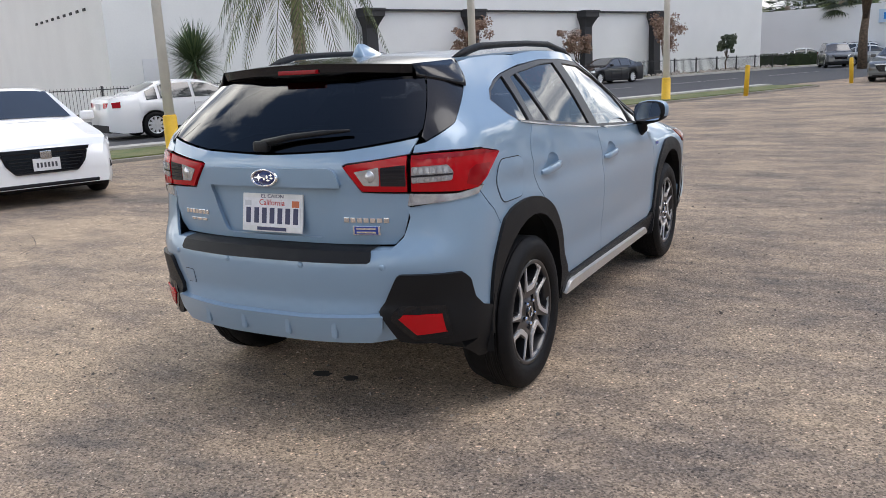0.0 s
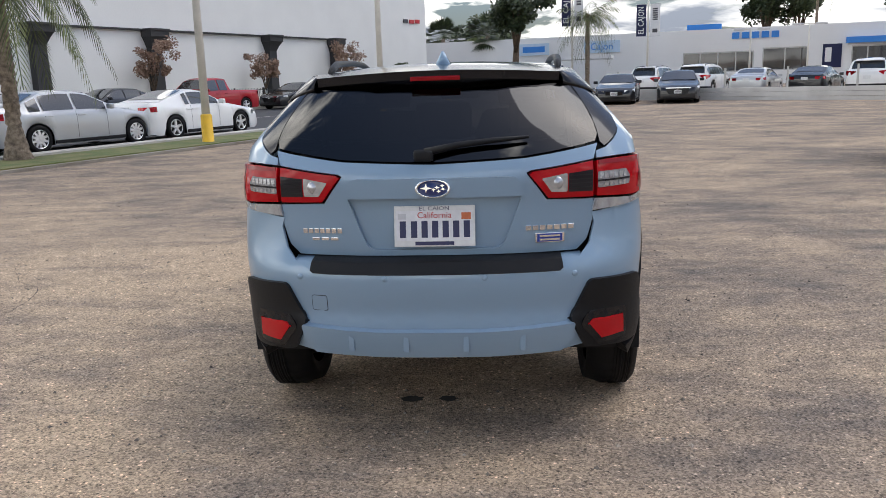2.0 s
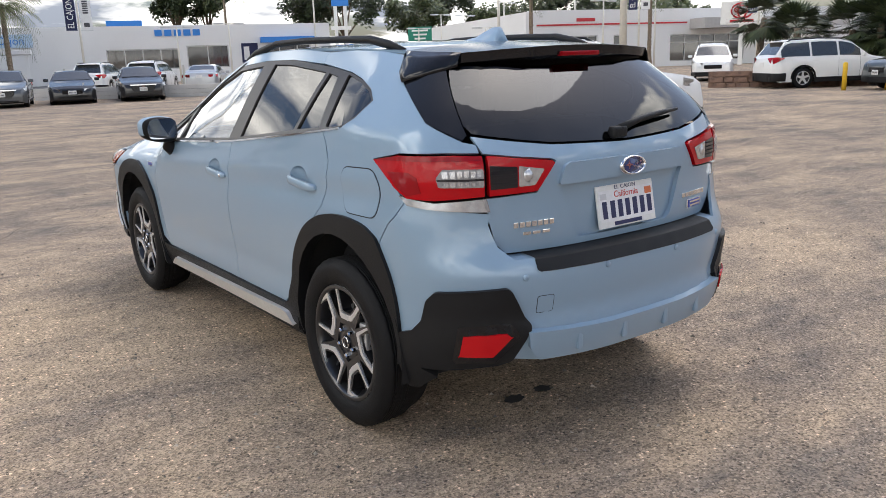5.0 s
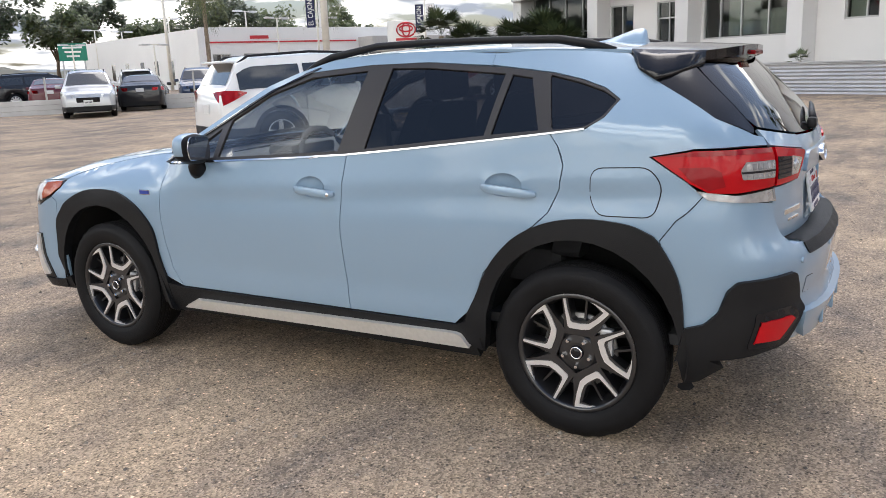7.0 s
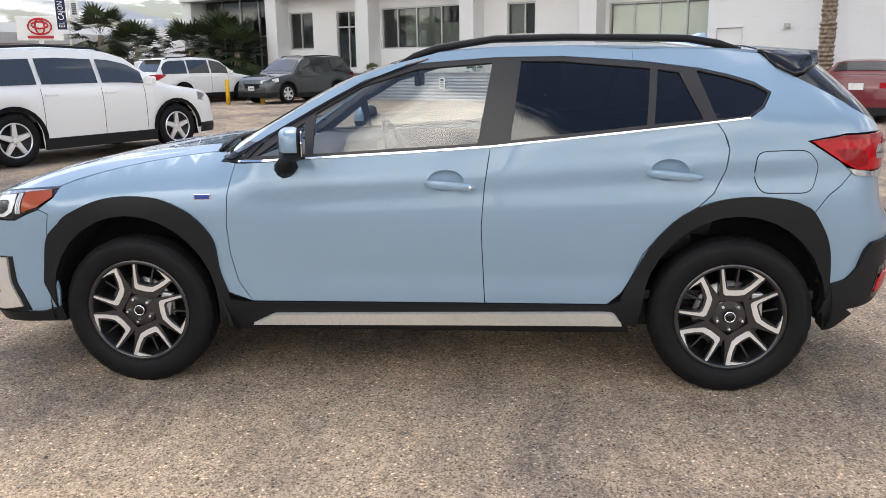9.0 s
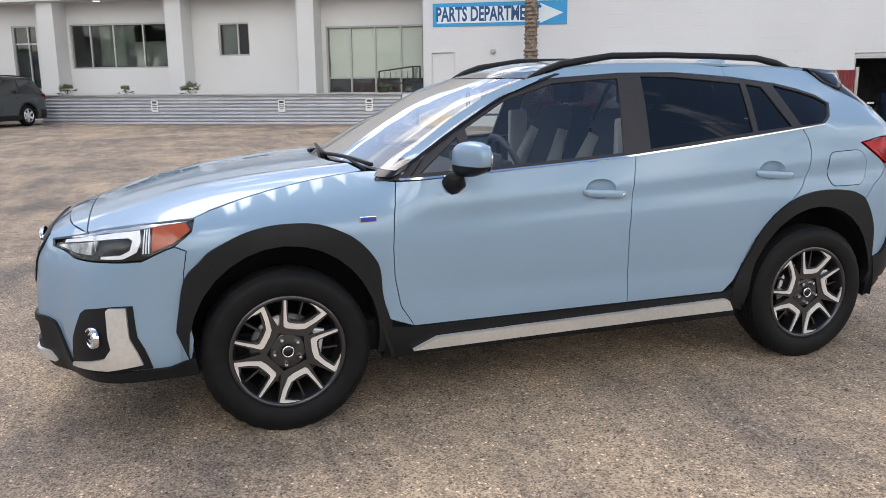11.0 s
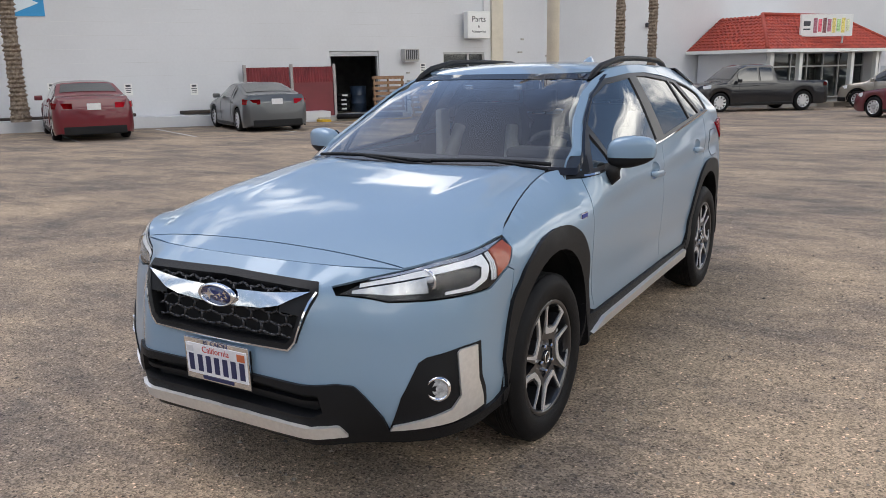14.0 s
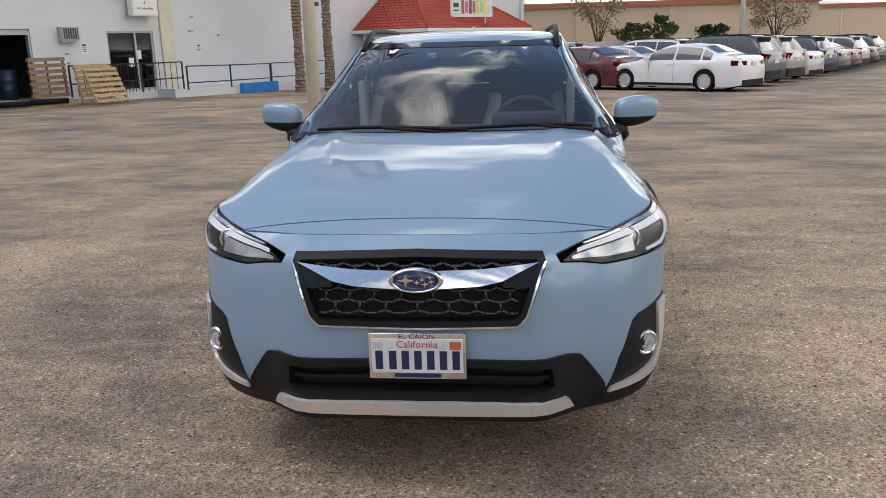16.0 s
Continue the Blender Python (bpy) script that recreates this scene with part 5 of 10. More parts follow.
def banner_pole(x, y, zc, h, words, lot=True):
    t = thing("banner_pole", "lamp pole with navy and white vertical banners", "banner", Matrix.Translation((x, y, gz(x, y))) @ pose(0, 0, 0, 0, 0, -math.degrees(math.atan2(x, y))), "banner poles")
    bm = bmesh.new()
    tube(bm, [(0, 0, 0), (0, 0, zc + h * 0.5 + 2.4)], [0.075, 0.05], 10)
    part("pole", bm, POLE_W, t, smooth=True)
    for sx, m in ((-1, NAVY), (1, BANNER_W)):
        b = part("banner", boxes(((sx * 0.42, 0, zc), (0.60, 0.02, h))), m, t, "navy banner" if sx < 0 else "white banner")
        if sx < 0 and words:
            word("lettering", words, 0.5, pose(sx * 0.42, -0.014, zc, 90, 0, 0) @ pose(0, 0, 0, 0, 0, 90), SIGN_W, b, 0.002, h / 2.6)
        else:
            for k in range(6):
                part("letter_bar", boxes(((sx * 0.42, -0.014, zc + h * (0.02 + 0.065 * k)), (0.30, 0.006, h * 0.045))), STICK_D, b)
            part("oval_mark", boxes(((sx * 0.42, -0.014, zc - h * 0.33), (0.3, 0.006, h * 0.12), 0, 0.002)), STICK_D, b)
        for z in (zc + h / 2, zc - h / 2):
            part("arm", boxes(((sx * 0.38, 0, z), (0.72, 0.03, 0.03))), STEEL, t)


tp = pole((2.6, -6.8, gz(2.6, -6.8)), 7.3, 0.10, False, CREAM, "tan steel lamp pole with four lamp arms and two banners")
for an in (35, 145, 215, 325):
    m = Matrix.Translation((0, 0, 7.05)) @ pose(0, 0, 0, 0, 0, an)
    bm = bmesh.new()
    tube(bm, [m @ Vector((0, 0, 0)), m @ Vector((0.55, 0, 0.05))], 0.035, 8)
    arm = part("lamp_arm", bm, CREAM, tp, smooth=True)
    bm = boxes(((0.85, 0, 0.05), (0.62, 0.26, 0.09), 0, 0.02))
    bmesh.ops.transform(bm, matrix=m, verts=bm.verts)
    part("lamp_head", bm, mat("lamp_head", (0.62, 0.62, 0.62), rough=0.5), arm)
for sx, m in ((-1, NAVY), (1, BANNER_W)):
    b = part("banner", boxes(((sx * 0.48, 0, 5.65), (0.66, 0.02, 1.55))), m, tp, "navy banner" if sx < 0 else "white banner")
    for k in range(6):
        part("letter_bar", boxes(((sx * 0.48, 0.014, 5.2 + 0.17 * k), (0.28, 0.006, 0.11))), SIGN_W if sx < 0 else STICK_D, b)
    for z in (4.86, 6.44):
        part("banner_arm", boxes(((sx * 0.42, 0, z), (0.80, 0.03, 0.03))), STEEL, tp)
banner_pole(5.1, 51.3, 5.9, 2.7, "EL CAJON")
banner_pole(9.5, 47.7, 4.55, 1.95, "EL CAJON")
banner_pole(42.5, 33.8, 5.2, 2.0, "EL CAJON")
banner_pole(50.0, 29.5, 4.8, 2.0, "EL CAJON")


def lot_light(x, y, h, heads=2):
    t = thing("lot_light", "white double-headed lot light on a tall pole", "street lamp", Matrix.Translation((x, y, gz(x, y))), "lot lights")
    bm = bmesh.new()
    tube(bm, [(0, 0, 0), (0, 0, h)], [0.09, 0.06], 8)
    part("pole", bm, POLE_W, t, smooth=True)
    part("arm", boxes(((0, 0, h), (1.6, 0.06, 0.06))), POLE_W, t)
    for sx in ((-1, 1) if heads == 2 else (1,)):
        part("lamp_head", boxes(((sx * 0.95, 0, h), (0.85, 0.4, 0.14), 0, 0.02)), mat("lamp_head", (0.62, 0.62, 0.62), rough=0.5), t)


for b, d, h in ((-3.6, 92, 5.4), (-2.7, 92, 5.6), (1.2, 84, 4.6), (17.2, 70, 4.4), (20.6, 74, 4.8), (26.3, 74, 8.6), (35.3, 96, 6.2), (37.0, 100, 6.2), (39.5, 84, 6.6), (41.2, 90, 4.8), (33.6, 86, 4.4), (38.0, 72, 3.8), (44.2, 76, 6.6), (46.0, 70, 5.6), (49.5, 74, 5.8)):
    lot_light(-0.7 + d * math.sin(radians(b)), -5 + d * math.cos(radians(b)), h)

gs = thing("highway_sign", "green highway sign on a steel gantry", "sign", Matrix.Translation((49.6, 70.3, 0.2)) @ pose(0, 0, 0, 0, 0, -36))
part("panel", boxes(((0, 0, 3.95), (2.6, 0.1, 1.7), 0, 0.01)), mat("highway_green", (0.01, 0.22, 0.14), rough=0.5), gs)
for k in range(3):
    part("text_bar", boxes(((0, -0.06, 4.4 - 0.42 * k), (1.8 - 0.3 * k, 0.02, 0.18))), SIGN_W, gs)
for x in (-1.0, 1.0):
    part("post", boxes(((x, 0.1, 1.6), (0.15, 0.15, 3.2))), STEEL, gs)


def hedge(p, q, h, w, label, seed):
    bm = bmesh.new()
    rnd = random.Random(seed)
    L = math.dist(p, q)
    for k in range(int(L * 260)):
        x, y, z = rnd.uniform(0, L), rnd.uniform(-w / 2, w / 2), rnd.uniform(0, h)
        s = rnd.uniform(0.05, 0.12)
        a = Vector((rnd.uniform(-1, 1), rnd.uniform(-1, 1), rnd.uniform(-1, 1))).normalized()
        b = a.orthogonal().normalized()
        c = Vector((x, y, z))
        bm.faces.new([bm.verts.new(c + v) for v in (a * s, b * s * 0.6, -a * s, -b * s * 0.6)])
    box(bm, (L / 2, 0, h * 0.45), (L, w * 0.8, h * 0.88))
    ob = tagged(part("hedge", bm, HEDGE_G), label, "hedge", "", "stuff")
    ob.matrix_basis = facing(p, q, gz(*p))


hedge((-14.5, 70), (4, 66), 1.1, 1.0, "dark clipped hedge along the far lot", 5)
fo = thing("tan_shop_building", "low orange-tan stucco shop beyond the palms", "building", facing((-12, 92), (-1, 90)))
part("wall", boxes(((5.5, 4, 1.7), (11, 8, 3.4))), mat("orange_tan_stucco", (0.55, 0.36, 0.22), rough=0.85, var=0.1, scale=0.3), fo)
part("door", boxes(((7.6, -0.03, 1.2), (0.9, 0.06, 2.4))), PILASTER, fo)
part("parapet", boxes(((5.5, 4, 3.45), (11.2, 8.2, 0.16))), TAN, fo)
for nm, p, q, H, lb in (("white_shed_building", (-0.5, 96), (9, 94), 3.6, "plain white shed with flat roof"), ("bus_shelter_building", (4.0, 62), (9.0, 61), 2.9, "flat-roofed white service canopy")):
    t = thing(nm, lb, "building", facing(p, q))
    L = math.dist(p, q)
    if "shed" in nm:
        part("wall", boxes(((L / 2, 4, H / 2), (L, 8, H))), OFFW, t)
        part("roof_edge", boxes(((L / 2, 4, H + 0.08), (L + 0.3, 8.3, 0.16))), G_WALL, t)
        part("roller_door", boxes(((L * 0.3, -0.03, 1.3), (2.4, 0.06, 2.6))), G_WALL, t)
    else:
        part("roof", boxes(((L / 2, 1.5, H), (L, 3, 0.3), 0, 0.02)), OFFW, t)
        for x in (0.3, L - 0.3):
            part("post", boxes(((x, 0.5, H / 2 - 0.07), (0.2, 0.2, H - 0.14))), OFFW, t)


def parking_lines():
    for k, (s, n0, n1) in enumerate(((0.35, 0.4, 4.6), (-2.0, 0.4, 4.8), (-4.75, 0.5, 4.9), (-7.5, 0.5, 5.0), (-10.2, 0.5, 5.0), (-12.9, 0.6, 5.0), (-16.6, 0.9, 4.9), (-19.6, 0.6, 4.9), (-26.0, 0.6, 4.8), (-28.7, 0.6, 4.8))):
        a, b = wpos(s, n0), wpos(s - 0.25, n1)
        d = (b - a).xy.normalized()
        sd = Vector((-d.y, d.x)) * 0.045
        bm = bmesh.new()
        n = 6
        rows = []
        for i in range(n + 1):
            p = a.lerp(b, i / n)
            rows.append([bm.verts.new((p.x + w * sd.x, p.y + w * sd.y, gz(p.x, p.y) + 0.006)) for w in (-1, 1)])
        for u, v in zip(rows, rows[1:]):
            bm.faces.new((u[0], u[1], v[1], v[0]))
        tagged(part("parking_line", bm, LINE), "worn white painted parking line", "road marking", "", "structure")
    # hatching beside the yellow step
    for k in range(5):
        a, b = wpos(0.2 - 0.0 * k, 0.9 + 0.75 * k), wpos(-1.9, 0.9 + 0.75 * k)
        bm = bmesh.new()
        d = (b - a).xy.normalized()
        sd = Vector((-d.y, d.x)) * 0.04
        bm.faces.new([bm.verts.new((p.x + w * sd.x, p.y + w * sd.y, gz(p.x, p.y) + 0.007)) for p, w in ((a, -1), (a, 1), (b, 1), (b, -1))])
        tagged(part("hatch_line", bm, LINE), "worn white hatched marking", "road marking", "", "structure")
    bm = bmesh.new()
    for s0 in range(-80, 120, 9):
        a, b = spos(s0, 9.6), spos(s0 + 6, 9.6)
        w = Vector((SM.x, SM.y, 0)) * 0.06
        bm.faces.new([bm.verts.new(p + Vector((0, 0, 0.014))) for p in (a - w, a + w, b + w, b - w)])
    tagged(part("lane_line", bm, LINE), "white dashed lane line", "road marking", "", "stuff")


parking_lines()


def cracks():
    """Dark wandering cracks in the asphalt near the car."""
    rnd = random.Random(14)
    TAR = mat("crack_dark", (0.035, 0.032, 0.030), rough=0.95, var=0.3, scale=20)
    for (x, y), (ex, ey), wd in (((2.4, -1.6), (6.4, 3.4), 0.010), ((-1.9, 3.2), (-0.3, 5.2), 0.012), ((-5.6, 0.8), (-2.0, -4.6), 0.010), ((1.4, 5.4), (4.8, 9.2), 0.010), ((-3.4, 4.6), (-6.6, 9.6), 0.009), ((5.5, -2.0), (13.0, 1.5), 0.014), ((-2.6, -2.0), (-3.4, 2.6), 0.007), ((3.0, 9.0), (-3.0, 15.0), 0.014), ((1.0, 3.4), (3.6, 4.8), 0.009)):
        n = int(math.dist((x, y), (ex, ey)) / 0.06)
        bm = bmesh.new()
        off = 0.0
        L, Rr = [], []
        dx, dy = ex - x, ey - y
        l = math.hypot(dx, dy)
        nx, ny = -dy / l, dx / l
        drift = 0.0
        for k in range(n + 1):
            drift = drift * 0.9 + rnd.gauss(0, 0.010)
            off += drift
            off *= 0.985
            u = k / n
            w = wd * (0.35 + 0.8 * rnd.random()) * math.sin(math.pi * min(0.97, max(0.03, u))) ** 0.4
            px, py = x + dx * u + nx * off, y + dy * u + ny * off
            L.append(bm.verts.new((px + nx * w / 2, py + ny * w / 2, gz(px, py) + 0.004)))
            Rr.append(bm.verts.new((px - nx * w / 2, py - ny * w / 2, gz(px, py) + 0.004)))
        for k in range(n):
            bm.faces.new((L[k], L[k + 1], Rr[k + 1], Rr[k]))
        tagged(part("asphalt_crack", bm, TAR), "thin dark crack in the dusty asphalt", "crack", "", "structure")
    # oil spots
    for x, y, r in ((-0.17, -1.60, 0.034), (0.0, -1.60, 0.028)):
        bm = bmesh.new()
        vs = [bm.verts.new((x + r * rnd.uniform(0.7, 1.35) * math.cos(k * math.tau / 14) * 1.5, y + r * rnd.uniform(0.7, 1.3) * math.sin(k * math.tau / 14), gz(x, y) + 0.004)) for k in range(14)]
        bm.faces.new(vs)
        tagged(part("oil_spot", bm, TAR), "dark oil spot on the asphalt", "stain", "", "structure")


cracks()


def clods():
    """Loose grit and small clods strewn about the lot."""
    rnd = random.Random(21)
    vs, fs = [], []
    for k in range(15000):
        a, d = rnd.uniform(0, math.tau), 1.2 + 8.0 * rnd.random() ** 0.8
        x, y = d * math.cos(a), d * 1.15 * math.sin(a)
        r = 0.004 + 0.010 * rnd.random() ** 3
        z = gz(x, y)
        b = len(vs)
        t = rnd.uniform(0, math.tau)
        vs += [(x + r * math.cos(t + j * 2.1) * rnd.uniform(0.7, 1.3), y + r * math.sin(t + j * 2.1) * rnd.uniform(0.7, 1.3), z) for j in range(3)] + [(x, y, z + r * rnd.uniform(0.6, 1.0))]
        fs += [(b, b + 1, b + 3), (b + 1, b + 2, b + 3), (b + 2, b, b + 3)]
    me = bpy.data.meshes.new("grit")
    me.from_pydata(vs, [], fs)
    me.materials.append(mat("grit_stone", (0.42, 0.36, 0.29), rough=0.9, color2=(0.07, 0.06, 0.055), scale=9.0, fine=60, grain=0.3))
    tagged(new("loose_grit", me), "loose grit strewn over the dusty asphalt", "gravel", "", "stuff")


clods()

# ---- the blue-grey crossover ----
# body form: half-width over the length, and how it changes with height
W_Y = [(-1.8, 0.828), (-1.45, 0.843), (-1.0, 0.848), (0.0, 0.848), (0.9, 0.852), (1.35, 0.858), (1.62, 0.856), (1.8, 0.850)]
W_Z = [(0.18, -0.09), (0.24, -0.06), (0.30, -0.036), (0.38, -0.020), (0.46, -0.014), (0.56, -0.010), (0.66, -0.003), (0.76, 0.002), (0.86, -0.001), (0.95, -0.012)]
BELT = [(-1.8, 1.16), (-1.36, 1.186), (-1.23, 1.169), (-0.29, 1.071), (0.40, 1.028), (0.83, 1.004), (1.0, 0.992)]
ROOF_Z = [(-1.85, 1.425), (-1.5, 1.452), (-1.2, 1.470), (-0.6, 1.487), (-0.1, 1.472), (0.15, 1.415), (0.4, 1.33), (0.9, 1.06)]
ROOF_X = [(-1.85, 0.50), (-1.5, 0.535), (-1.0, 0.562), (-0.3, 0.572), (0.15, 0.565), (0.5, 0.60), (0.9, 0.72)]
HOOD_Z = [(0.85, 1.062), (1.0, 1.056), (1.3, 1.028), (1.6, 0.990), (1.9, 0.930), (2.14, 0.862), (2.3, 0.80)]
SH_X = [(0.90, 0.650), (1.16, 0.680), (1.4, 0.724), (1.55, 0.757), (1.69, 0.785)]
def hood_drop(x):
    """How far the hood falls from its middle line towards the sides."""
    t = abs(x) / 0.785
    return 0.075 * min(1.1, t) ** 9 + 0.008 * t * t


SH_Z = [(y, lerp_table(HOOD_Z, y) - hood_drop(lerp_table(SH_X, y))) for y in (0.90, 1.0, 1.16, 1.28, 1.4, 1.55, 1.69)]
Y0R = [(0.2, -1.66), (0.7, -1.70), (1.1, -1.70), (1.2, -1.62), (1.3, -1.53), (1.4, -1.46), (1.5, -1.42)]
YR = [(0.20, -1.95), (0.30, -2.02), (0.36, -2.09), (0.375, -2.115), (0.50, -2.150), (0.535, -2.135), (0.60, -2.145), (0.69, -2.150), (0.72, -2.142),
      (0.75, -2.118), (0.80, -2.086), (0.87, -2.068), (0.95, -2.062), (1.02, -2.066), (1.08, -2.062), (1.12, -2.040), (1.2, -1.978), (1.3, -1.885), (1.4, -1.782), (1.5, -1.67)]
YRG = [(0.70, -2.050), (0.80, -2.060), (0.95, -2.060)]
YF = [(0.18, 2.16), (0.25, 2.235), (0.31, 2.265), (0.40, 2.275), (0.55, 2.275), (0.70, 2.265), (0.80, 2.225), (0.862, 2.165), (0.95, 2.08), (1.0, 2.02)]
Y0FG = [(0.95, 0.93), (1.0, 0.86), (1.1, 0.70), (1.228, 0.475), (1.347, 0.245), (1.419, 0.03), (1.47, -0.15)]


def half_width(y, z):
    w = lerp_table(W_Y, max(-1.8, min(1.8, y)))
    zb = lerp_table(BELT, y)
    low = w + lerp_table(W_Z, min(z, 0.95))
    fade = max(0.0, min(1.0, (1.0 - y) / 0.5)) * max(0.0, min(1.0, (y + 1.75) / 0.3))
    low += fade * (0.007 * math.exp(-(((z - 0.935 + 0.045 * y) / 0.030) ** 2)) - 0.006 * math.exp(-(((z - 0.86 + 0.045 * y) / 0.045) ** 2)) - 0.006 * math.exp(-(((z - 0.50) / 0.05) ** 2)))
    # cabin side above the belt
    zt, xt = lerp_table(ROOF_Z, y), lerp_table(ROOF_X, y)
    wb = w - 0.034
    if z > 0.90:
        k = min(1, (z - 0.90) / max(0.02, zb - 0.90))
        cab = low + (wb - low) * k * k
    else:
        cab = low
    if z > zb:
        t = min(1.15, (z - zb) / max(0.05, zt - zb))
        cab = wb - (wb - xt) * (0.86 * t + 0.14 * t**3)
    # fender top in front of the door
    fen = low
    if z > 0.80:
        t = min(1.15, (z - 0.80) / (lerp_table(SH_Z, y) - 0.80))
        fen = low - (low - lerp_table(SH_X, y)) * t**2.2
    k = max(0.0, min(1.0, (y - 0.72) / 0.28))
    k = k * k * (3 - 2 * k)
    return cab * (1 - k) + fen * k


def c_side(y, z):
    return (half_width(y, z), y, z)


QR = 1.02


def rear_p(z):
    return 2.5 if z < 1.1 else 2.5 + 0.5 * min(1, (z - 1.1) / 0.15)


def c_gate(q, z):
    """The tail gate, set in above the bumper."""
    x, y, z = c_rear(q, z)
    if z < 0.95:
        y += (lerp_table(YRG, z) - lerp_table(YR, z)) * max(0.0, min(1.0, (0.66 - abs(x)) / 0.06))
    return (x, y, z)


def c_rear(q, z):
    """q: metres round the tail from its middle; beyond QR the side begins."""
    s = 1 if q >= 0 else -1
    a = abs(q)
    y0 = lerp_table(Y0R, z)
    if a >= QR:
        y = y0 + (a - QR)
        return (s * half_width(y, z), y, z)
    th = a / QR * math.pi / 2
    p = rear_p(z)
    w = half_width(y0, z)
    return (s * w * math.sin(th) ** (2 / p), y0 + (lerp_table(YR, z) - y0) * math.cos(th) ** (2 / p), z)


def qx(x, z):
    p = rear_p(z)
    w = half_width(lerp_table(Y0R, z), z)
    k = min(1, abs(x) / w)
    return math.copysign(math.asin(k ** (p / 2)) / (math.pi / 2) * QR, x)


def qy(y, z):
    y0 = lerp_table(Y0R, z)
    if y >= y0:
        return QR + y - y0
    k = min(1, (y0 - y) / (y0 - lerp_table(YR, z)))
    return math.acos(k ** (rear_p(z) / 2)) / (math.pi / 2) * QR


QF, Y0F = 1.00, 1.80


def front_p(z):
    return 2.6 if z < 0.45 else max(2.05, 2.6 - (z - 0.45) * 1.8)


def nose_bulge(x, z):
    """The middle of the nose stands forward of the lamps."""
    ease = lambda k: (lambda t: t * t * (3 - 2 * t))(min(1.0, max(0.0, k)))
    return (0.034 + 0.034 * min(1.0, (x / 0.39) ** 2)) * (1 - ease((x - 0.37) / 0.19)) * (1 - ease((z - 0.785) / 0.068))


def c_front(q, z):
    """q: metres round the nose from its middle, seen from ahead: positive to the car's left."""
    s = -1 if q >= 0 else 1
    a = abs(q)
    if a >= QF:
        y = Y0F - (a - QF)
        return (s * half_width(y, z), y, z)
    th = a / QF * math.pi / 2
    p = front_p(z)
    w = half_width(Y0F, z)
    x = w * math.sin(th) ** (2 / p)
    return (s * x, Y0F + (lerp_table(YF, z) - Y0F) * math.cos(th) ** (2 / p) + nose_bulge(x, z), z)


def fx(x, z):
    """x as seen from ahead: positive to the car's left."""
    k = min(1, abs(x) / half_width(Y0F, z))
    return math.copysign(math.asin(k ** (front_p(z) / 2)) / (math.pi / 2) * QF, x)


def fy(y, z):
    if y <= Y0F:
        return QF + Y0F - y
    k = min(1, (y - Y0F) / (lerp_table(YF, z) - Y0F))
    return math.acos(k ** (front_p(z) / 2)) / (math.pi / 2) * QF


def c_screen(q, z):
    """Windscreen: q metres round from the middle, positive to the car's left as seen from ahead."""
    s = -1 if q >= 0 else 1
    a = min(1, abs(q) / 0.85)
    th = a * math.pi / 2
    y0 = lerp_table(Y0FG, z)
    w = half_width(y0, z)
    return (s * w * math.sin(th) ** 0.9, y0 + 0.20 * math.cos(th) ** 0.9, z)


LAMP_Z = [(0.0, 0.792), (0.15, 0.821), (0.3, 0.846), (0.5, 0.869), (0.7, 0.882), (0.85, 0.888), (1.0, 0.888)]


def lamp_top(t):
    """Upper edge of the headlamp: 0 at its inner tip, 1 at its outer tip."""
    q0, q1 = fx(0.44, 0.792), fy(1.675, 0.888)
    return (q0 + (q1 - q0) * t, lerp_table(LAMP_Z, t))


@functools.lru_cache(None)
def nose_fall():
    """Over x: where the hood's front rim lies, and how far the hood bends down to reach it."""
    rim, fall = [(-0.3, 2.15), (0.0, 2.16), (0.3, 2.15)], [(-0.3, 0.009), (-0.15, 0.002), (0.0, 0.0), (0.15, 0.002), (0.3, 0.009)]
    for t in (0.24, 0.35, 0.45, 0.55, 0.65, 0.75, 0.85):
        x, y, z = c_front(*lamp_top(t))
        rim.append((abs(x), y))
        fall.append((abs(x), lerp_table(HOOD_Z, y) - hood_drop(x) - z - 0.004))
    return rim, fall


def c_hood(x, y):
    a = abs(x)
    rim, fall = nose_fall()
    k = min(1.2, max(0.0, (y - 1.45) / (lerp_table(rim, a) - 1.45)))
    crease = 0.007 * math.exp(-(((a - 0.45 - 0.10 * (1.6 - y)) / 0.03) ** 2)) * min(1.0, max(0.0, (1.95 - y) / 0.5))
    return (x, y, lerp_table(HOOD_Z, y) - hood_drop(x) - lerp_table(fall, a) * k**2.5 + crease)


def c_roof(x, y):
    xr = lerp_table(ROOF_X, y)
    return (x, y, lerp_table(ROOF_Z, y) + 0.028 * (1 - (x / xr) ** 2))


def hood_edge(x):
    """Where the hood meets the nose: y and z."""
    lo, hi = 1.5, 2.2
    for _ in range(30):
        y = (lo + hi) / 2
        z = c_hood(x, y)[2]
        w = half_width(Y0F, z)
        yf = Y0F + (lerp_table(YF, z) - Y0F) * max(0.0, 1 - (abs(x) / w) ** front_p(z)) ** (1 / front_p(z))
        if y < yf:
            lo = y
        else:
            hi = y
    return y, c_hood(x, y)[2]


HANDLE_A, HANDLE_B = 0.078, 0.046
HANDLES = ((-0.005, -0.225, 0.915, -0.018), (-0.945, -1.175, 0.958, -0.022))


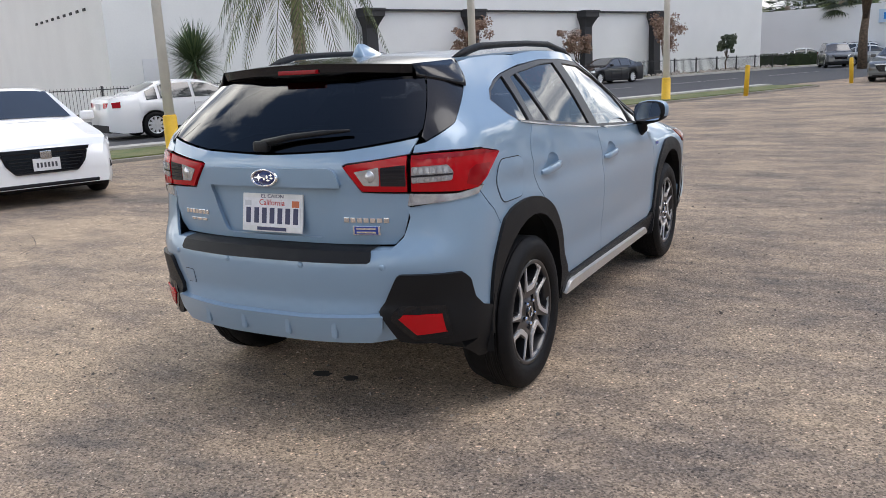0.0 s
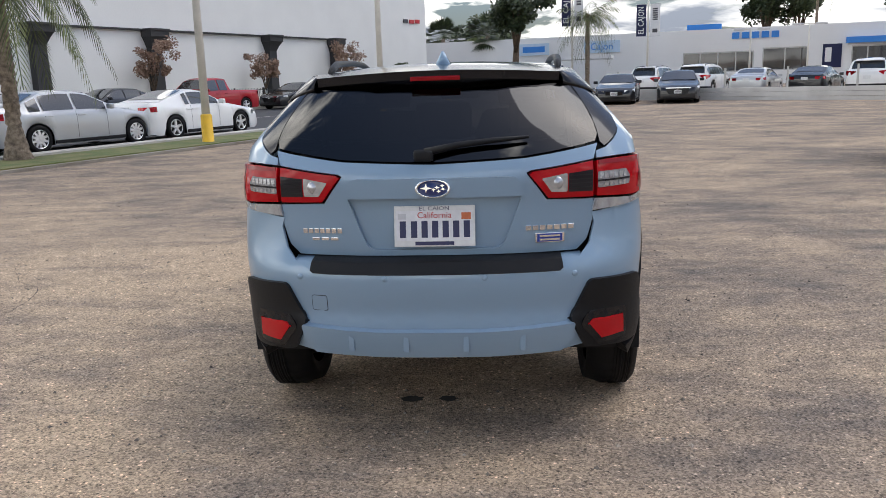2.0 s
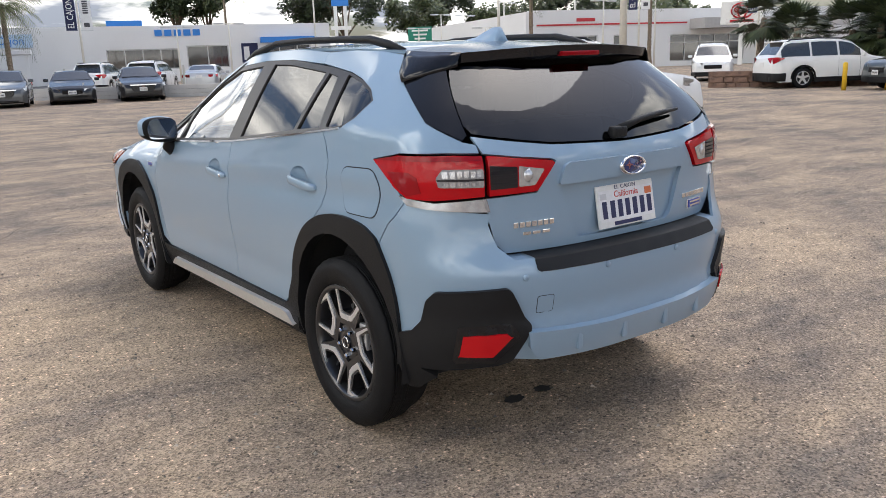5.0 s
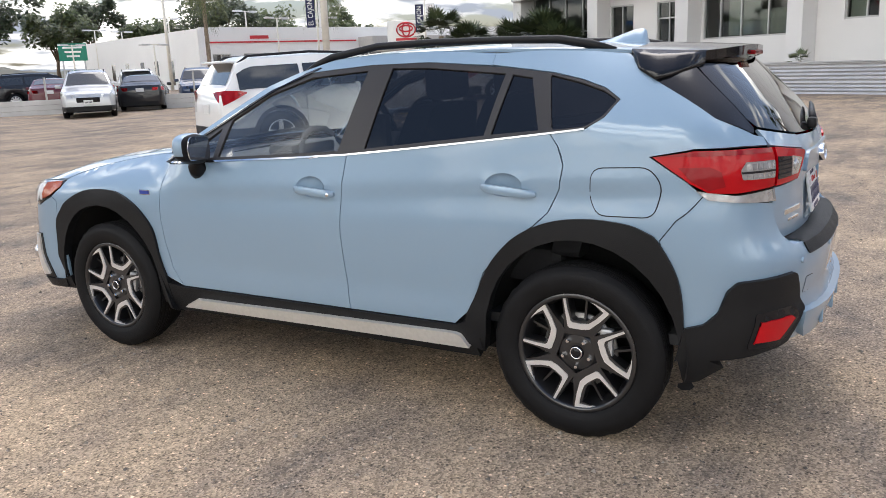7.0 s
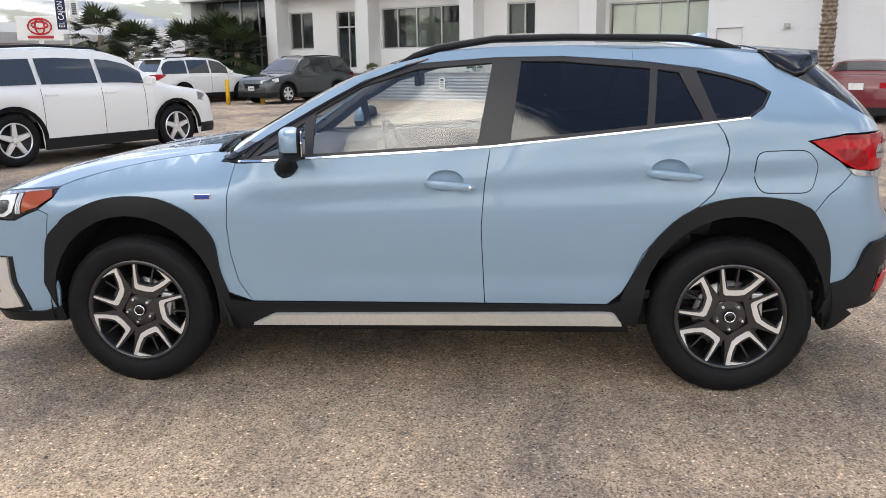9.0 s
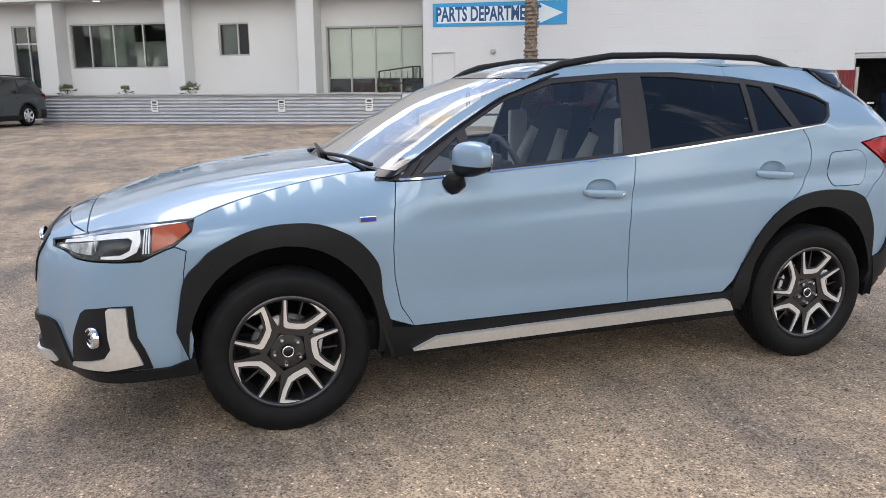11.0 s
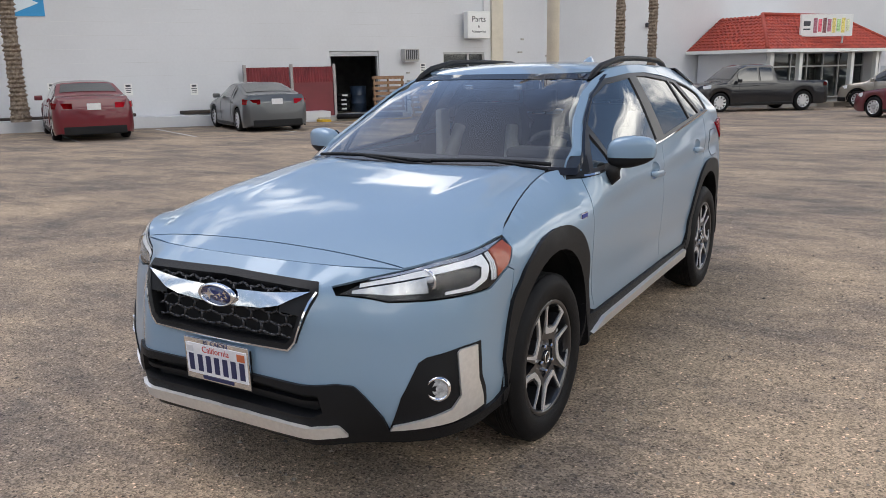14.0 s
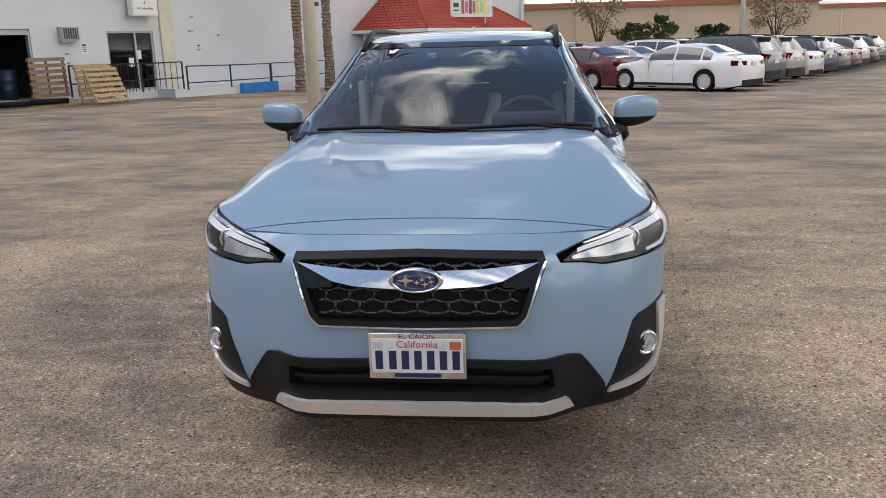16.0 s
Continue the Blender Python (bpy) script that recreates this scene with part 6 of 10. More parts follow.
def main_car():
    car = thing("crossover_car", "light blue-grey crossover with black cladding parked on the lot", "car", pose(0, 0, 0))
    G = -0.002

    def pan(name, poly, chart, material=BLUE, step=0.045, parent=None, mirror=False, label="", **kw):
        ob = part(name, sheet(poly, chart, step, mirror=mirror, **kw), material, parent or car, label)
        return smooth_by(ob, 40)

    def both(name, poly, chart, material=BLUE, step=0.045, label="", **kw):
        return [pan(name, poly, chart, material, step, None, mi, label, **kw) for mi in (False, True)]

    def arch(yc, zc, r, a0, a1, n=16, rz=1.0):
        return [(yc + r * math.cos(radians(a0 + (a1 - a0) * k / n)), zc + rz * r * math.sin(radians(a0 + (a1 - a0) * k / n))) for k in range(n + 1)]

    # shut lines, front to rear
    gapF = [(0.790, 0.375), (0.850, 0.47), (0.876, 0.60), (0.882, 0.73), (0.872, 0.87), (0.848, 0.997)]
    gapB = [(-0.262, 0.375), (-0.252, 0.60), (-0.248, 0.73), (-0.262, 0.90), (-0.287, 1.066)]
    gapR = [(-0.80, 0.375), (-0.860, 0.43), (-0.895, 0.49), (-0.945, 0.61), (-1.06, 0.745), (-1.165, 0.815), (-1.225, 0.87), (-1.268, 0.96), (-1.282, 1.05), (-1.258, 1.12), (-1.226, 1.163)]
    belt = lambda y: lerp_table(BELT, y)
    # doors
    fd = gapF + [(0.4, belt(0.4) - 0.004), (0.05, belt(0.05) - 0.004)] + gapB[::-1]
    cups = [[((y0 + y1) / 2 + 0.02 + HANDLE_A * math.cos(k * math.tau / 28), z + 0.010 + HANDLE_B * math.sin(k * math.tau / 28)) for k in range(28)] for y0, y1, z, _ in HANDLES]
    both("front_door", grow(fd, G), c_side, step=0.04, holes=[cups[0]])
    rd = gapB + [(-0.6, belt(-0.6) - 0.004), (-0.95, belt(-0.95) - 0.004)] + gapR[::-1]
    both("rear_door", grow(rd, G), c_side, step=0.04, holes=[cups[1]])
    # front fender: from the door to the nose corner, over the arch
    fa = arch(1.335, 0.345, 0.405, -8, 188, 20, 1.06)
    hz = lambda y: lerp_table(SH_Z, y)
    fen = [(0.848, 0.997), (0.925, 1.003), (0.895, 1.038), (1.0, hz(1.0)), (1.1, hz(1.1)), (1.2, hz(1.2)), (1.3, hz(1.3)), (1.4, hz(1.4)), (1.5, hz(1.5)), (1.60, hz(1.6)), (1.665, hz(1.665)), (1.680, 0.851), (1.748, 0.801), (1.705, 0.78), (1.72, 0.70), (1.73, 0.60)] + [p for p in fa if p[1] > 0.40] + gapF[:-1]
    fenq = [(fy(y, z), z) for y, z in fen]
    both("front_fender", grow(fenq, G), c_front, step=0.05)
    # rear quarter, from the door round to the tail lamp and bumper seam
    ra = arch(-1.335, 0.345, 0.405, -8, 188, 20, 1.06)
    seam = [(-1.71, 0.60), (-1.645, 0.79), (-1.70, 0.865), (-1.785, 0.952)]
    quart = [(-1.226, 1.163), (-1.36, 1.182), (-1.42, 1.221), (-1.462, 1.282), (-1.40, 1.322), (-1.30, 1.355), (-1.18, 1.382), (-0.99, 1.408), (-0.9, 1.42), (-0.9, 1.467), (-1.1, 1.470), (-1.3, 1.460), (-1.45, 1.443), (-1.468, 1.430), (-1.501, 1.385), (-1.584, 1.339), (-1.687, 1.283), (-1.798, 1.213)]
    ql = [(qy(y, z), z) for y, z in quart] + [(qx(0.690, 1.172), 1.172), (qx(0.66, 1.150), 1.150), (qx(0.622, 1.14), 1.14), (qx(0.622, 1.110), 1.110), (qx(0.72, 1.115), 1.115), (qy(-1.75, 1.112), 1.112), (qy(-1.60, 1.084), 1.084), (qy(-1.735, 0.998), 0.998)]
    ql += [(qy(y, z), z) for y, z in seam[::-1] + [p for p in ra[::-1] if p[1] > 0.43 and p[0] < -0.9] + gapR[2:-1]]
    both("rear_quarter", grow(ql, G), c_rear, step=0.045)
    # fuel flap on the left quarter
    fl = round_poly([(-1.395, 1.040), (-1.60, 1.046), (-1.648, 0.985), (-1.622, 0.872), (-1.42, 0.872), (-1.388, 0.93)], 0.04)
    pan("fuel_flap_rim", [(qy(y, z), z) for y, z in grow(fl, 0.004)], c_rear, DARK, 0.03, mirror=True, off=0.001, thick=0)
    pan("fuel_flap", [(qy(y, z), z) for y, z in fl], c_rear, BLUE, 0.03, mirror=True, off=0.003, thick=0.002)
    pan("fuel_flap_rim", [(qy(y, z), z) for y, z in grow(fl, 0.004)], c_rear, DARK, 0.03, off=0.001, thick=0)
    pan("fuel_flap", [(qy(y, z), z) for y, z in fl], c_rear, BLUE, 0.03, off=0.003, thick=0.002)
    # tail gate
    sym = lambda pts: pts + [(-q, z) for q, z in pts[::-1] if abs(q) > 1e-9]
    gate = [(0.0, 0.757), (0.30, 0.757), (0.545, 0.759), (0.585, 0.80), (0.608, 0.88), (0.612, 0.96), (0.43, 0.966), (0.355, 1.068), (0.37, 1.076), (0.612, 1.108), (0.632, 1.168), (0.35, 1.124), (0.0, 1.110)]
    gp = sym([(qx(x, z), z) for x, z in gate])
    # the brow over the plate is pressed out, the plate bay pressed in
    brow = round_poly([(-0.345, 0.985), (0.345, 0.985), (0.325, 1.045), (0.305, 1.058), (-0.305, 1.058), (-0.325, 1.045)], 0.012)
    bay = round_poly([(-0.335, 0.982), (-0.265, 0.80), (-0.24, 0.782), (0.24, 0.782), (0.265, 0.80), (0.335, 0.982)], 0.012)
    to_q = lambda pts: [(qx(x, z), z) for x, z in pts]
    pan("tail_gate", grow(gp, G), c_gate, BLUE, 0.035, holes=[to_q(bay)])
    pan("plate_bay", to_q(grow(bay, 0.002)), c_gate, BLUE, 0.04, off=-0.018, thick=-0.018)
    pan("gate_brow", to_q(brow), c_rear, BLUE, 0.04, off=0.014, thick=0.03)
    # rear bumper, with a pressed lower lip
    rb = [(0.0, 0.748), (qx(0.55, 0.75), 0.75), (qx(0.592, 0.795), 0.795), (qx(0.612, 0.87), 0.87), (qx(0.60, 0.908), 0.908), (qx(0.75, 0.931), 0.931)] + [(qy(y, z), z) for y, z in [(-1.785, 0.951), (-1.70, 0.865), (-1.645, 0.79), (-1.71, 0.60), (-1.71, 0.46)]] + [(qx(0.80, 0.46), 0.46), (qx(0.53, 0.385), 0.385), (qx(0.45, 0.368), 0.368), (0.0, 0.358)]
    pan("rear_bumper", grow(sym(rb), G), c_rear, BLUE, 0.04)
    # front bumper
    he = lambda x: (fx(x, hood_edge(x)[1]), hood_edge(x)[1] + 0.001)
    fb = [he(0.0), he(0.15), he(0.30), he(0.42), lamp_top(0.23), lamp_top(0.12), lamp_top(0.0), (fx(0.455, 0.765), 0.765), (fx(0.60, 0.736), 0.736), (fx(0.72, 0.738), 0.738), (fy(1.87, 0.748), 0.748), (fy(1.748, 0.799), 0.799), (fy(1.705, 0.78), 0.78), (fy(1.72, 0.70), 0.70), (fy(1.73, 0.60), 0.60), (fy(1.70, 0.42), 0.42), (fy(1.72, 0.29), 0.29), (fx(0.55, 0.27), 0.27), (0.0, 0.27)]
    grille = [(0.0, 0.578), (0.315, 0.586), (0.345, 0.612), (0.402, 0.770), (0.392, 0.799), (0.0, 0.808)]
    grq = sym([(fx(x, z), z) for x, z in grille])
    intake = sym([(0.0, 0.36), (fx(0.40, 0.36), 0.36), (fx(0.43, 0.375), 0.375), (fx(0.42, 0.44), 0.44), (0.0, 0.448)])
    pan("front_bumper", grow(sym(fb), G), c_front, BLUE, 0.04, holes=[grq, grow(intake, 0.004)])
    # hood and roof
    over_lamp = [c_front(*lamp_top(t)) for t in (0.24, 0.35, 0.45, 0.55, 0.65, 0.75, 0.85, 0.93, 1.0)]
    seam_y = over_lamp[0][1]
    rim_h = [(x, 2.080 + (seam_y - 2.080) * (x / abs(over_lamp[0][0])) ** 2) for x in (0.0, 0.12, 0.24, 0.36, 0.46)]
    hd = rim_h + [(abs(p[0]), p[1]) for p in over_lamp] + [(lerp_table(SH_X, y), y) for y in (1.6, 1.5, 1.4, 1.3, 1.2, 1.1, 1.0)] + [(0.655, 0.965), (0.55, 0.985), (0.3, 1.04), (0, 1.06)]
    hdp = hd + [(-x, y) for x, y in hd[::-1][1:-1]]
    pan("hood", grow(hdp, G), c_hood, BLUE, 0.04, thick=0.03)
    nt = [(x, y + 0.004) for x, y in rim_h] + [(abs(over_lamp[0][0]), seam_y + 0.004)] + [(x, hood_edge(x)[0] + 0.001) for x in (0.42, 0.30, 0.15, 0.0)]
    pan("nose_panel", nt + [(-x, y) for x, y in nt[::-1][1:-1]], c_hood, BLUE, 0.03, thick=0.02)
    # near-black bar added under the shut line to block light and darken the gap
    for sx in (1, -1):
        bm = bmesh.new()
        tube(bm, [(sx * lerp_table(SH_X, y), y, lerp_table(SH_Z, y) - 0.016) for y in (0.93, 1.0, 1.1, 1.2, 1.3, 1.4, 1.5, 1.6, 1.68)] + [(sx * abs(p[0]), p[1] - 0.012, p[2] - 0.014) for p in over_lamp[::-1][1:]] + [(sx * x, y + 0.002, c_hood(x, y)[2] - 0.016) for x, y in rim_h[::-1]], 0.012, 8)
        part("hood_gap_filler", bm, DARK, car, smooth=True)
    rf = [(lerp_table(ROOF_X, y), y) for y in (-1.45, -1.2, -0.9, -0.6, -0.3, -0.08)] + [(0.5, 0.03), (0.3, 0.12), (0.12, 0.155), (0, 0.16)]
    rfp = rf + [(-x, y) for x, y in rf[::-1][1:]]
    pan("roof", rfp, c_roof, BLUE, 0.07)

    # ---- windows ----
    dlo = [(0.845, 1.006), (0.514, 1.228), (0.288, 1.347), (0.039, 1.419), (-0.306, 1.441), (-0.6, 1.442), (-0.994, 1.406), (-1.18, 1.381), (-1.30, 1.355), (-1.40, 1.322), (-1.462, 1.282), (-1.42, 1.221), (-1.36, 1.184), (-1.23, 1.170), (-0.6, 1.102), (-0.286, 1.071), (0.1, 1.046), (0.4, 1.030)]
    panes = [("quarter_light", [(0.745, 1.030), (0.545, 1.170), (0.522, 1.039)], CLEARG), ("front_side_window", [(0.492, 1.040), (0.498, 1.208), (0.288, 1.324), (0.039, 1.396), (-0.292, 1.418), (-0.232, 1.082)], CLEARG),
             ("rear_side_window", [(-0.372, 1.094), (-0.418, 1.424), (-0.6, 1.420), (-0.972, 1.386), (-0.944, 1.154)], PRIV), ("rear_quarter_light", [(-0.974, 1.158), (-1.004, 1.382), (-1.092, 1.368), (-1.174, 1.176)], PRIV),
             ("fixed_quarter_window", round_poly([(-1.228, 1.178), (-1.164, 1.377), (-1.30, 1.345), (-1.395, 1.315), (-1.454, 1.281), (-1.414, 1.226), (-1.358, 1.190)], 0.014), PRIV)]
    both("window_frame", dlo, c_side, SATIN_BLK, 0.06, "satin black window frame", holes=[p for _, p, _ in panes], off=-0.002)
    for n, p, m in panes:
        for ob in both(n, grow(p, 0.006), c_side, m, 0.08, off=-0.009, thick=0):
            ob.visible_shadow = False
    both("mirror_sail", [(0.925, 0.998), (0.80, 1.085), (0.72, 1.085), (0.80, 1.002)], c_side, BLACK_PL, 0.05, off=0.003)
    b0 = [(0.83, 1.000), (0.4, 1.023), (0.05, 1.042), (-0.286, 1.064), (-0.6, 1.094), (-0.95, 1.131), (-1.23, 1.162), (-1.36, 1.178)]
    both("belt_strip", [(y, z + 0.0065) for y, z in b0[::-1]] + b0, c_side, CHROME, 0.05, "thin chrome strip", off=0.006, thick=0.01)
    cant = [(0.845, 1.006), (0.514, 1.228), (0.288, 1.347), (0.039, 1.419), (-0.306, 1.441), (-0.6, 1.442), (-0.9, 1.420), (-0.9, 1.466), (-0.6, 1.486), (-0.3, 1.482), (-0.05, 1.464), (0.16, 1.414), (0.33, 1.360), (0.56, 1.240), (0.78, 1.105), (0.925, 1.0)]
    both("roof_pillar", cant, c_side, BLUE, 0.05)
    ws = [(0.0, 1.022), (0.45, 1.020), (0.80, 1.012), (0.835, 1.03), (0.84, 1.40), (0.80, 1.437), (0.4, 1.446), (0.0, 1.448)]
    wsp = sym(ws)
    wing = sym([(0.0, 1.05), (0.45, 1.048), (0.76, 1.04), (0.785, 1.06), (0.79, 1.39), (0.76, 1.412), (0.4, 1.420), (0.0, 1.421)])
    pan("windscreen_border", wsp, c_screen, GLOSS_BLK, 0.06, holes=[wing], off=0.002, thick=0.004)
    pan("windscreen", wing, c_screen, CLEARG, 0.08, thick=0).visible_shadow = False
    pan("cowl", [(-0.645, 0.985), (-0.3, 1.04), (0.3, 1.04), (0.645, 0.985), (0.645, 0.84), (-0.645, 0.84)], lambda x, y: (x, y, lerp_table(HOOD_Z, y) - 0.045 - 0.04 * (x / 0.745) ** 2), BLACK_PL, 0.06)
    rg = [(0.0, 1.116), (0.35, 1.130), (0.622, 1.174), (0.632, 1.20), (0.58, 1.33), (0.53, 1.40), (0.0, 1.43)]
    pan("rear_window", sym(to_q(rg)), c_rear, TINT, 0.06, off=0.0, thick=0.004)
    gar = [(qy(-1.47, 1.43), 1.43), (qy(-1.503, 1.383), 1.383), (qy(-1.586, 1.337), 1.337), (qy(-1.689, 1.281), 1.281), (qy(-1.80, 1.211), 1.211), (qx(0.688, 1.173), 1.173), (qx(0.658, 1.152), 1.152), (qx(0.638, 1.170), 1.170), (qx(0.634, 1.20), 1.20), (qx(0.582, 1.33), 1.33), (qx(0.53, 1.41), 1.41), (qx(0.53, 1.44), 1.44)]
    both("pillar_garnish", grow(gar, -0.002), c_rear, GLOSS_BLK, 0.04, "gloss black pillar garnish")

    # ---- spoiler ----
    sp = [(0.0, -1.455), (0.30, -1.455), (0.548, -1.452), (0.565, -1.50), (0.535, -1.62), (0.50, -1.715), (0.42, -1.755), (0.25, -1.80), (0.0, -1.815)]
    spp = sp + [(-x, y) for x, y in sp[::-1][1:-1]]
    spo = pan("spoiler", spp, lambda x, y: (x, y, c_roof(x, y)[2] + 0.004), GLOSS_BLK, 0.05, label="gloss black roof spoiler", thick=0.035)
    under = bmesh.new()
    rows = []
    for k in range(17):
        x = -0.52 + 1.04 * k / 16
        yt = lerp_table([(0, -1.80), (0.25, -1.785), (0.42, -1.74), (0.52, -1.69)], abs(x))
        zt = c_roof(x, yt)[2] - 0.03
        rows.append([under.verts.new((x, yt, zt)), under.verts.new((x, yt + 0.07, zt - 0.05 - 0.012 * math.cos(x * 9))), under.verts.new((x, -1.60, 1.37))])
    for u, v in zip(rows, rows[1:]):
        for j in range(2):
            under.faces.new((u[j], v[j], v[j + 1], u[j + 1]))
    for sx in (1, -1):
        bm = bmesh.new()
        rows = []
        for (xt, yt), (xb, yb, zb) in zip([(0.556, -1.456), (0.566, -1.50), (0.552, -1.56), (0.535, -1.62), (0.516, -1.675), (0.500, -1.716)], [(0.582, -1.472, 1.424), (0.630, -1.506, 1.381), (0.668, -1.575, 1.347), (0.640, -1.625, 1.360), (0.585, -1.672, 1.376), (0.515, -1.716, 1.392)]):
            top, low = Vector((xt, yt, c_roof(xt, yt)[2] + 0.006)), Vector((xb, yb, zb))
            row = []
            for k in range(5):
                p = top.lerp(low, k / 4)
                p.x += 0.007 * math.sin(math.pi * k / 4)
                row.append(bm.verts.new((sx * p.x, p.y, p.z)))
            rows.append(row)
        for u, v in zip(rows, rows[1:]):
            for j in range(4):
                bm.faces.new((u[j], v[j], v[j + 1], u[j + 1]))
        bmesh.ops.recalc_face_normals(bm, faces=bm.faces)
        bmesh.ops.solidify(bm, geom=bm.faces[:], thickness=0.006)
        part("spoiler_side", bm, GLOSS_BLK, spo, "gloss black side blade", True)
    part("spoiler_underside", under, GLOSS_BLK, spo, smooth=True)
    part("brake_light", boxes(((0, -1.808, 1.428), (0.20, 0.03, 0.018), 0, 0.004)), RED_DEEP, spo, "dark red brake light")

    # ---- backing behind the shut lines ----
    wall = [(-1.72, 0.62), (-1.72, 1.05), (-1.2, 1.12), (-0.29, 1.03), (0.9, 0.96), (1.3, 0.95), (1.72, 0.85), (1.72, 0.62)] + arch(1.335, 0.36, 0.44, 38, 178, 12) + [(0.86, 0.34), (-0.86, 0.34)] + arch(-1.335, 0.36, 0.44, 2, 142, 12)
    both("inner_side", wall, c_side, DARK, 0.12, off=-0.026, thick=0)
    pan("inner_tail", sym([(0.0, 0.40), (qx(0.7, 0.40), 0.40), (qy(-1.72, 0.45), 0.45), (qy(-1.72, 1.13), 1.13), (0.0, 1.13)]), c_rear, DARK, 0.12, off=-0.10, thick=0)
    pan("inner_nose", sym([(0.0, 0.28), (fx(0.7, 0.28), 0.28), (fy(1.72, 0.30), 0.30), (fy(1.72, 0.90), 0.90), (fx(0.6, 0.86), 0.86), (0.0, 0.84)]), c_front, DARK, 0.12, off=-0.05, thick=0)
    part("underbody", boxes(((0, 0.15, 0.31), (1.40, 3.1, 0.15), 0, 0.03), ((0, 0, 0.36), (1.56, 1.7, 0.12), 0, 0.03), ((0, -1.75, 0.40), (1.0, 0.5, 0.1), 0, 0.03)), DARK, car)
    for sx in (1, -1):
        for yc in (1.335, -1.335):
            bm = bmesh.new()
            ring = []
            for k in range(25):
                an = radians(-12 + 204 * k / 24)
                ring.append([bm.verts.new((x * sx, yc + r * math.cos(an), 0.36 + r * math.sin(an))) for r, x in ((0.05, 0.50), (0.41, 0.50), (0.418, 0.58), (0.418, 0.835))])
            for u, v in zip(ring, ring[1:]):
                for j in range(3):
                    bm.faces.new((u[j], v[j], v[j + 1], u[j + 1]))
            part("wheel_liner", bm, DARK, car, smooth=True)

    # ---- black cladding ----
    fo = [(1.765, 0.46), (1.753, 0.53), (1.722, 0.668), (1.66, 0.735), (1.612, 0.778), (1.50, 0.828), (1.392, 0.852), (1.28, 0.856), (1.185, 0.846), (1.10, 0.815), (1.036, 0.776), (0.975, 0.71), (0.943, 0.645), (0.93, 0.52), (0.895, 0.40), (0.885, 0.30)]
    fi = [p for p in arch(1.335, 0.36, 0.388, 0, 180, 16, 1.07)]
    fi = [(0.955, 0.27)] + fi[::-1] + [(1.72, 0.33)]
    fc = flowing(fo) + fi
    both("front_arch_cladding", round_poly([(fy(y, z), z) for y, z in fc], 0.006), c_front, BLACK_PL, 0.04, "matt black wheel arch cladding", off=0.014, thick=0.05)
    ro = [(-0.85, 0.30), (-0.855, 0.40), (-0.90, 0.50), (-0.968, 0.635), (-1.03, 0.715), (-1.102, 0.778), (-1.20, 0.826), (-1.306, 0.850), (-1.42, 0.855), (-1.536, 0.842), (-1.60, 0.818), (-1.64, 0.79), (-1.70, 0.69), (-1.725, 0.60), (-1.735, 0.475)]
    ri = [(-1.70, 0.34)] + arch(-1.335, 0.36, 0.388, 180, 0, 16, 1.07) + [(-0.93, 0.27)]
    both("rear_arch_cladding", [(qy(y, z), z) for y, z in flowing(ro) + ri], c_rear, BLACK_PL, 0.04, "matt black wheel arch cladding", off=0.014, thick=0.05)
    both("sill_cladding", [(0.93, 0.24), (0.90, 0.385), (0.78, 0.373), (-0.80, 0.373), (-0.87, 0.40), (-0.90, 0.24)], c_side, BLACK_PL, 0.05, "matt black sill cladding", off=0.012, thick=0.05)
    both("sill_strip", round_poly([(0.80, 0.272), (0.69, 0.322), (-0.80, 0.345), (-0.83, 0.338), (-0.868, 0.286), (-0.5, 0.285), (0.3, 0.277)], 0.006), c_side, SATIN, 0.05, "brushed silver sill strip", off=0.030, thick=0.03)
    rc = [(qx(0.510, 0.512), 0.512), (qx(0.580, 0.650), 0.650), (qx(0.595, 0.660), 0.660), (qx(0.775, 0.652), 0.652), (qy(-1.90, 0.648), 0.648), (qy(-1.872, 0.62), 0.62), (qy(-1.845, 0.54), 0.54), (qy(-1.80, 0.495), 0.495), (qy(-1.735, 0.475), 0.475), (qy(-1.712, 0.36), 0.36), (qy(-1.728, 0.262), 0.262), (qy(-1.775, 0.268), 0.268), (qy(-1.86, 0.330), 0.330), (qx(0.79, 0.362), 0.362), (qx(0.61, 0.380), 0.380), (qx(0.565, 0.392), 0.392)]
    both("bumper_corner", round_poly(rc, 0.012), c_rear, BLACK_PL, 0.04, "matt black bumper corner", off=0.016, thick=0.05)
    rl = round_poly([(qx(0.562, 0.488), 0.488), (qx(0.59, 0.515), 0.515), (qx(0.722, 0.512), 0.512), (qx(0.728, 0.410), 0.410), (qx(0.625, 0.405), 0.405)], 0.01)
    both("reflector_bezel", grow(rl, 0.014), c_rear, GLOSS_BLK, 0.04, off=0.018, thick=0.01)
    both("rear_reflector", grow(rl, -0.014), c_rear, REFLECT, 0.04, "red rear reflector", off=0.022, thick=0.01)
    def ledge_strip(name, x0, x1, m, lift, label=""):
        bm = bmesh.new()
        n = 24
        rows = []
        for k in range(n + 1):
            x = x0 + (x1 - x0) * k / n
            o, i = Vector(c_rear(qx(x, 0.742), 0.742)), Vector(c_gate(qx(x, 0.752), 0.752))
            o.z = 0.7455 + lift
            rows.append([bm.verts.new((o.x, o.y - lift, o.z - 0.006)), bm.verts.new((o.x, o.y + 0.006, o.z)), bm.verts.new((x, i.y + 0.01, 0.752 + lift))])
        for u, v in zip(rows, rows[1:]):
            for j in range(2):
                bm.faces.new((u[j], v[j], v[j + 1], u[j + 1]))
        bmesh.ops.recalc_face_normals(bm, faces=bm.faces)
        return part(name, bm, m, car, label, True)

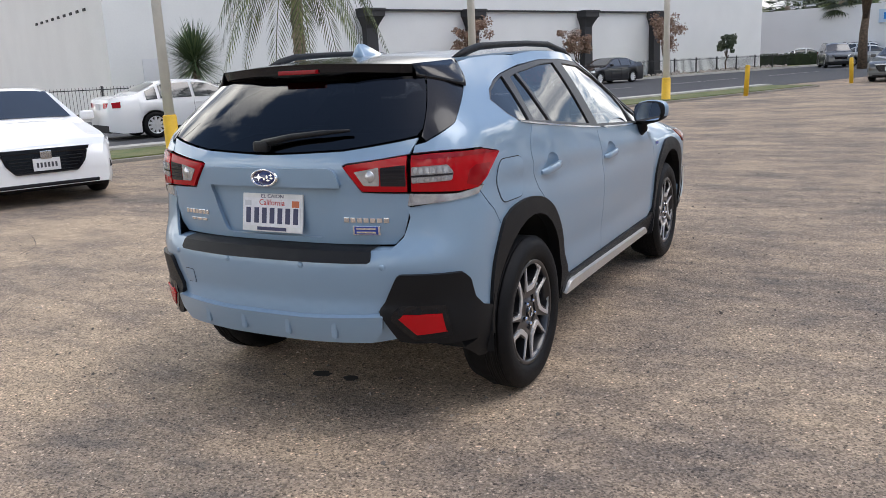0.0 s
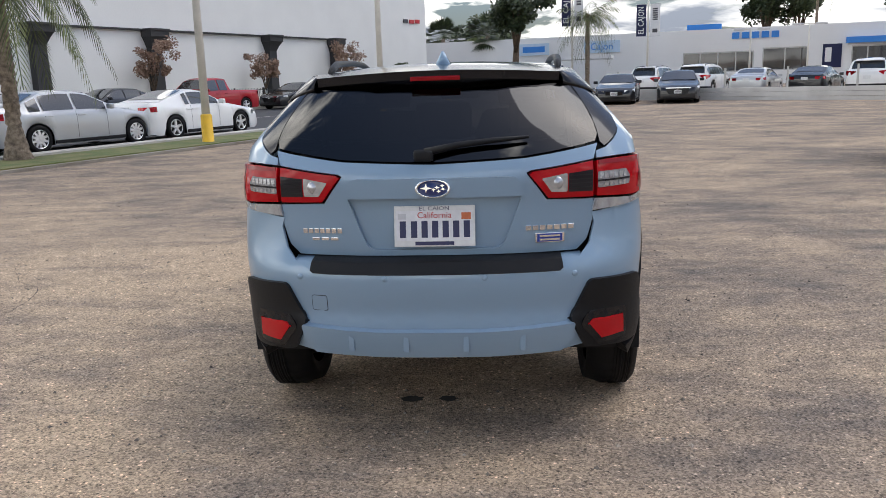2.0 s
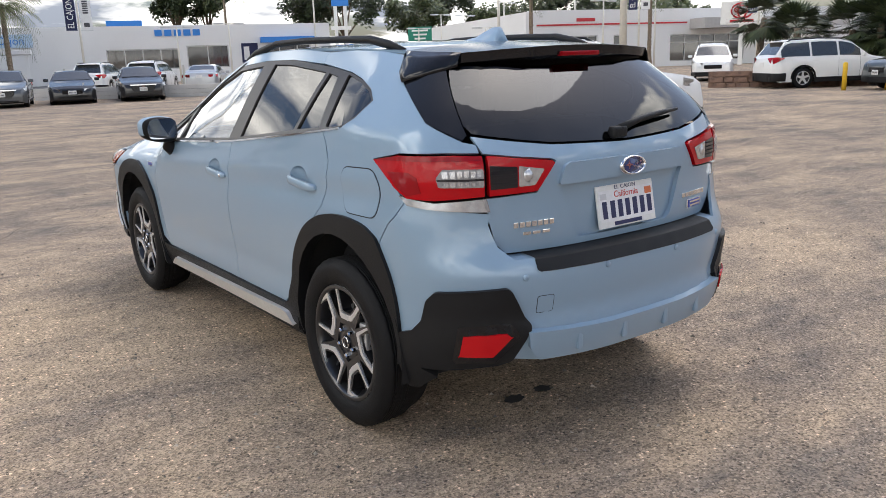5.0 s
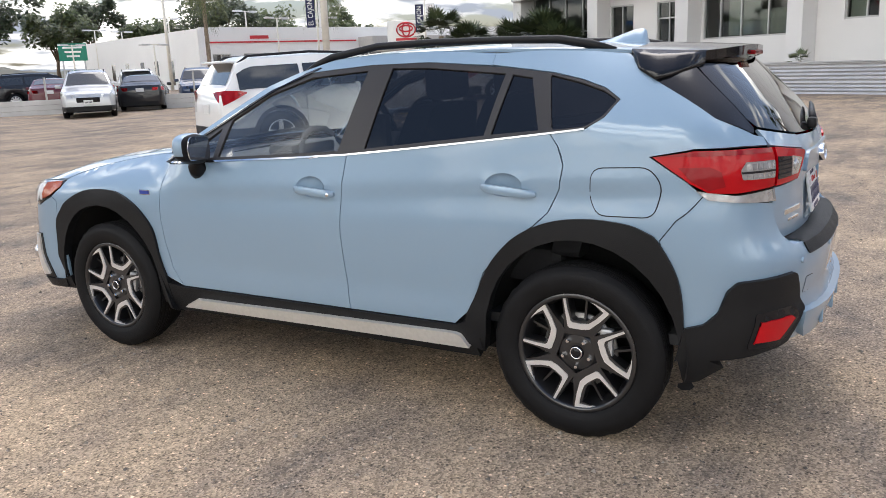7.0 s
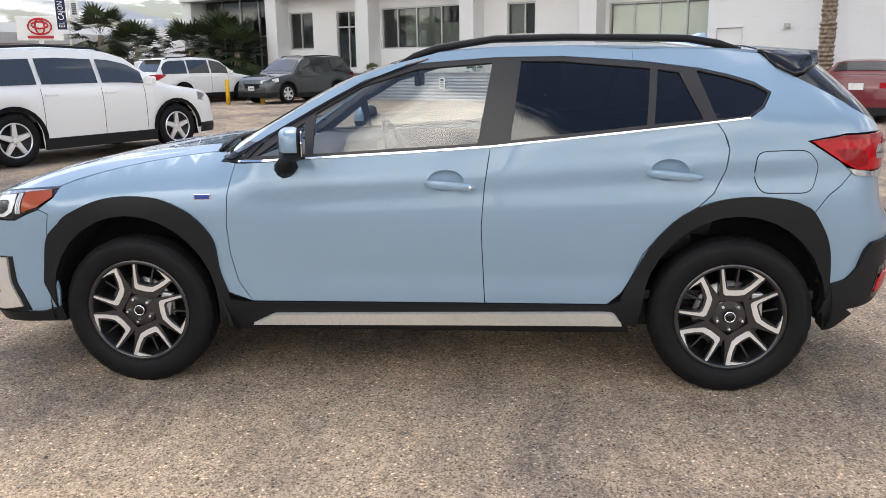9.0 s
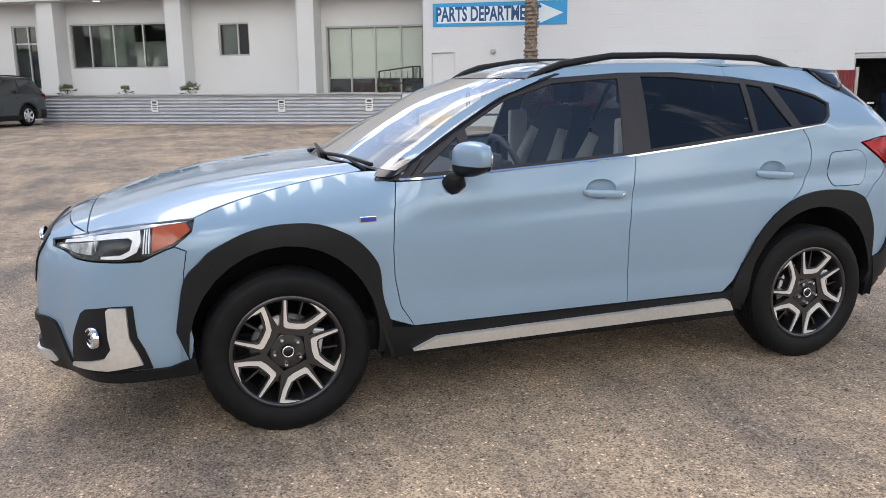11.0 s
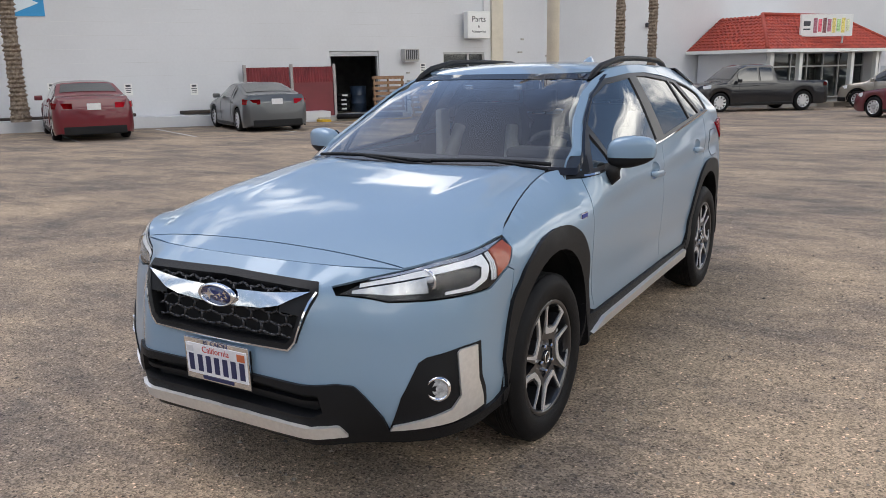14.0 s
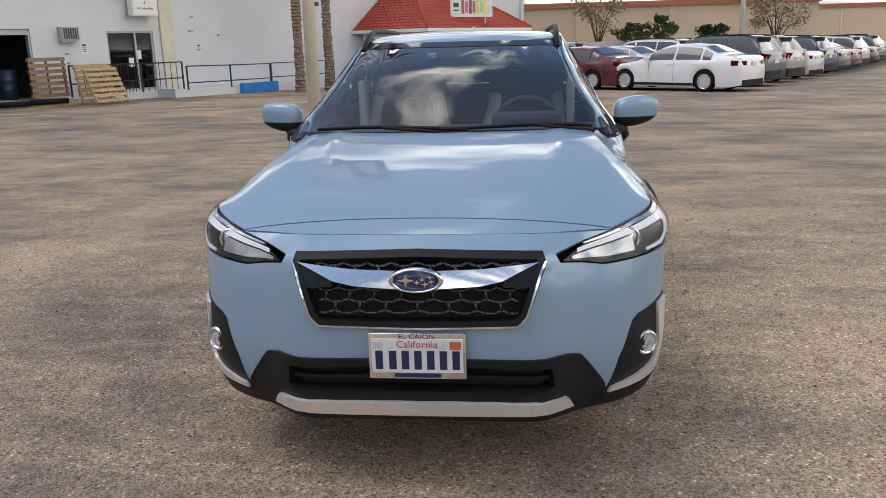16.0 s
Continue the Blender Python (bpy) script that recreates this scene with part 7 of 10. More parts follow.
    ledge_strip("bumper_ledge", -0.56, 0.56, BLUE, 0.0)
    ledge_strip("bumper_step_pad", -0.482, 0.482, BLACK_PL, 0.005, "black rubber step pad")
    pan("bumper_pad", sym([(0.0, 0.703), (qx(0.474, 0.704), 0.704), (qx(0.486, 0.713), 0.713), (qx(0.482, 0.742), 0.742), (0.0, 0.742)]), c_rear, BLACK_PL, 0.03, label="black rubber bumper pad", off=0.006, thick=0.008)
    for x in (-0.53, -0.19, 0.19, 0.53):
        z = 0.688
        p = Vector(c_rear(qx(x, z), z))
        bm = bmesh.new()
        lathe(bm, [(0.0, -0.004), (0.010, -0.004), (0.012, 0.0), (0.012, 0.01)], 12, "z", Matrix.Translation(p) @ pose(0, 0, 0, -90, 0, 0 if x < 0 else 0))
        part("parking_sensor", bm, BLUE, car, smooth=True)
    pan("bumper_lip", round_poly(to_q([(-0.515, 0.44), (-0.475, 0.392), (-0.2, 0.383), (0.2, 0.383), (0.475, 0.392), (0.515, 0.44), (0.525, 0.500), (0.46, 0.497), (0.2, 0.486), (-0.2, 0.486), (-0.46, 0.497), (-0.525, 0.500)]), 0.008), c_rear, BLUE, 0.035, label="pressed lower bumper lip", off=0.026, thick=0.03)
    for x in (-0.33, -0.115, 0.115, 0.33):
        p = c_rear(qx(x, 0.45), 0.45)
        part("bumper_rib", boxes(((p[0], p[1] - 0.022, 0.438), (0.024, 0.014, 0.075), 0, 0.005)), BLUE, car)
    hk = round_poly([(-0.485, 0.555), (-0.485, 0.615), (-0.425, 0.615), (-0.425, 0.555)], 0.008)
    pan("tow_cover_line", to_q(grow(hk, 0.0025)), c_rear, DARK, 0.03, off=0.0006, thick=0)
    pan("tow_cover", to_q(hk), c_rear, BLUE, 0.03, off=0.0016, thick=0.001)
    for sx in (1, -1):
        bm = bmesh.new()
        prism(bm, round_poly([(0.68, 0.36), (0.852, 0.46), (0.846, 0.245), (0.80, 0.222), (0.70, 0.222), (0.68, 0.25)], 0.02), 0, 0.016, lambda u, v, d: Vector((u * sx, 0.945 + d - 0.30 * (0.46 - v), v)))
        part("mud_flap", bm, BLACK_PL, car, "black rubber mud flap")

    # ---- tail lamps ----
    body_l = [(qy(-1.607, 1.084), 1.084), (qy(-1.75, 1.108), 1.108), (qx(0.765, 1.108), 1.108), (qx(0.70, 1.108), 1.108), (qx(0.618, 1.102), 1.102), (qx(0.618, 0.967), 0.967), (qx(0.76, 0.958), 0.958), (qy(-1.80, 0.963), 0.963), (qy(-1.74, 0.995), 0.995)]
    gate_l = [(qx(0.606, 1.102), 1.102), (qx(0.375, 1.073), 1.073), (qx(0.360, 1.062), 1.062), (qx(0.432, 0.970), 0.970), (qx(0.606, 0.966), 0.966)]
    rev_l = [(qx(0.612, 0.962), 0.962), (qx(0.602, 0.911), 0.911), (qx(0.75, 0.923), 0.923), (qy(-1.80, 0.937), 0.937), (qy(-1.76, 0.972), 0.972), (qx(0.76, 0.953), 0.953)]
    for mi in (False, True):
        tl = pan("tail_lamp", grow(body_l, -0.002), c_rear, RED_LENS, 0.03, None, mi, "red and smoked tail lamp", off=0.010, thick=0.03)
        pan("clear_window", round_poly([(qx(0.622, 1.060), 1.060), (qx(0.735, 1.063), 1.063), (qx(0.752, 1.035), 1.035), (qx(0.748, 1.004), 1.004), (qx(0.622, 1.000), 1.000)], 0.008), c_rear, GREY_L, 0.03, tl, mi, "greyish clear lens", off=0.0125, thick=0.002)
        pan("lamp_shelf", [(qx(0.622, 1.029), 1.029), (qx(0.750, 1.031), 1.031), (qx(0.750, 1.024), 1.024), (qx(0.622, 1.022), 1.022)], c_rear, SMOKE_L, 0.03, tl, mi, off=0.0135, thick=0.002)
        for k in range(6):
            x = 0.628 + 0.019 * k
            for z0, z1 in ((1.004, 1.019), (1.034, 1.056)):
                pan("lamp_cell", round_poly([(qx(x, z1), z1), (qx(x + 0.014, z1), z1), (qx(x + 0.014, z0), z0), (qx(x, z0), z0)], 0.003), c_rear, CLEAR_L, 0.03, tl, mi, off=0.0137, thick=0.002)
        pan("upper_edge", [(qy(-1.62, 1.084), 1.084), (qy(-1.75, 1.104), 1.104), (qx(0.765, 1.104), 1.104), (qx(0.625, 1.100), 1.100), (qx(0.625, 1.086), 1.086), (qx(0.765, 1.088), 1.088), (qy(-1.75, 1.088), 1.088)], c_rear, RED_DEEP, 0.03, tl, mi, off=0.0125, thick=0.002)
        pan("lower_lens", [(qy(-1.70, 1.048), 1.048), (qy(-1.80, 1.052), 1.052), (qy(-1.835, 1.035), 1.035), (qy(-1.85, 0.985), 0.985), (qy(-1.80, 0.972), 0.972), (qy(-1.745, 1.004), 1.004)], c_rear, RED_DEEP, 0.03, tl, mi, "deep red lower lens", off=0.0118, thick=0.002)
        gl = pan("gate_lamp", grow(gate_l, -0.002), c_rear, RED_LENS, 0.03, None, mi, "deep red inner lamp", off=0.010, thick=0.03)
        pan("smoked_window", [(qx(0.602, 1.068), 1.068), (qx(0.51, 1.06), 1.06), (qx(0.51, 0.992), 0.992), (qx(0.602, 0.99), 0.99)], c_rear, SMOKE_L, 0.03, gl, mi, "smoked lens", off=0.0125, thick=0.002)
        pan("clear_window", round_poly([(qx(0.505, 1.062), 1.062), (qx(0.408, 1.046), 1.046), (qx(0.445, 0.994), 0.994), (qx(0.505, 0.993), 0.993)], 0.006), c_rear, CLEAR_L, 0.03, gl, mi, "clear lens", off=0.0125, thick=0.002)
        bm = bmesh.new()
        p = Vector(c_rear(qx(0.468, 1.028), 1.028)) + Vector((0, -0.013, 0))
        lathe(bm, [(0.0, -0.006), (0.010, -0.005), (0.016, 0.0), (0.024, 0.001), (0.024, 0.006)], 16, "z", Matrix.Translation((-p.x if mi else p.x, p.y, p.z)) @ pose(0, 0, 0, -90, 0, 0))
        part("bulb", bm, CLEAR_L, gl, "round white bulb lens", True)
        for k in range(4):
            z = 1.005 + 0.015 * k
            pan("lamp_rib", [(qx(0.60, z + 0.004), z + 0.004), (qx(0.515, z + 0.004), z + 0.004), (qx(0.515, z), z), (qx(0.60, z), z)], c_rear, DARK, 0.03, gl, mi, off=0.0135, thick=0.001)
        rv = pan("reversing_lamp", grow(rev_l, -0.002), c_rear, CLEAR_L, 0.03, None, mi, "clear reversing lamp", off=0.008, thick=0.03)
        pan("lamp_bezel", [(qx(0.617, 0.959), 0.959), (qx(0.606, 0.918), 0.918), (qx(0.616, 0.920), 0.920), (qx(0.625, 0.957), 0.957)], c_rear, GREY_L, 0.03, rv, mi, off=0.0095, thick=0.001)

    # ---- nose: grille, lamps, lower cladding ----
    gr = pan("grille_frame", grow(grq, 0.004), c_front, BLACK_PL, 0.05, None, False, "black grille frame", holes=[grow(grq, -0.015)], off=0.006, thick=0.06)
    pan("grille_back", grow(grq, -0.01), c_front, DARK, 0.06, gr, off=-0.045, thick=0)
    bm = bmesh.new()
    inner = grow(grq, -0.012)
    pw, ph = 0.058, 0.037
    for r in range(7):
        z = 0.590 + ph * r
        for c in range(-9, 10):
            q = c * pw + (pw / 2 if r % 2 else 0)
            pts = [(q - pw / 2, z), (q - pw * 0.20, z - ph * 0.26), (q + pw * 0.20, z - ph * 0.26), (q + pw / 2, z)]
            for (q0, z0), (q1, z1) in list(zip(pts, pts[1:])) + [((q - pw / 2, z), (q - pw / 2, z + ph * 0.72))]:
                if inside((q0, z0), inner) and inside((q1, z1), inner):
                    a, b2 = Vector(c_front(q0, z0)), Vector(c_front(q1, z1))
                    d = Vector((0, 0.014, 0))
                    tube(bm, [a - d, b2 - d], 0.0055, 6)
    part("grille_mesh", bm, mat("grille_plastic", (0.03, 0.03, 0.033), rough=0.25, var=0.15), gr, smooth=True)
    for mi in (False, True):
        bar = [(fx(0.385, 0.776), 0.776), (fx(0.36, 0.764), 0.764), (fx(0.27, 0.722), 0.722), (fx(0.20, 0.708), 0.708), (fx(0.06, 0.700), 0.700), (fx(0.06, 0.753), 0.753), (fx(0.20, 0.757), 0.757), (fx(0.30, 0.766), 0.766)]
        pan("grille_wing", bar, c_front, CHROME, 0.03, gr, mi, "chrome grille wing", off=0.012, thick=0.03)
        pan("wing_backing", [(fx(0.40, 0.775), 0.775), (fx(0.375, 0.70), 0.70), (fx(0.27, 0.705), 0.705), (fx(0.28, 0.755), 0.755)], c_front, BLACK_PL, 0.04, gr, mi, off=0.004, thick=0.03)

    for mi in (False, True):
        pan("grille_edge", [(fx(x, z), z) for x, z in [(0.405, 0.776), (0.349, 0.609), (0.320, 0.578), (0.0, 0.570), (0.0, 0.576), (0.317, 0.584), (0.343, 0.612), (0.399, 0.778)]], c_front, CHROME, 0.04, gr, mi, "thin chrome grille edge", off=0.010, thick=0.012)

    def emblem(at, w, h):
        bm = bmesh.new()
        lathe(bm, [(0, 0.006), (1.0, 0.006), (1.0, -0.004)], 28)
        bmesh.ops.transform(bm, matrix=Matrix.Diagonal((w, h, 1, 1)), verts=bm.verts)
        e = part("emblem", bm, mat("emblem_blue", (0.012, 0.022, 0.12), rough=0.2, coat=1.0), car, "blue oval emblem with chrome rim", True, at)
        bm = bmesh.new()
        lathe(bm, [(0.86, 0.006), (0.90, 0.011), (0.98, 0.011), (1.05, 0.004), (1.05, -0.006)], 28)
        bmesh.ops.transform(bm, matrix=Matrix.Diagonal((w, h, 1, 1)), verts=bm.verts)
        part("rim", bm, CHROME, e, smooth=True)
        for u, v, r in ((-0.38, 0.05, 0.34), (0.05, -0.12, 0.15), (0.25, 0.12, 0.16), (0.35, -0.28, 0.15), (0.60, -0.05, 0.15), (0.55, 0.32, 0.15)):
            bm = bmesh.new()
            pts = [(u * w + math.cos(k * math.pi / 4) * w * r * (1 if k % 2 == 0 else 0.28), v * h + math.sin(k * math.pi / 4) * w * r * (0.75 if k % 2 == 0 else 0.28)) for k in range(8)]
            prism(bm, pts, 0.006, 0.009, lambda a, b, d: Vector((a, b, d)))
            part("star", bm, CHROME, e)
        return e

    emblem(Matrix.Translation((0, lerp_table(YF, 0.735) + 0.054, 0.732)) @ pose(0, 0, 0, -84, 0, 180) @ pose(0, 0, 0, 180, 0, 0) @ pose(0, 0, 0, 0, 0, 0), 0.083, 0.040)
    emblem(Matrix.Translation((0, lerp_table(YR, 1.02) - 0.018, 1.021)) @ pose(0, 0, 0, 84, 0, 0), 0.066, 0.034)
    hl = [(fx(0.458, 0.766), 0.766), (fx(0.60, 0.738), 0.738), (fx(0.72, 0.740), 0.740), (fy(1.865, 0.752), 0.752), (fy(1.75, 0.80), 0.80), (fy(1.68, 0.85), 0.85), (fy(1.648, 0.880), 0.880)] + [lamp_top(1 - k / 8) for k in range(8)]
    for mi in (False, True):
        h = pan("headlamp", grow(hl, -0.002), c_front, mat("lamp_housing", (0.010, 0.010, 0.012), rough=0.22, var=0.3, scale=12), 0.03, None, mi, "clear headlamp with white daylight strip", off=-0.004, thick=0.05)
        def below(t, d):
            q, z = lamp_top(t)
            return (q, z - d)

        # daylight strip: along the top, down the outer side and back below the projector
        drl = [below(0.08, 0.012), below(0.30, 0.016), below(0.50, 0.018), below(0.70, 0.018), below(0.715, 0.055), (lamp_top(0.69)[0], 0.785), (lamp_top(0.60)[0], 0.758), (lamp_top(0.44)[0], 0.752), (lamp_top(0.44)[0], 0.762), (lamp_top(0.58)[0], 0.772), (lamp_top(0.645)[0], 0.792), below(0.655, 0.052), below(0.62, 0.040), below(0.50, 0.038), below(0.30, 0.034), below(0.08, 0.024)]
        pan("light_guide", drl, c_front, LAMP_W, 0.022, h, mi, "white light guide", off=0.002, thick=0.004)
        pan("turn_bezel", [below(0.06, 0.028), below(0.34, 0.040), (lamp_top(0.36)[0], 0.762), (lamp_top(0.20)[0], 0.758), (lamp_top(0.06)[0], 0.766)], c_front, CLEAR_L, 0.03, h, mi, "clear inner reflector", off=0.001, thick=0.004)
        pan("upper_reflector", [below(0.10, 0.003), below(0.4, 0.003), below(0.7, 0.003), below(0.98, 0.003), below(0.80, 0.014), below(0.70, 0.015), below(0.4, 0.013), below(0.12, 0.009)], c_front, CLEAR_L, 0.03, h, mi, "bright upper reflector", off=0.001, thick=0.004)
        pan("side_marker", [below(0.80, 0.016), below(0.97, 0.008), (fy(1.685, 0.855), 0.855), (fy(1.755, 0.810), 0.810), (lamp_top(0.79)[0], 0.785)], c_front, AMBER, 0.03, h, mi, "amber side marker", off=0.004, thick=0.004)
        for k in range(3):
            t = 0.735 + 0.018 * k
            pan("lamp_fin", [below(t, 0.018), below(t + 0.008, 0.018), (lamp_top(t + 0.008)[0] - 0.004, 0.780), (lamp_top(t)[0] - 0.004, 0.778)], c_front, LAMP_W, 0.03, h, mi, off=0.003, thick=0.004)
        c = Vector(c_front(fx(0.690, 0.798), 0.798)) + Vector((0, -0.022, 0))
        if mi:
            c.x = -c.x
        bm = bmesh.new()
        bmesh.ops.create_uvsphere(bm, u_segments=20, v_segments=12, radius=0.030, matrix=Matrix.Translation(c + Vector((0, -0.018, 0))))
        part("projector", bm, CLEAR_L, h, "round projector lens", True)
        bm = bmesh.new()
        lathe(bm, [(0.030, 0.0), (0.036, 0.006), (0.039, 0.0)], 20, "z", Matrix.Translation(c + Vector((0, 0.0, 0))) @ pose(0, 0, 0, -90, 0, 0))
        part("projector_ring", bm, CHROME, h, smooth=True)
        cover = pan("lamp_cover", grow(hl, -0.004), c_front, glass_dark("lamp_cover_glass", (0.97, 0.975, 0.98), 0.7), 0.05, h, mi, "clear cover", off=0.010, thick=0)
        cover.visible_shadow = False
        # fog lamp bay
        bay_f = [(fx(0.632, 0.350), 0.350), (fx(0.655, 0.42), 0.42), (fx(0.70, 0.535), 0.535), (fx(0.72, 0.552), 0.552), (fy(1.985, 0.573), 0.573), (fy(1.915, 0.576), 0.576), (fy(1.908, 0.45), 0.45), (fy(1.885, 0.40), 0.40), (fy(1.872, 0.36), 0.36), (fy(1.86, 0.315), 0.315), (fx(0.75, 0.302), 0.302), (fx(0.61, 0.300), 0.300)]
        fbay = pan("fog_lamp_bay", bay_f, c_front, BLACK_PL, 0.03, None, mi, "black fog lamp bay", off=0.004, thick=0.02)
        lsh = [(fx(0.612, 0.302), 0.302), (fx(0.625, 0.318), 0.318), (fx(0.73, 0.343), 0.343), (fx(0.775, 0.362), 0.362), (fy(2.005, 0.405), 0.405), (fy(2.010, 0.556), 0.556), (fy(2.0, 0.566), 0.566), (fy(1.938, 0.570), 0.570), (fy(1.936, 0.45), 0.45), (fy(1.908, 0.38), 0.38), (fy(1.895, 0.338), 0.338), (fx(0.77, 0.312), 0.312)]
        pan("fog_garnish", lsh, c_front, SATIN, 0.025, fbay, mi, "satin silver garnish", off=0.014, thick=0.014)
        c = Vector(c_front(fx(0.752, 0.443), 0.443))
        out = Vector((-0.45, 0.89, 0))
        if mi:
            c.x, out.x = -c.x, -out.x
        rot = out.to_track_quat("Z", "Y").to_matrix().to_4x4()
        for nm, prof, m in (("fog_lamp", [(0.0, 0.006), (0.010, 0.002), (0.020, 0.007), (0.026, 0.002), (0.032, 0.004), (0.034, -0.01)], mat("fog_lamp_glass", (0.62, 0.63, 0.64), rough=0.12, var=0.5, scale=60, fine=300, coat=1.0)), ("fog_ring", [(0.032, 0.004), (0.036, 0.011), (0.042, 0.009), (0.044, -0.01)], CHROME)):
            bm = bmesh.new()
            lathe(bm, prof, 24, "z", Matrix.Translation(c + out * 0.004) @ rot)
            part(nm, bm, m, fbay, "", True)
    low = [(0.0, 0.470), (fx(0.47, 0.472), 0.472), (fx(0.515, 0.462), 0.462), (fx(0.60, 0.345), 0.345), (fx(0.61, 0.300), 0.300), (fx(0.75, 0.300), 0.300), (fy(1.80, 0.312), 0.312), (fy(1.70, 0.345), 0.345), (fy(1.69, 0.27), 0.27), (fx(0.70, 0.250), 0.250), (fx(0.5, 0.250), 0.250), (0.0, 0.245)]
    intake = sym([(0.0, 0.36), (fx(0.40, 0.36), 0.36), (fx(0.43, 0.375), 0.375), (fx(0.42, 0.44), 0.44), (0.0, 0.448)])
    lc = pan("lower_cladding", round_poly(sym(low), 0.004), c_front, BLACK_PL, 0.04, None, False, "matt black lower bumper", off=0.012, thick=0.05, holes=[intake])
    pan("intake_back", grow(intake, 0.01), c_front, DARK, 0.06, lc, off=-0.04, thick=0)
    pan("intake_slat", sym([(0.0, 0.398), (fx(0.42, 0.398), 0.398), (fx(0.42, 0.412), 0.412), (0.0, 0.412)]), c_front, BLACK_PL, 0.04, lc, off=-0.004, thick=0.02)
    pan("skid_strip", round_poly(sym([(0.0, 0.278), (fx(0.488, 0.290), 0.290), (fx(0.468, 0.328), 0.328), (0.0, 0.324)]), 0.005), c_front, SATIN, 0.04, lc, False, "satin silver skid strip", off=0.025, thick=0.03)
    return car


MAIN = main_car()


def wheel_meshes():
    """Tyre, rim, spokes and claws of one wheel, its outer face towards +x."""
    R = 0.243
    out = {}
    bm = bmesh.new()
    prof = [(R - 0.004, 0.045), (R + 0.004, 0.056), (R + 0.03, 0.064), (0.300, 0.066), (0.318, 0.062), (0.332, 0.050), (0.341, 0.042)]
    for x in (0.030, 0.020, 0.012, -0.004, -0.012, -0.028, -0.038):
        prof += [(0.3475, x + 0.005), (0.3475, x - 0.002), (0.341, x - 0.003), (0.341, x - 0.006)]
    prof += [(0.346, -0.075), (0.332, -0.11), (0.318, -0.155), (0.30, -0.160), (0.26, -0.150), (R - 0.004, -0.14)]
    lathe(bm, prof, 96, "x")
    # sipes cut the shoulder into blocks
    for i, v in enumerate(bm.verts):
        rr = math.hypot(v.co.y, v.co.z)
        if rr > 0.338 and (i % 96) % 3 == 0 and not (-0.02 < v.co.x < 0.02):
            v.co.y *= 1 - 0.003 / rr
            v.co.z *= 1 - 0.003 / rr
    out["tyre"] = mesh_from("tyre", bm, RUBBER, True)
    bm = bmesh.new()
    lathe(bm, [(R - 0.003, 0.050), (R - 0.010, 0.054), (R - 0.020, 0.050), (R - 0.024, 0.036), (R - 0.036, 0.0), (R - 0.040, -0.12), (0.06, -0.125)], 48, "x")
    out["rim"] = mesh_from("rim", bm, RIM_BLK, True)
    bm = bmesh.new()
    lathe(bm, [(0.02, -0.005), (0.15, -0.005), (0.152, -0.018), (0.02, -0.018)], 36, "x")
    out["brake_disc"] = mesh_from("brake_disc", bm, mat("brake_steel", (0.35, 0.34, 0.33), rough=0.4, metal=0.9, var=0.2), True)
    # a claw: thin arm, broad foot, corner and a tapering run along the rim
    P = [(-0.215, 0.962), (-0.180, 0.70), (-0.140, 0.435), (-0.105, 0.405), (0.10, 0.398), (0.225, 0.418), (0.40, 0.565), (0.565, 0.735), (0.50, 0.815), (0.33, 0.905), (0.16, 0.955), (0.03, 0.972), (0.03, 0.948), (0.16, 0.918), (0.32, 0.835), (0.455, 0.725), (0.32, 0.590), (0.205, 0.508), (0.07, 0.495), (-0.055, 0.500), (-0.095, 0.530), (-0.138, 0.72), (-0.180, 0.965)]
    bm = bmesh.new()
    back = [(-0.24, 0.965), (-0.21, 0.66), (-0.20, 0.30), (0.28, 0.28), (0.44, 0.53), (0.60, 0.735), (0.52, 0.83), (0.30, 0.93), (0.30, 0.84), (0.40, 0.72), (0.26, 0.60), (0.17, 0.535), (-0.03, 0.53), (-0.075, 0.56), (-0.11, 0.72), (-0.15, 0.97)]
    mid = [(0.085, 0.50), (0.125, 0.50), (0.165, 0.95), (0.135, 0.955)]
    for k in range(5):
        m = Matrix.Rotation(k * math.tau / 5, 4, "X")
        prism(bm, [(u * R, v * R) for u, v in back], -0.030, 0.030, lambda u, v, d: m @ Vector((d + 0.012 * min(1.0, math.hypot(u, v) / R), u, v)))
        prism(bm, [(u * R, v * R) for u, v in mid], -0.030, 0.012, lambda u, v, d: m @ Vector((d, u, v)))
    lathe(bm, [(0.0, 0.030), (0.040, 0.033), (0.070, 0.029), (0.082, 0.020), (0.086, -0.03)], 32, "x")
    out["spokes"] = mesh_from("spokes", bm, RIM_BLK, False)
    bm = bmesh.new()
    prism(bm, [(u * R, v * R) for u, v in P], 0.0, 1.0, lambda u, v, d: Vector((0.020 + 0.015 * d + 0.012 * min(1.0, math.hypot(u, v) / R), u, v)))
    out["claw"] = mesh_from("claw", bm, MACHINED)
    bm = bmesh.new()
    lathe(bm, [(0.0, 0.044), (0.024, 0.043), (0.028, 0.038), (0.029, 0.03)], 20, "x")
    out["centre_cap"] = mesh_from("centre_cap", bm, GLOSS_BLK, True)
    bm = bmesh.new()
    lathe(bm, [(0.020, 0.0432), (0.0225, 0.046), (0.025, 0.0432)], 20, "x")
    out["cap_ring"] = mesh_from("cap_ring", bm, CHROME, True)
    bm = bmesh.new()
    lathe(bm, [(0.0, 0.050), (0.007, 0.049), (0.0095, 0.044), (0.010, 0.03)], 6, "x")
    out["lug_nut"] = mesh_from("lug_nut", bm, CHROME, False)
    return out


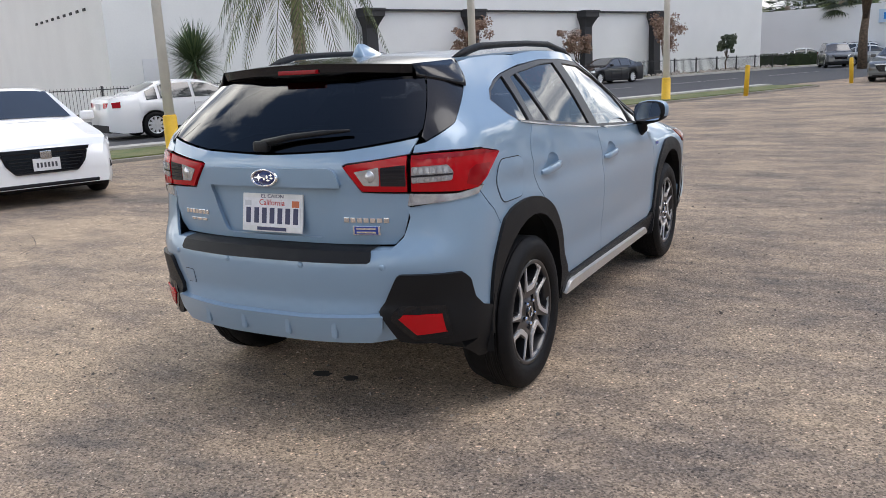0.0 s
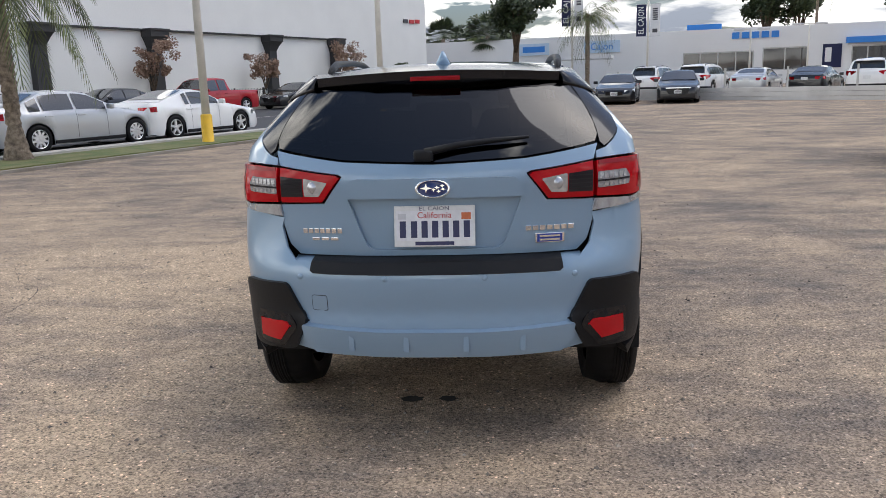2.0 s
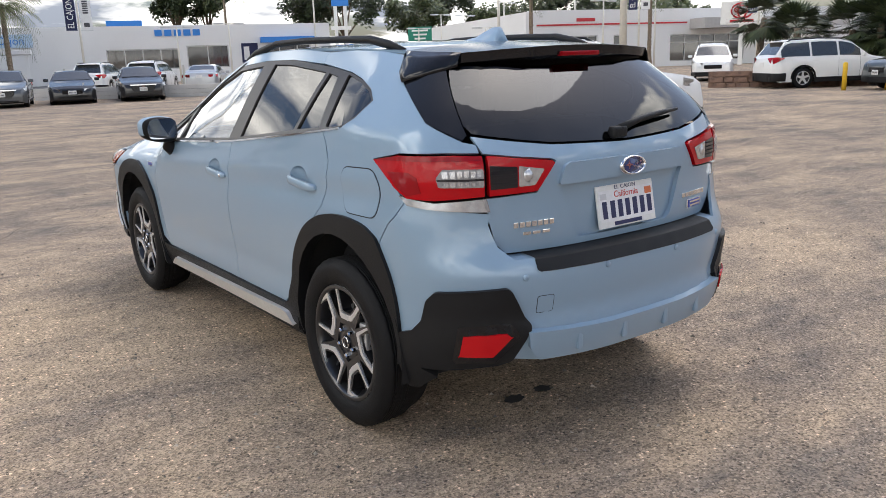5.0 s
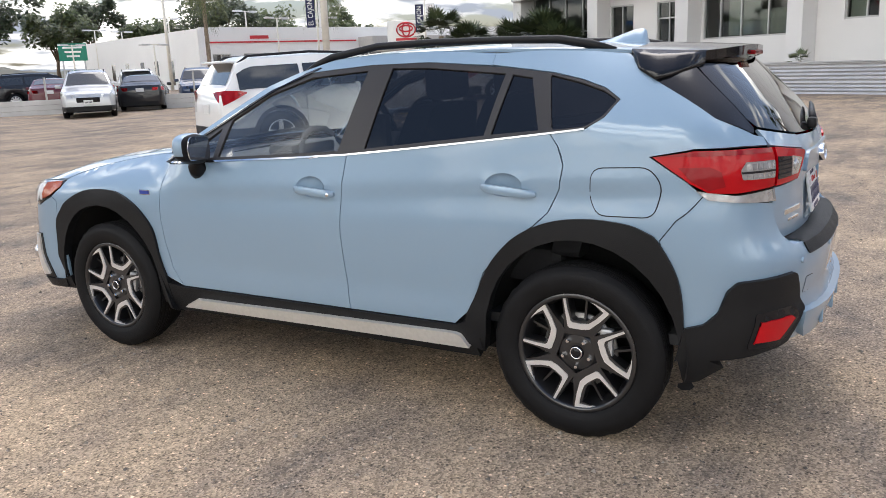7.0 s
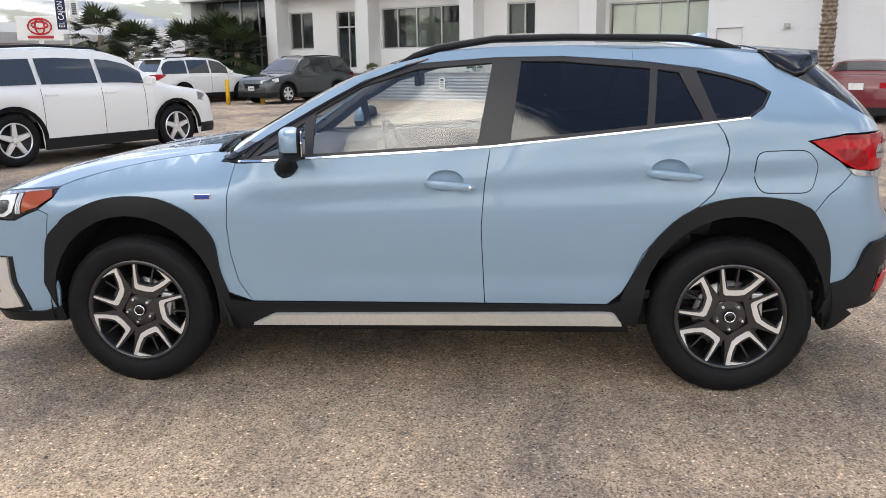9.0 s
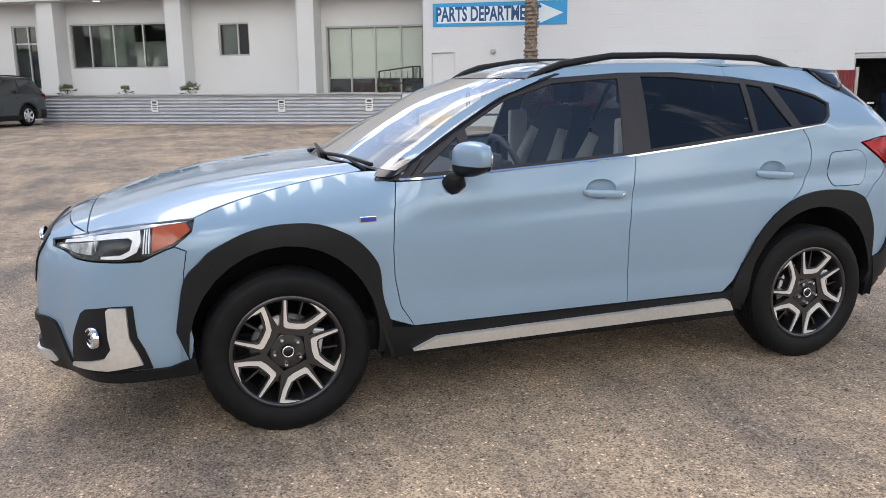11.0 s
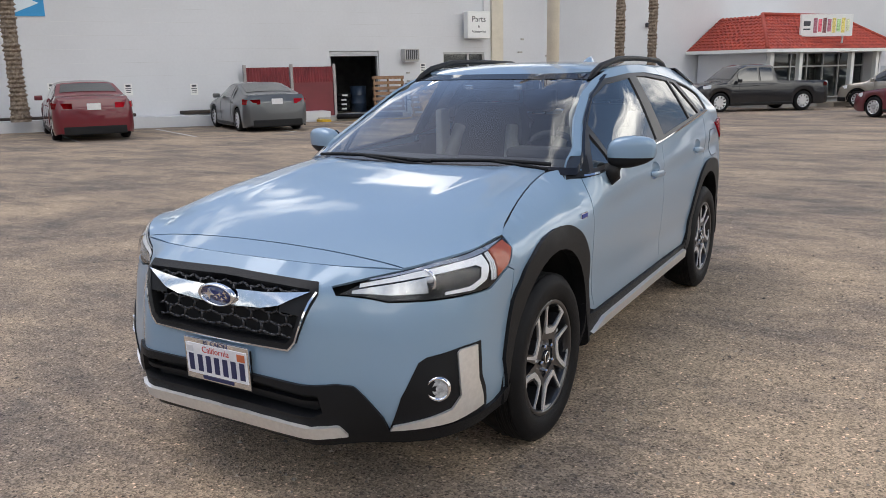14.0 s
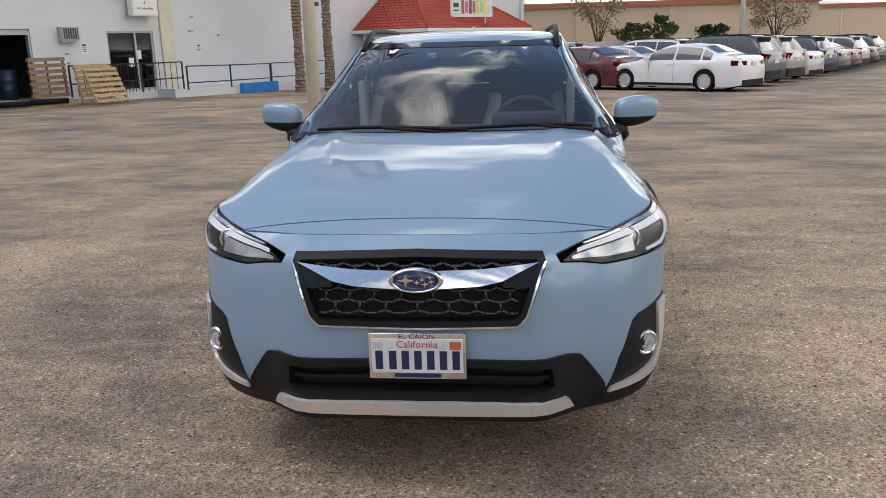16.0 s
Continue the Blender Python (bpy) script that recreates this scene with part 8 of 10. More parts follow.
def main_wheels():
    M = wheel_meshes()
    for sx in (1, -1):
        for yc, turn in ((1.335, -11), (-1.330, 0)):
            at = Matrix.Translation((0.786 * sx, yc, 0.322)) @ (pose(0, 0, 0) if sx > 0 else pose(0, 0, 0, 0, 0, 180)) @ Matrix.Rotation(radians(turn), 4, "X")
            w = new("wheel", M["tyre"])
            w.parent, w.matrix_basis = MAIN, at
            w["label"] = "black alloy wheel with machined claws"
            for n in ("rim", "brake_disc", "spokes", "centre_cap", "cap_ring"):
                share(n, M[n], w)
            for k in range(5):
                share("claw", M["claw"], w, Matrix.Rotation(k * math.tau / 5, 4, "X"))
                a = (k + 0.5) * math.tau / 5
                share("lug_nut", M["lug_nut"], w, Matrix.Translation((0, 0.056 * math.sin(a), 0.056 * math.cos(a))))
            if yc < 0 or sx < 0:
                bm = bmesh.new()
                box(bm, (0.012, 0.115, 0.05), (0.03, 0.05, 0.11), 0, 0.008)
                ob = part("brake_caliper", bm, STEEL, w)


main_wheels()


def car_trims():
    car = MAIN
    # door handles in shallow cups
    for sx in (1, -1):
        for y0, y1, z, tilt in HANDLES:
            cy = (y0 + y1) / 2
            # the cup is pressed into the door
            bm = bmesh.new()
            rings = []
            for f, dep in ((1.0, 0.0), (0.92, 0.006), (0.75, 0.014), (0.45, 0.020), (0.0, 0.021)):
                rings.append([bm.verts.new((sx * (half_width(cy + 0.02 + HANDLE_A * f * math.cos(k * math.tau / 28), z + 0.010 + HANDLE_B * f * math.sin(k * math.tau / 28)) - dep - 0.001), cy + 0.02 + HANDLE_A * f * math.cos(k * math.tau / 28), z + 0.010 + HANDLE_B * f * math.sin(k * math.tau / 28))) for k in range(28)])
            for u, v in zip(rings, rings[1:]):
                for k in range(28):
                    bm.faces.new((u[k], u[(k + 1) % 28], v[(k + 1) % 28], v[k]))
            bmesh.ops.recalc_face_normals(bm, faces=bm.faces)
            part("handle_cup", bm, BLUE, car, smooth=True)
            bm = bmesh.new()
            n = 14
            rows = []
            for k in range(n + 1):
                t = k / n
                y = y0 + (y1 - y0) * t
                h = 0.0165 * (1 - 0.45 * abs(2 * t - 1) ** 6)
                o = half_width(y, z) + 0.006 + 0.024 * (1 - abs(2 * t - 1) ** 5)
                zc = z + tilt * t
                rows.append([bm.verts.new((sx * xx, y, zc + zz)) for xx, zz in ((o - 0.016, -h), (o - 0.003, -h), (o, -h * 0.6), (o + 0.001, h * 0.5), (o - 0.004, h), (o - 0.016, h))])
            for u, v in zip(rows, rows[1:]):
                for k in range(6):
                    bm.faces.new((u[k], u[(k + 1) % 6], v[(k + 1) % 6], v[k]))
            bm.faces.new(rows[0]); bm.faces.new(rows[-1][::-1])
            bmesh.ops.recalc_face_normals(bm, faces=bm.faces)
            smooth_by(part("door_handle", bm, BLUE, car, "body-coloured door handle"), 50)
            if y0 > -0.5 and sx < 0:
                bm = bmesh.new()
                lathe(bm, [(0.0, 0.004), (0.008, 0.003), (0.010, 0.0)], 14, "x", Matrix.Translation((sx * (half_width(y1, z) + 0.022), y1 + 0.026, z + tilt)) @ pose(0, 0, 0, 0, 0, 180))
                part("key_lock", bm, CHROME, car, "round steel key lock", True)
        # badge on the front fender
        x = half_width(0.98, 0.86)
        part("fender_badge", boxes(((sx * (x + 0.003), 0.985, 0.856), (0.006, 0.075, 0.026), 0, 0.002)), CHROME, car)
        part("fender_badge_field", boxes(((sx * (x + 0.0055), 0.985, 0.856), (0.004, 0.066, 0.018))), mat("badge_blue", (0.03, 0.06, 0.32), rough=0.3), car)
        # mirror
        m = new("wing_mirror")
        m.matrix_world = Matrix.Translation((sx * 0.80, 0.575, 0)) @ pose(0, 0, 0, 0, 0, -12 * sx) @ Matrix.Translation((-sx * 0.80, -0.60, 0))
        m.parent, m["label"] = car, "blue-grey wing mirror on a black foot"
        bm = bmesh.new()
        bmesh.ops.create_uvsphere(bm, u_segments=24, v_segments=16, radius=1)
        for v in bm.verts:
            c = v.co
            for i in range(3):
                c[i] = math.copysign(abs(c[i]) ** 0.62, c[i])
            taper = 1 - 0.22 * max(0, c.x)
            v.co = Vector((sx * (0.912 + 0.113 * c.x), 0.60 + 0.056 * c.y * (1.0 - 0.35 * max(0, c.x) if c.y > 0 else 0.75), 1.092 + 0.074 * c.z * taper + 0.012 * c.x))
        if sx < 0:
            bmesh.ops.reverse_faces(bm, faces=bm.faces)
        cut = bmesh.ops.bisect_plane(bm, geom=bm.verts[:] + bm.edges[:] + bm.faces[:], plane_co=(0, 0, 1.066), plane_no=(0, 0, 1), clear_inner=False)
        bmesh.ops.bisect_plane(bm, geom=bm.verts[:] + bm.edges[:] + bm.faces[:], plane_co=(0, 0.574, 0), plane_no=(0, 1, 0))
        cap = bm.copy()
        bmesh.ops.delete(cap, geom=[f for f in cap.faces if f.calc_center_median().z < 1.066 or f.calc_center_median().y < 0.574], context="FACES")
        part("mirror_cap", cap, BLUE, m, smooth=True)
        bmesh.ops.delete(bm, geom=[f for f in bm.faces if f.calc_center_median().z >= 1.066 and f.calc_center_median().y >= 0.574], context="FACES")
        part("mirror_housing", bm, BLACK_PL, m, smooth=True)
        bm = bmesh.new()
        pl = round_poly([(0.825, 1.036), (0.82, 1.130), (0.85, 1.152), (0.975, 1.150), (1.0, 1.10), (0.985, 1.042)], 0.02)
        prism(bm, pl, 0.0, 0.004, lambda u, v, d: Vector((sx * u, 0.5585 - d, v)))
        part("mirror_glass", bm, mat("mirror_silver", (0.8, 0.82, 0.84), rough=0.02, metal=1.0, var=0.01), m)
        bm = bmesh.new()
        tube(bm, [(sx * 0.80, 0.64, 0.975), (sx * 0.835, 0.625, 1.0), (sx * 0.875, 0.61, 1.045)], [0.05, 0.046, 0.04], 12)
        part("mirror_foot", bm, BLACK_PL, m, smooth=True)
        # roof rail
        bm = bmesh.new()
        pts = []
        for y, dz in ((0.13, 0.004), (0.06, 0.018), (-0.04, 0.028), (-0.3, 0.033), (-0.6, 0.034), (-0.9, 0.034), (-1.15, 0.034), (-1.28, 0.028), (-1.38, 0.008)):
            xr = lerp_table(ROOF_X, y) - 0.028
            pts.append((sx * xr, y, c_roof(xr, y)[2] + dz))
        tube(bm, pts, [0.010, 0.017, 0.018, 0.016, 0.015, 0.015, 0.017, 0.018, 0.010], 10)
        for v in bm.verts:
            if v.co.y > -0.06 or v.co.y < -1.22:
                v.co.z -= 0.012
        part("roof_rail", bm, BLACK_PL, car, "black raised roof rail", True)
    # aerial fin
    bm = bmesh.new()
    z0 = c_roof(0, -1.28)[2]
    prof = [(-1.12, 0.0, 0.030), (-1.19, 0.016, 0.030), (-1.26, 0.042, 0.024), (-1.305, 0.058, 0.018), (-1.34, 0.062, 0.015), (-1.352, 0.055, 0.018), (-1.357, 0.03, 0.026), (-1.36, 0.0, 0.034)]
    rows = []
    for y, h, w in prof:
        base = c_roof(0, y)[2] - 0.004
        rows.append([bm.verts.new((-0.036, y, base)), bm.verts.new((-w * 0.35, y, base + h)), bm.verts.new((w * 0.35, y, base + h)), bm.verts.new((0.036, y, base))])
    for u, v in zip(rows, rows[1:]):
        for j in range(3):
            bm.faces.new((u[j], v[j], v[j + 1], u[j + 1]))
    bm.faces.new(rows[-1])
    bmesh.ops.recalc_face_normals(bm, faces=bm.faces)
    part("roof_aerial", bm, BLUE, car, "blue-grey shark-fin aerial", True)
    # wipers
    bm = bmesh.new()
    pr = [Vector(c_rear(qx(x, z), z)) + Vector((0, -0.02, 0.012)) for x, z in ((-0.03, 1.142), (0.10, 1.166), (0.24, 1.180), (0.365, 1.188))]
    tube(bm, pr, [0.016, 0.013, 0.011, 0.006], 8)
    box(bm, tuple(pr[0] + Vector((-0.005, 0.002, -0.012))), (0.075, 0.035, 0.045), 0, 0.012)
    part("rear_wiper", bm, BLACK_PL, car, "black rear wiper", True)
    for x0, x1, q in ((-0.05, 0.50, 0.60), (-0.55, 0.02, 0.0)):
        bm = bmesh.new()
        a = [Vector(c_screen(-(x0 + (x1 - x0) * k / 6) * 1.02, 1.045 + 0.012 * math.sin(k / 6 * math.pi))) + Vector((0, 0.022, 0.016)) for k in range(7)]
        tube(bm, a, 0.009, 6)
        tube(bm, [a[0] + Vector((0, 0.03, -0.02)), a[3]], 0.008, 6)
        part("windscreen_wiper", bm, BLACK_PL, car, "black windscreen wiper", True)
    # badges on the gate, as bars of their size
    gy = lambda x, z: c_gate(qx(x, z), z)
    for x0, x1, z, h in ((-0.525, -0.36, 0.858, 0.020), (-0.49, -0.375, 0.826, 0.012), (0.345, 0.535, 0.858, 0.020)):
        n = 7 if h > 0.015 else 3
        for k in range(n):
            w = (x1 - x0) / n
            x = x0 + (k + 0.5) * w
            p = gy(x, z)
            part("badge_bar", boxes(((x, p[1] - 0.002, z), (w * 0.82, 0.006, h), math.degrees(math.atan2(gy(x + 0.02, z)[1] - gy(x - 0.02, z)[1], 0.04)), 0.002)), CHROME, car)
    p = gy(0.44, 0.818)
    rz = math.degrees(math.atan2(gy(0.46, 0.818)[1] - gy(0.42, 0.818)[1], 0.04))
    part("badge_plate", boxes(((0.44, p[1] - 0.003, 0.818), (0.115, 0.008, 0.038), rz, 0.003)), CHROME, car)
    part("badge_field", boxes(((0.44, p[1] - 0.0065, 0.818), (0.098, 0.004, 0.03), rz)), mat("badge_blue", (0.03, 0.06, 0.32)), car)
    for z in (0.825, 0.811):
        part("badge_bar", boxes(((0.44, p[1] - 0.008, z), (0.08, 0.004, 0.007), rz)), CHROME, car)

    def plate(name, at, label):
        """Licence plate in a dealer frame; local x across, y up, z out."""
        pt = new(name)
        pt.parent, pt.matrix_basis, pt["label"] = car, at, label
        part("plate_frame", boxes(((0, 0, 0), (0.312, 0.157, 0.008), 0, 0.003)), CHROME if name == "front_plate" else mat("plate_frame_white", (0.75, 0.75, 0.74), rough=0.3), pt)
        part("plate_sheet", boxes(((0, 0.002, 0.005), (0.292, 0.115, 0.003))), mat("plate_white", (0.78, 0.78, 0.80), rough=0.35), pt)
        ink, red = mat("plate_ink", (0.02, 0.025, 0.09), rough=0.4), mat("plate_red", (0.5, 0.03, 0.03), rough=0.4)
        for k in range(7):
            x = -0.122 + 0.0405 * k + (0.003 if k > 0 else 0)
            part("plate_bar", boxes(((x, -0.012, 0.0072), (0.024, 0.064, 0.002), 0, 0.0008)), ink, pt)
        word("plate_state", "California", 0.034, Matrix.Translation((0, 0.041, 0.007)), red, pt, 0.0006)
        word("frame_town", "EL CAJON", 0.021, Matrix.Translation((0, 0.067, 0.0045)), ink, pt, 0.0006, 1.25)
        part("frame_bar", boxes(((0, -0.066, 0.0045), (0.15, 0.014, 0.002))), ink, pt)
        part("plate_sticker", boxes(((0.122, 0.038, 0.0072), (0.036, 0.026, 0.002))), mat("sticker_orange", (0.6, 0.16, 0.06)), pt)
        part("plate_sticker", boxes(((-0.125, 0.038, 0.0072), (0.032, 0.022, 0.002))), mat("sticker_pale", (0.6, 0.6, 0.62)), pt)
        return pt

    plate("rear_plate", Matrix.Translation((0, -2.056, 0.873)) @ pose(0, 0, 0, 80, 0, 0), "white licence plate in a white frame")
    plate("front_plate", Matrix.Translation((0, 2.333, 0.488)) @ pose(0, 0, 0, 90, 0, 180) @ pose(0, 0, 0, 2, 0, 0), "white licence plate in a chrome frame")
    part("plate_bracket", boxes(((0, 2.313, 0.488), (0.29, 0.03, 0.12), 0, 0.006)), BLACK_PL, car)


car_trims()


def interior():
    car = MAIN
    SEAT = mat("seat_cloth_black", (0.025, 0.026, 0.03), rough=0.9, fine=200, bump=0.2)
    SEAT2 = mat("seat_cloth_grey", (0.36, 0.35, 0.33), rough=0.9, fine=200, bump=0.2)
    TRIM = mat("cabin_plastic", (0.03, 0.031, 0.034), rough=0.7)
    BEIGE = mat("headliner", (0.42, 0.41, 0.39), rough=0.95)
    part("cabin_floor", boxes(((0, -0.4, 0.40), (1.5, 2.6, 0.04))), TRIM, car)
    bm = bmesh.new()
    prism(bm, round_poly([(0.80, 1.015), (0.45, 1.03), (0.30, 1.0), (0.24, 0.93), (0.30, 0.72), (0.80, 0.66)], 0.04), -0.72, 0.72, lambda u, v, d: Vector((d, u, v)))
    part("dashboard", bm, TRIM, car)
    part("cluster_hood", boxes(((-0.36, 0.33, 1.04), (0.36, 0.16, 0.07), 0, 0.03)), TRIM, car)
    part("headliner", sheet([(-0.50, -1.40), (0.50, -1.40), (0.53, -0.8), (0.53, -0.1), (0.40, 0.05), (-0.40, 0.05), (-0.53, -0.1), (-0.53, -0.8)], lambda x, y: (x, y, c_roof(x, y)[2] - 0.03), 0.12, thick=0), BEIGE, car)
    for sx in (1, -1):
        part("door_card", boxes(((sx * 0.775, 0.28, 0.74), (0.06, 1.05, 0.56), 0, 0.02), ((sx * 0.775, -0.60, 0.76), (0.06, 0.62, 0.60), 0, 0.02), ((sx * 0.775, -1.02, 0.97), (0.06, 0.34, 0.18), 0, 0.02)), TRIM, car)
        part("pillar_trim", sheet([(0.80, 1.03), (0.49, 1.245), (0.25, 1.365), (0.02, 1.415), (-0.06, 1.44), (0.24, 1.39), (0.52, 1.26), (0.84, 1.03)], lambda y, z: (half_width(y, z) - 0.035, y, z), 0.06, thick=0, mirror=sx < 0), BEIGE, car)
        part("b_pillar_trim", boxes(((sx * 0.64, -0.34, 0.92), (0.05, 0.12, 0.62), 0, 0.02)), BEIGE, car)

    def seat(x, y, w, rows=1, back=0.62):
        s = new("seat")
        s.parent, s["label"] = car, "black and grey cloth seat"
        part("cushion", boxes(((x, y, 0.60), (w, 0.50, 0.16), 0, 0.05)), SEAT, s)
        bm = bmesh.new()
        prism(bm, round_poly([(-w / 2, 0.0), (-w / 2, back * 0.75), (-w / 2 + 0.05, back), (w / 2 - 0.05, back), (w / 2, back * 0.75), (w / 2, 0.0)], 0.05), -0.05, 0.07, lambda u, v, d: Vector((x + u, y - 0.24 - d - 0.30 * v, 0.64 + v)))
        part("backrest", bm, SEAT, s)
        for e in (-1, 1):
            bm = bmesh.new()
            tube(bm, [(x + e * w * 0.40, y - 0.20, 0.70), (x + e * w * 0.44, y - 0.24, 0.90), (x + e * w * 0.36, y - 0.33, 1.12)], [0.05, 0.055, 0.04], 10)
            part("side_bolster", bm, SEAT2, s, "grey bolster", True)
        n = 1 if w < 0.7 else 3
        for k in range(n):
            hx = x + (k - (n - 1) / 2) * 0.42
            part("headrest", boxes(((hx, y - 0.45, 0.64 + back + 0.10), (0.26, 0.11, 0.17), 0, 0.045)), SEAT, s)
            for e in (-0.05, 0.05):
                bm = bmesh.new()
                tube(bm, [(hx + e, y - 0.43, 0.64 + back - 0.03), (hx + e, y - 0.45, 0.64 + back + 0.05)], 0.006, 6)
                part("headrest_post", bm, CHROME, s)

    seat(-0.37, -0.10, 0.52)
    seat(0.37, -0.10, 0.52)
    seat(0.0, -0.95, 1.25, back=0.50)
    w = new("steering_wheel")
    w.parent = car
    w.matrix_basis = Matrix.Translation((-0.37, 0.16, 0.97)) @ pose(0, 0, 0, 68, 0, 0)
    bm = bmesh.new()
    tube(bm, [(0.185 * math.cos(k * math.tau / 28), 0.185 * math.sin(k * math.tau / 28), 0) for k in range(29)], 0.016, 8, False)
    part("wheel_rim", bm, TRIM, w, smooth=True)
    part("wheel_hub", boxes(((0, 0, -0.01), (0.16, 0.12, 0.05), 0, 0.02), ((0, -0.02, -0.01), (0.34, 0.035, 0.02), 0, 0.005), ((0, -0.10, -0.01), (0.04, 0.15, 0.02), 0, 0.005)), TRIM, w)
    part("interior_mirror", boxes(((0, 0.10, 1.335), (0.24, 0.03, 0.065), 0, 0.012)), TRIM, car)
    part("sensor_cover", boxes(((0, 0.13, 1.385), (0.40, 0.10, 0.04), 0, 0.015)), TRIM, car)
    for x in (-0.15, 0.15):
        part("camera_eye", boxes(((x, 0.175, 1.378), (0.05, 0.03, 0.03), 0, 0.006)), CHROME, car)
    part("rear_deck", boxes(((0, -1.55, 0.86), (1.2, 0.7, 0.05))), TRIM, car)


interior()

# ---- other parked vehicles ----
def generic_wheel(r, w, spokes):
    """Tyre, rim and spokes; outer face towards +x."""
    out = {}
    bm = bmesh.new()
    lathe(bm, [(r * 0.66, w * 0.42), (r * 0.70, w * 0.5), (r * 0.90, w * 0.5), (r * 0.985, w * 0.38), (r, w * 0.2), (r, -w * 0.3), (r * 0.9, -w * 0.5), (r * 0.6, -w * 0.5)], 28, "x")
    out["tyre"] = mesh_from("tyre", bm, RUBBER, True)
    bm = bmesh.new()
    lathe(bm, [(r * 0.67, w * 0.44), (r * 0.63, w * 0.46), (r * 0.60, w * 0.36), (r * 0.58, 0.0), (0.0, 0.0)], 28, "x")
    out["rim"] = mesh_from("rim", bm, mat("wheel_well_dark", (0.03, 0.03, 0.032), rough=0.6), True)
    bm = bmesh.new()
    for k in range(spokes):
        m = Matrix.Rotation(k * math.tau / spokes, 4, "X")
        pts = [(-0.11 * r, 0.08 * r), (0.11 * r, 0.08 * r), (0.075 * r, 0.64 * r), (-0.075 * r, 0.64 * r)]
        a = [bm.verts.new(m @ Vector((w * 0.40, u, v))) for u, v in pts]
        b = [bm.verts.new(m @ Vector((w * 0.25, u * 1.2, v))) for u, v in pts]
        for i in range(4):
            bm.faces.new((a[i], a[(i + 1) % 4], b[(i + 1) % 4], b[i]))
        bm.faces.new(a)
    lathe(bm, [(0.0, w * 0.44), (0.12 * r, w * 0.42), (0.16 * r, w * 0.30)], 14, "x")
    lathe(bm, [(r * 0.61, w * 0.44), (r * 0.64, w * 0.475), (r * 0.67, w * 0.44)], 28, "x")
    out["spokes"] = mesh_from("spokes", bm, MACHINED, False)
    return out


# length, width, height, wheelbase, front overhang, clearance, tyre radius, belt, outline from nose to tail (share of length, height), cabin edges
KINDS = {}
KINDS["sedan"] = dict(L=4.85, W=1.84, H=1.45, wb=2.80, fo=0.93, gc=0.17, r=0.33, belt=0.95, top=[(0, 0.60), (0.015, 0.72), (0.06, 0.80), (0.27, 0.96), (0.31, 0.99), (0.46, 1.39), (0.52, 1.44), (0.62, 1.45), (0.72, 1.41), (0.86, 1.12), (0.95, 1.08), (0.985, 1.02), (1.0, 0.80)], cab=(0.31, 0.47, 0.73, 0.86), pill=(0.555, 0.74))
KINDS["coupe"] = dict(L=4.40, W=1.82, H=1.36, wb=2.60, fo=0.90, gc=0.14, r=0.33, belt=0.92, top=[(0, 0.52), (0.015, 0.64), (0.06, 0.74), (0.30, 0.92), (0.36, 0.96), (0.50, 1.31), (0.57, 1.36), (0.66, 1.34), (0.80, 1.16), (0.90, 1.04), (0.97, 1.03), (1.0, 0.82)], cab=(0.35, 0.51, 0.66, 0.88), pill=(0.66,))
KINDS["suv"] = dict(L=4.70, W=1.84, H=1.72, wb=2.68, fo=0.92, gc=0.22, r=0.355, belt=1.06, top=[(0, 0.66), (0.012, 0.84), (0.05, 0.95), (0.24, 1.08), (0.27, 1.11), (0.39, 1.60), (0.46, 1.69), (0.62, 1.72), (0.85, 1.68), (0.90, 1.62), (0.97, 1.14), (0.995, 1.05), (1.0, 0.80)], cab=(0.27, 0.41, 0.89, 0.97), pill=(0.50, 0.71))
KINDS["large_suv"] = dict(L=4.80, W=1.93, H=1.75, wb=2.89, fo=0.95, gc=0.22, r=0.385, belt=1.12, top=[(0, 0.68), (0.012, 0.88), (0.05, 1.00), (0.23, 1.14), (0.26, 1.17), (0.37, 1.60), (0.44, 1.70), (0.62, 1.75), (0.88, 1.70), (0.93, 1.60), (0.975, 1.20), (0.997, 1.10), (1.0, 0.80)], cab=(0.26, 0.40, 0.92, 0.975), pill=(0.49, 0.70))
KINDS["pickup"] = dict(L=5.60, W=1.95, H=1.80, wb=3.50, fo=0.95, gc=0.25, r=0.38, belt=1.12, top=[(0, 0.75), (0.01, 0.98), (0.05, 1.06), (0.22, 1.15), (0.24, 1.18), (0.33, 1.68), (0.38, 1.78), (0.50, 1.80), (0.575, 1.76), (0.60, 1.18), (0.63, 1.16), (0.99, 1.15), (1.0, 0.85)], cab=(0.24, 0.35, 0.575, 0.605), pill=(0.46,))
_wheels = {}


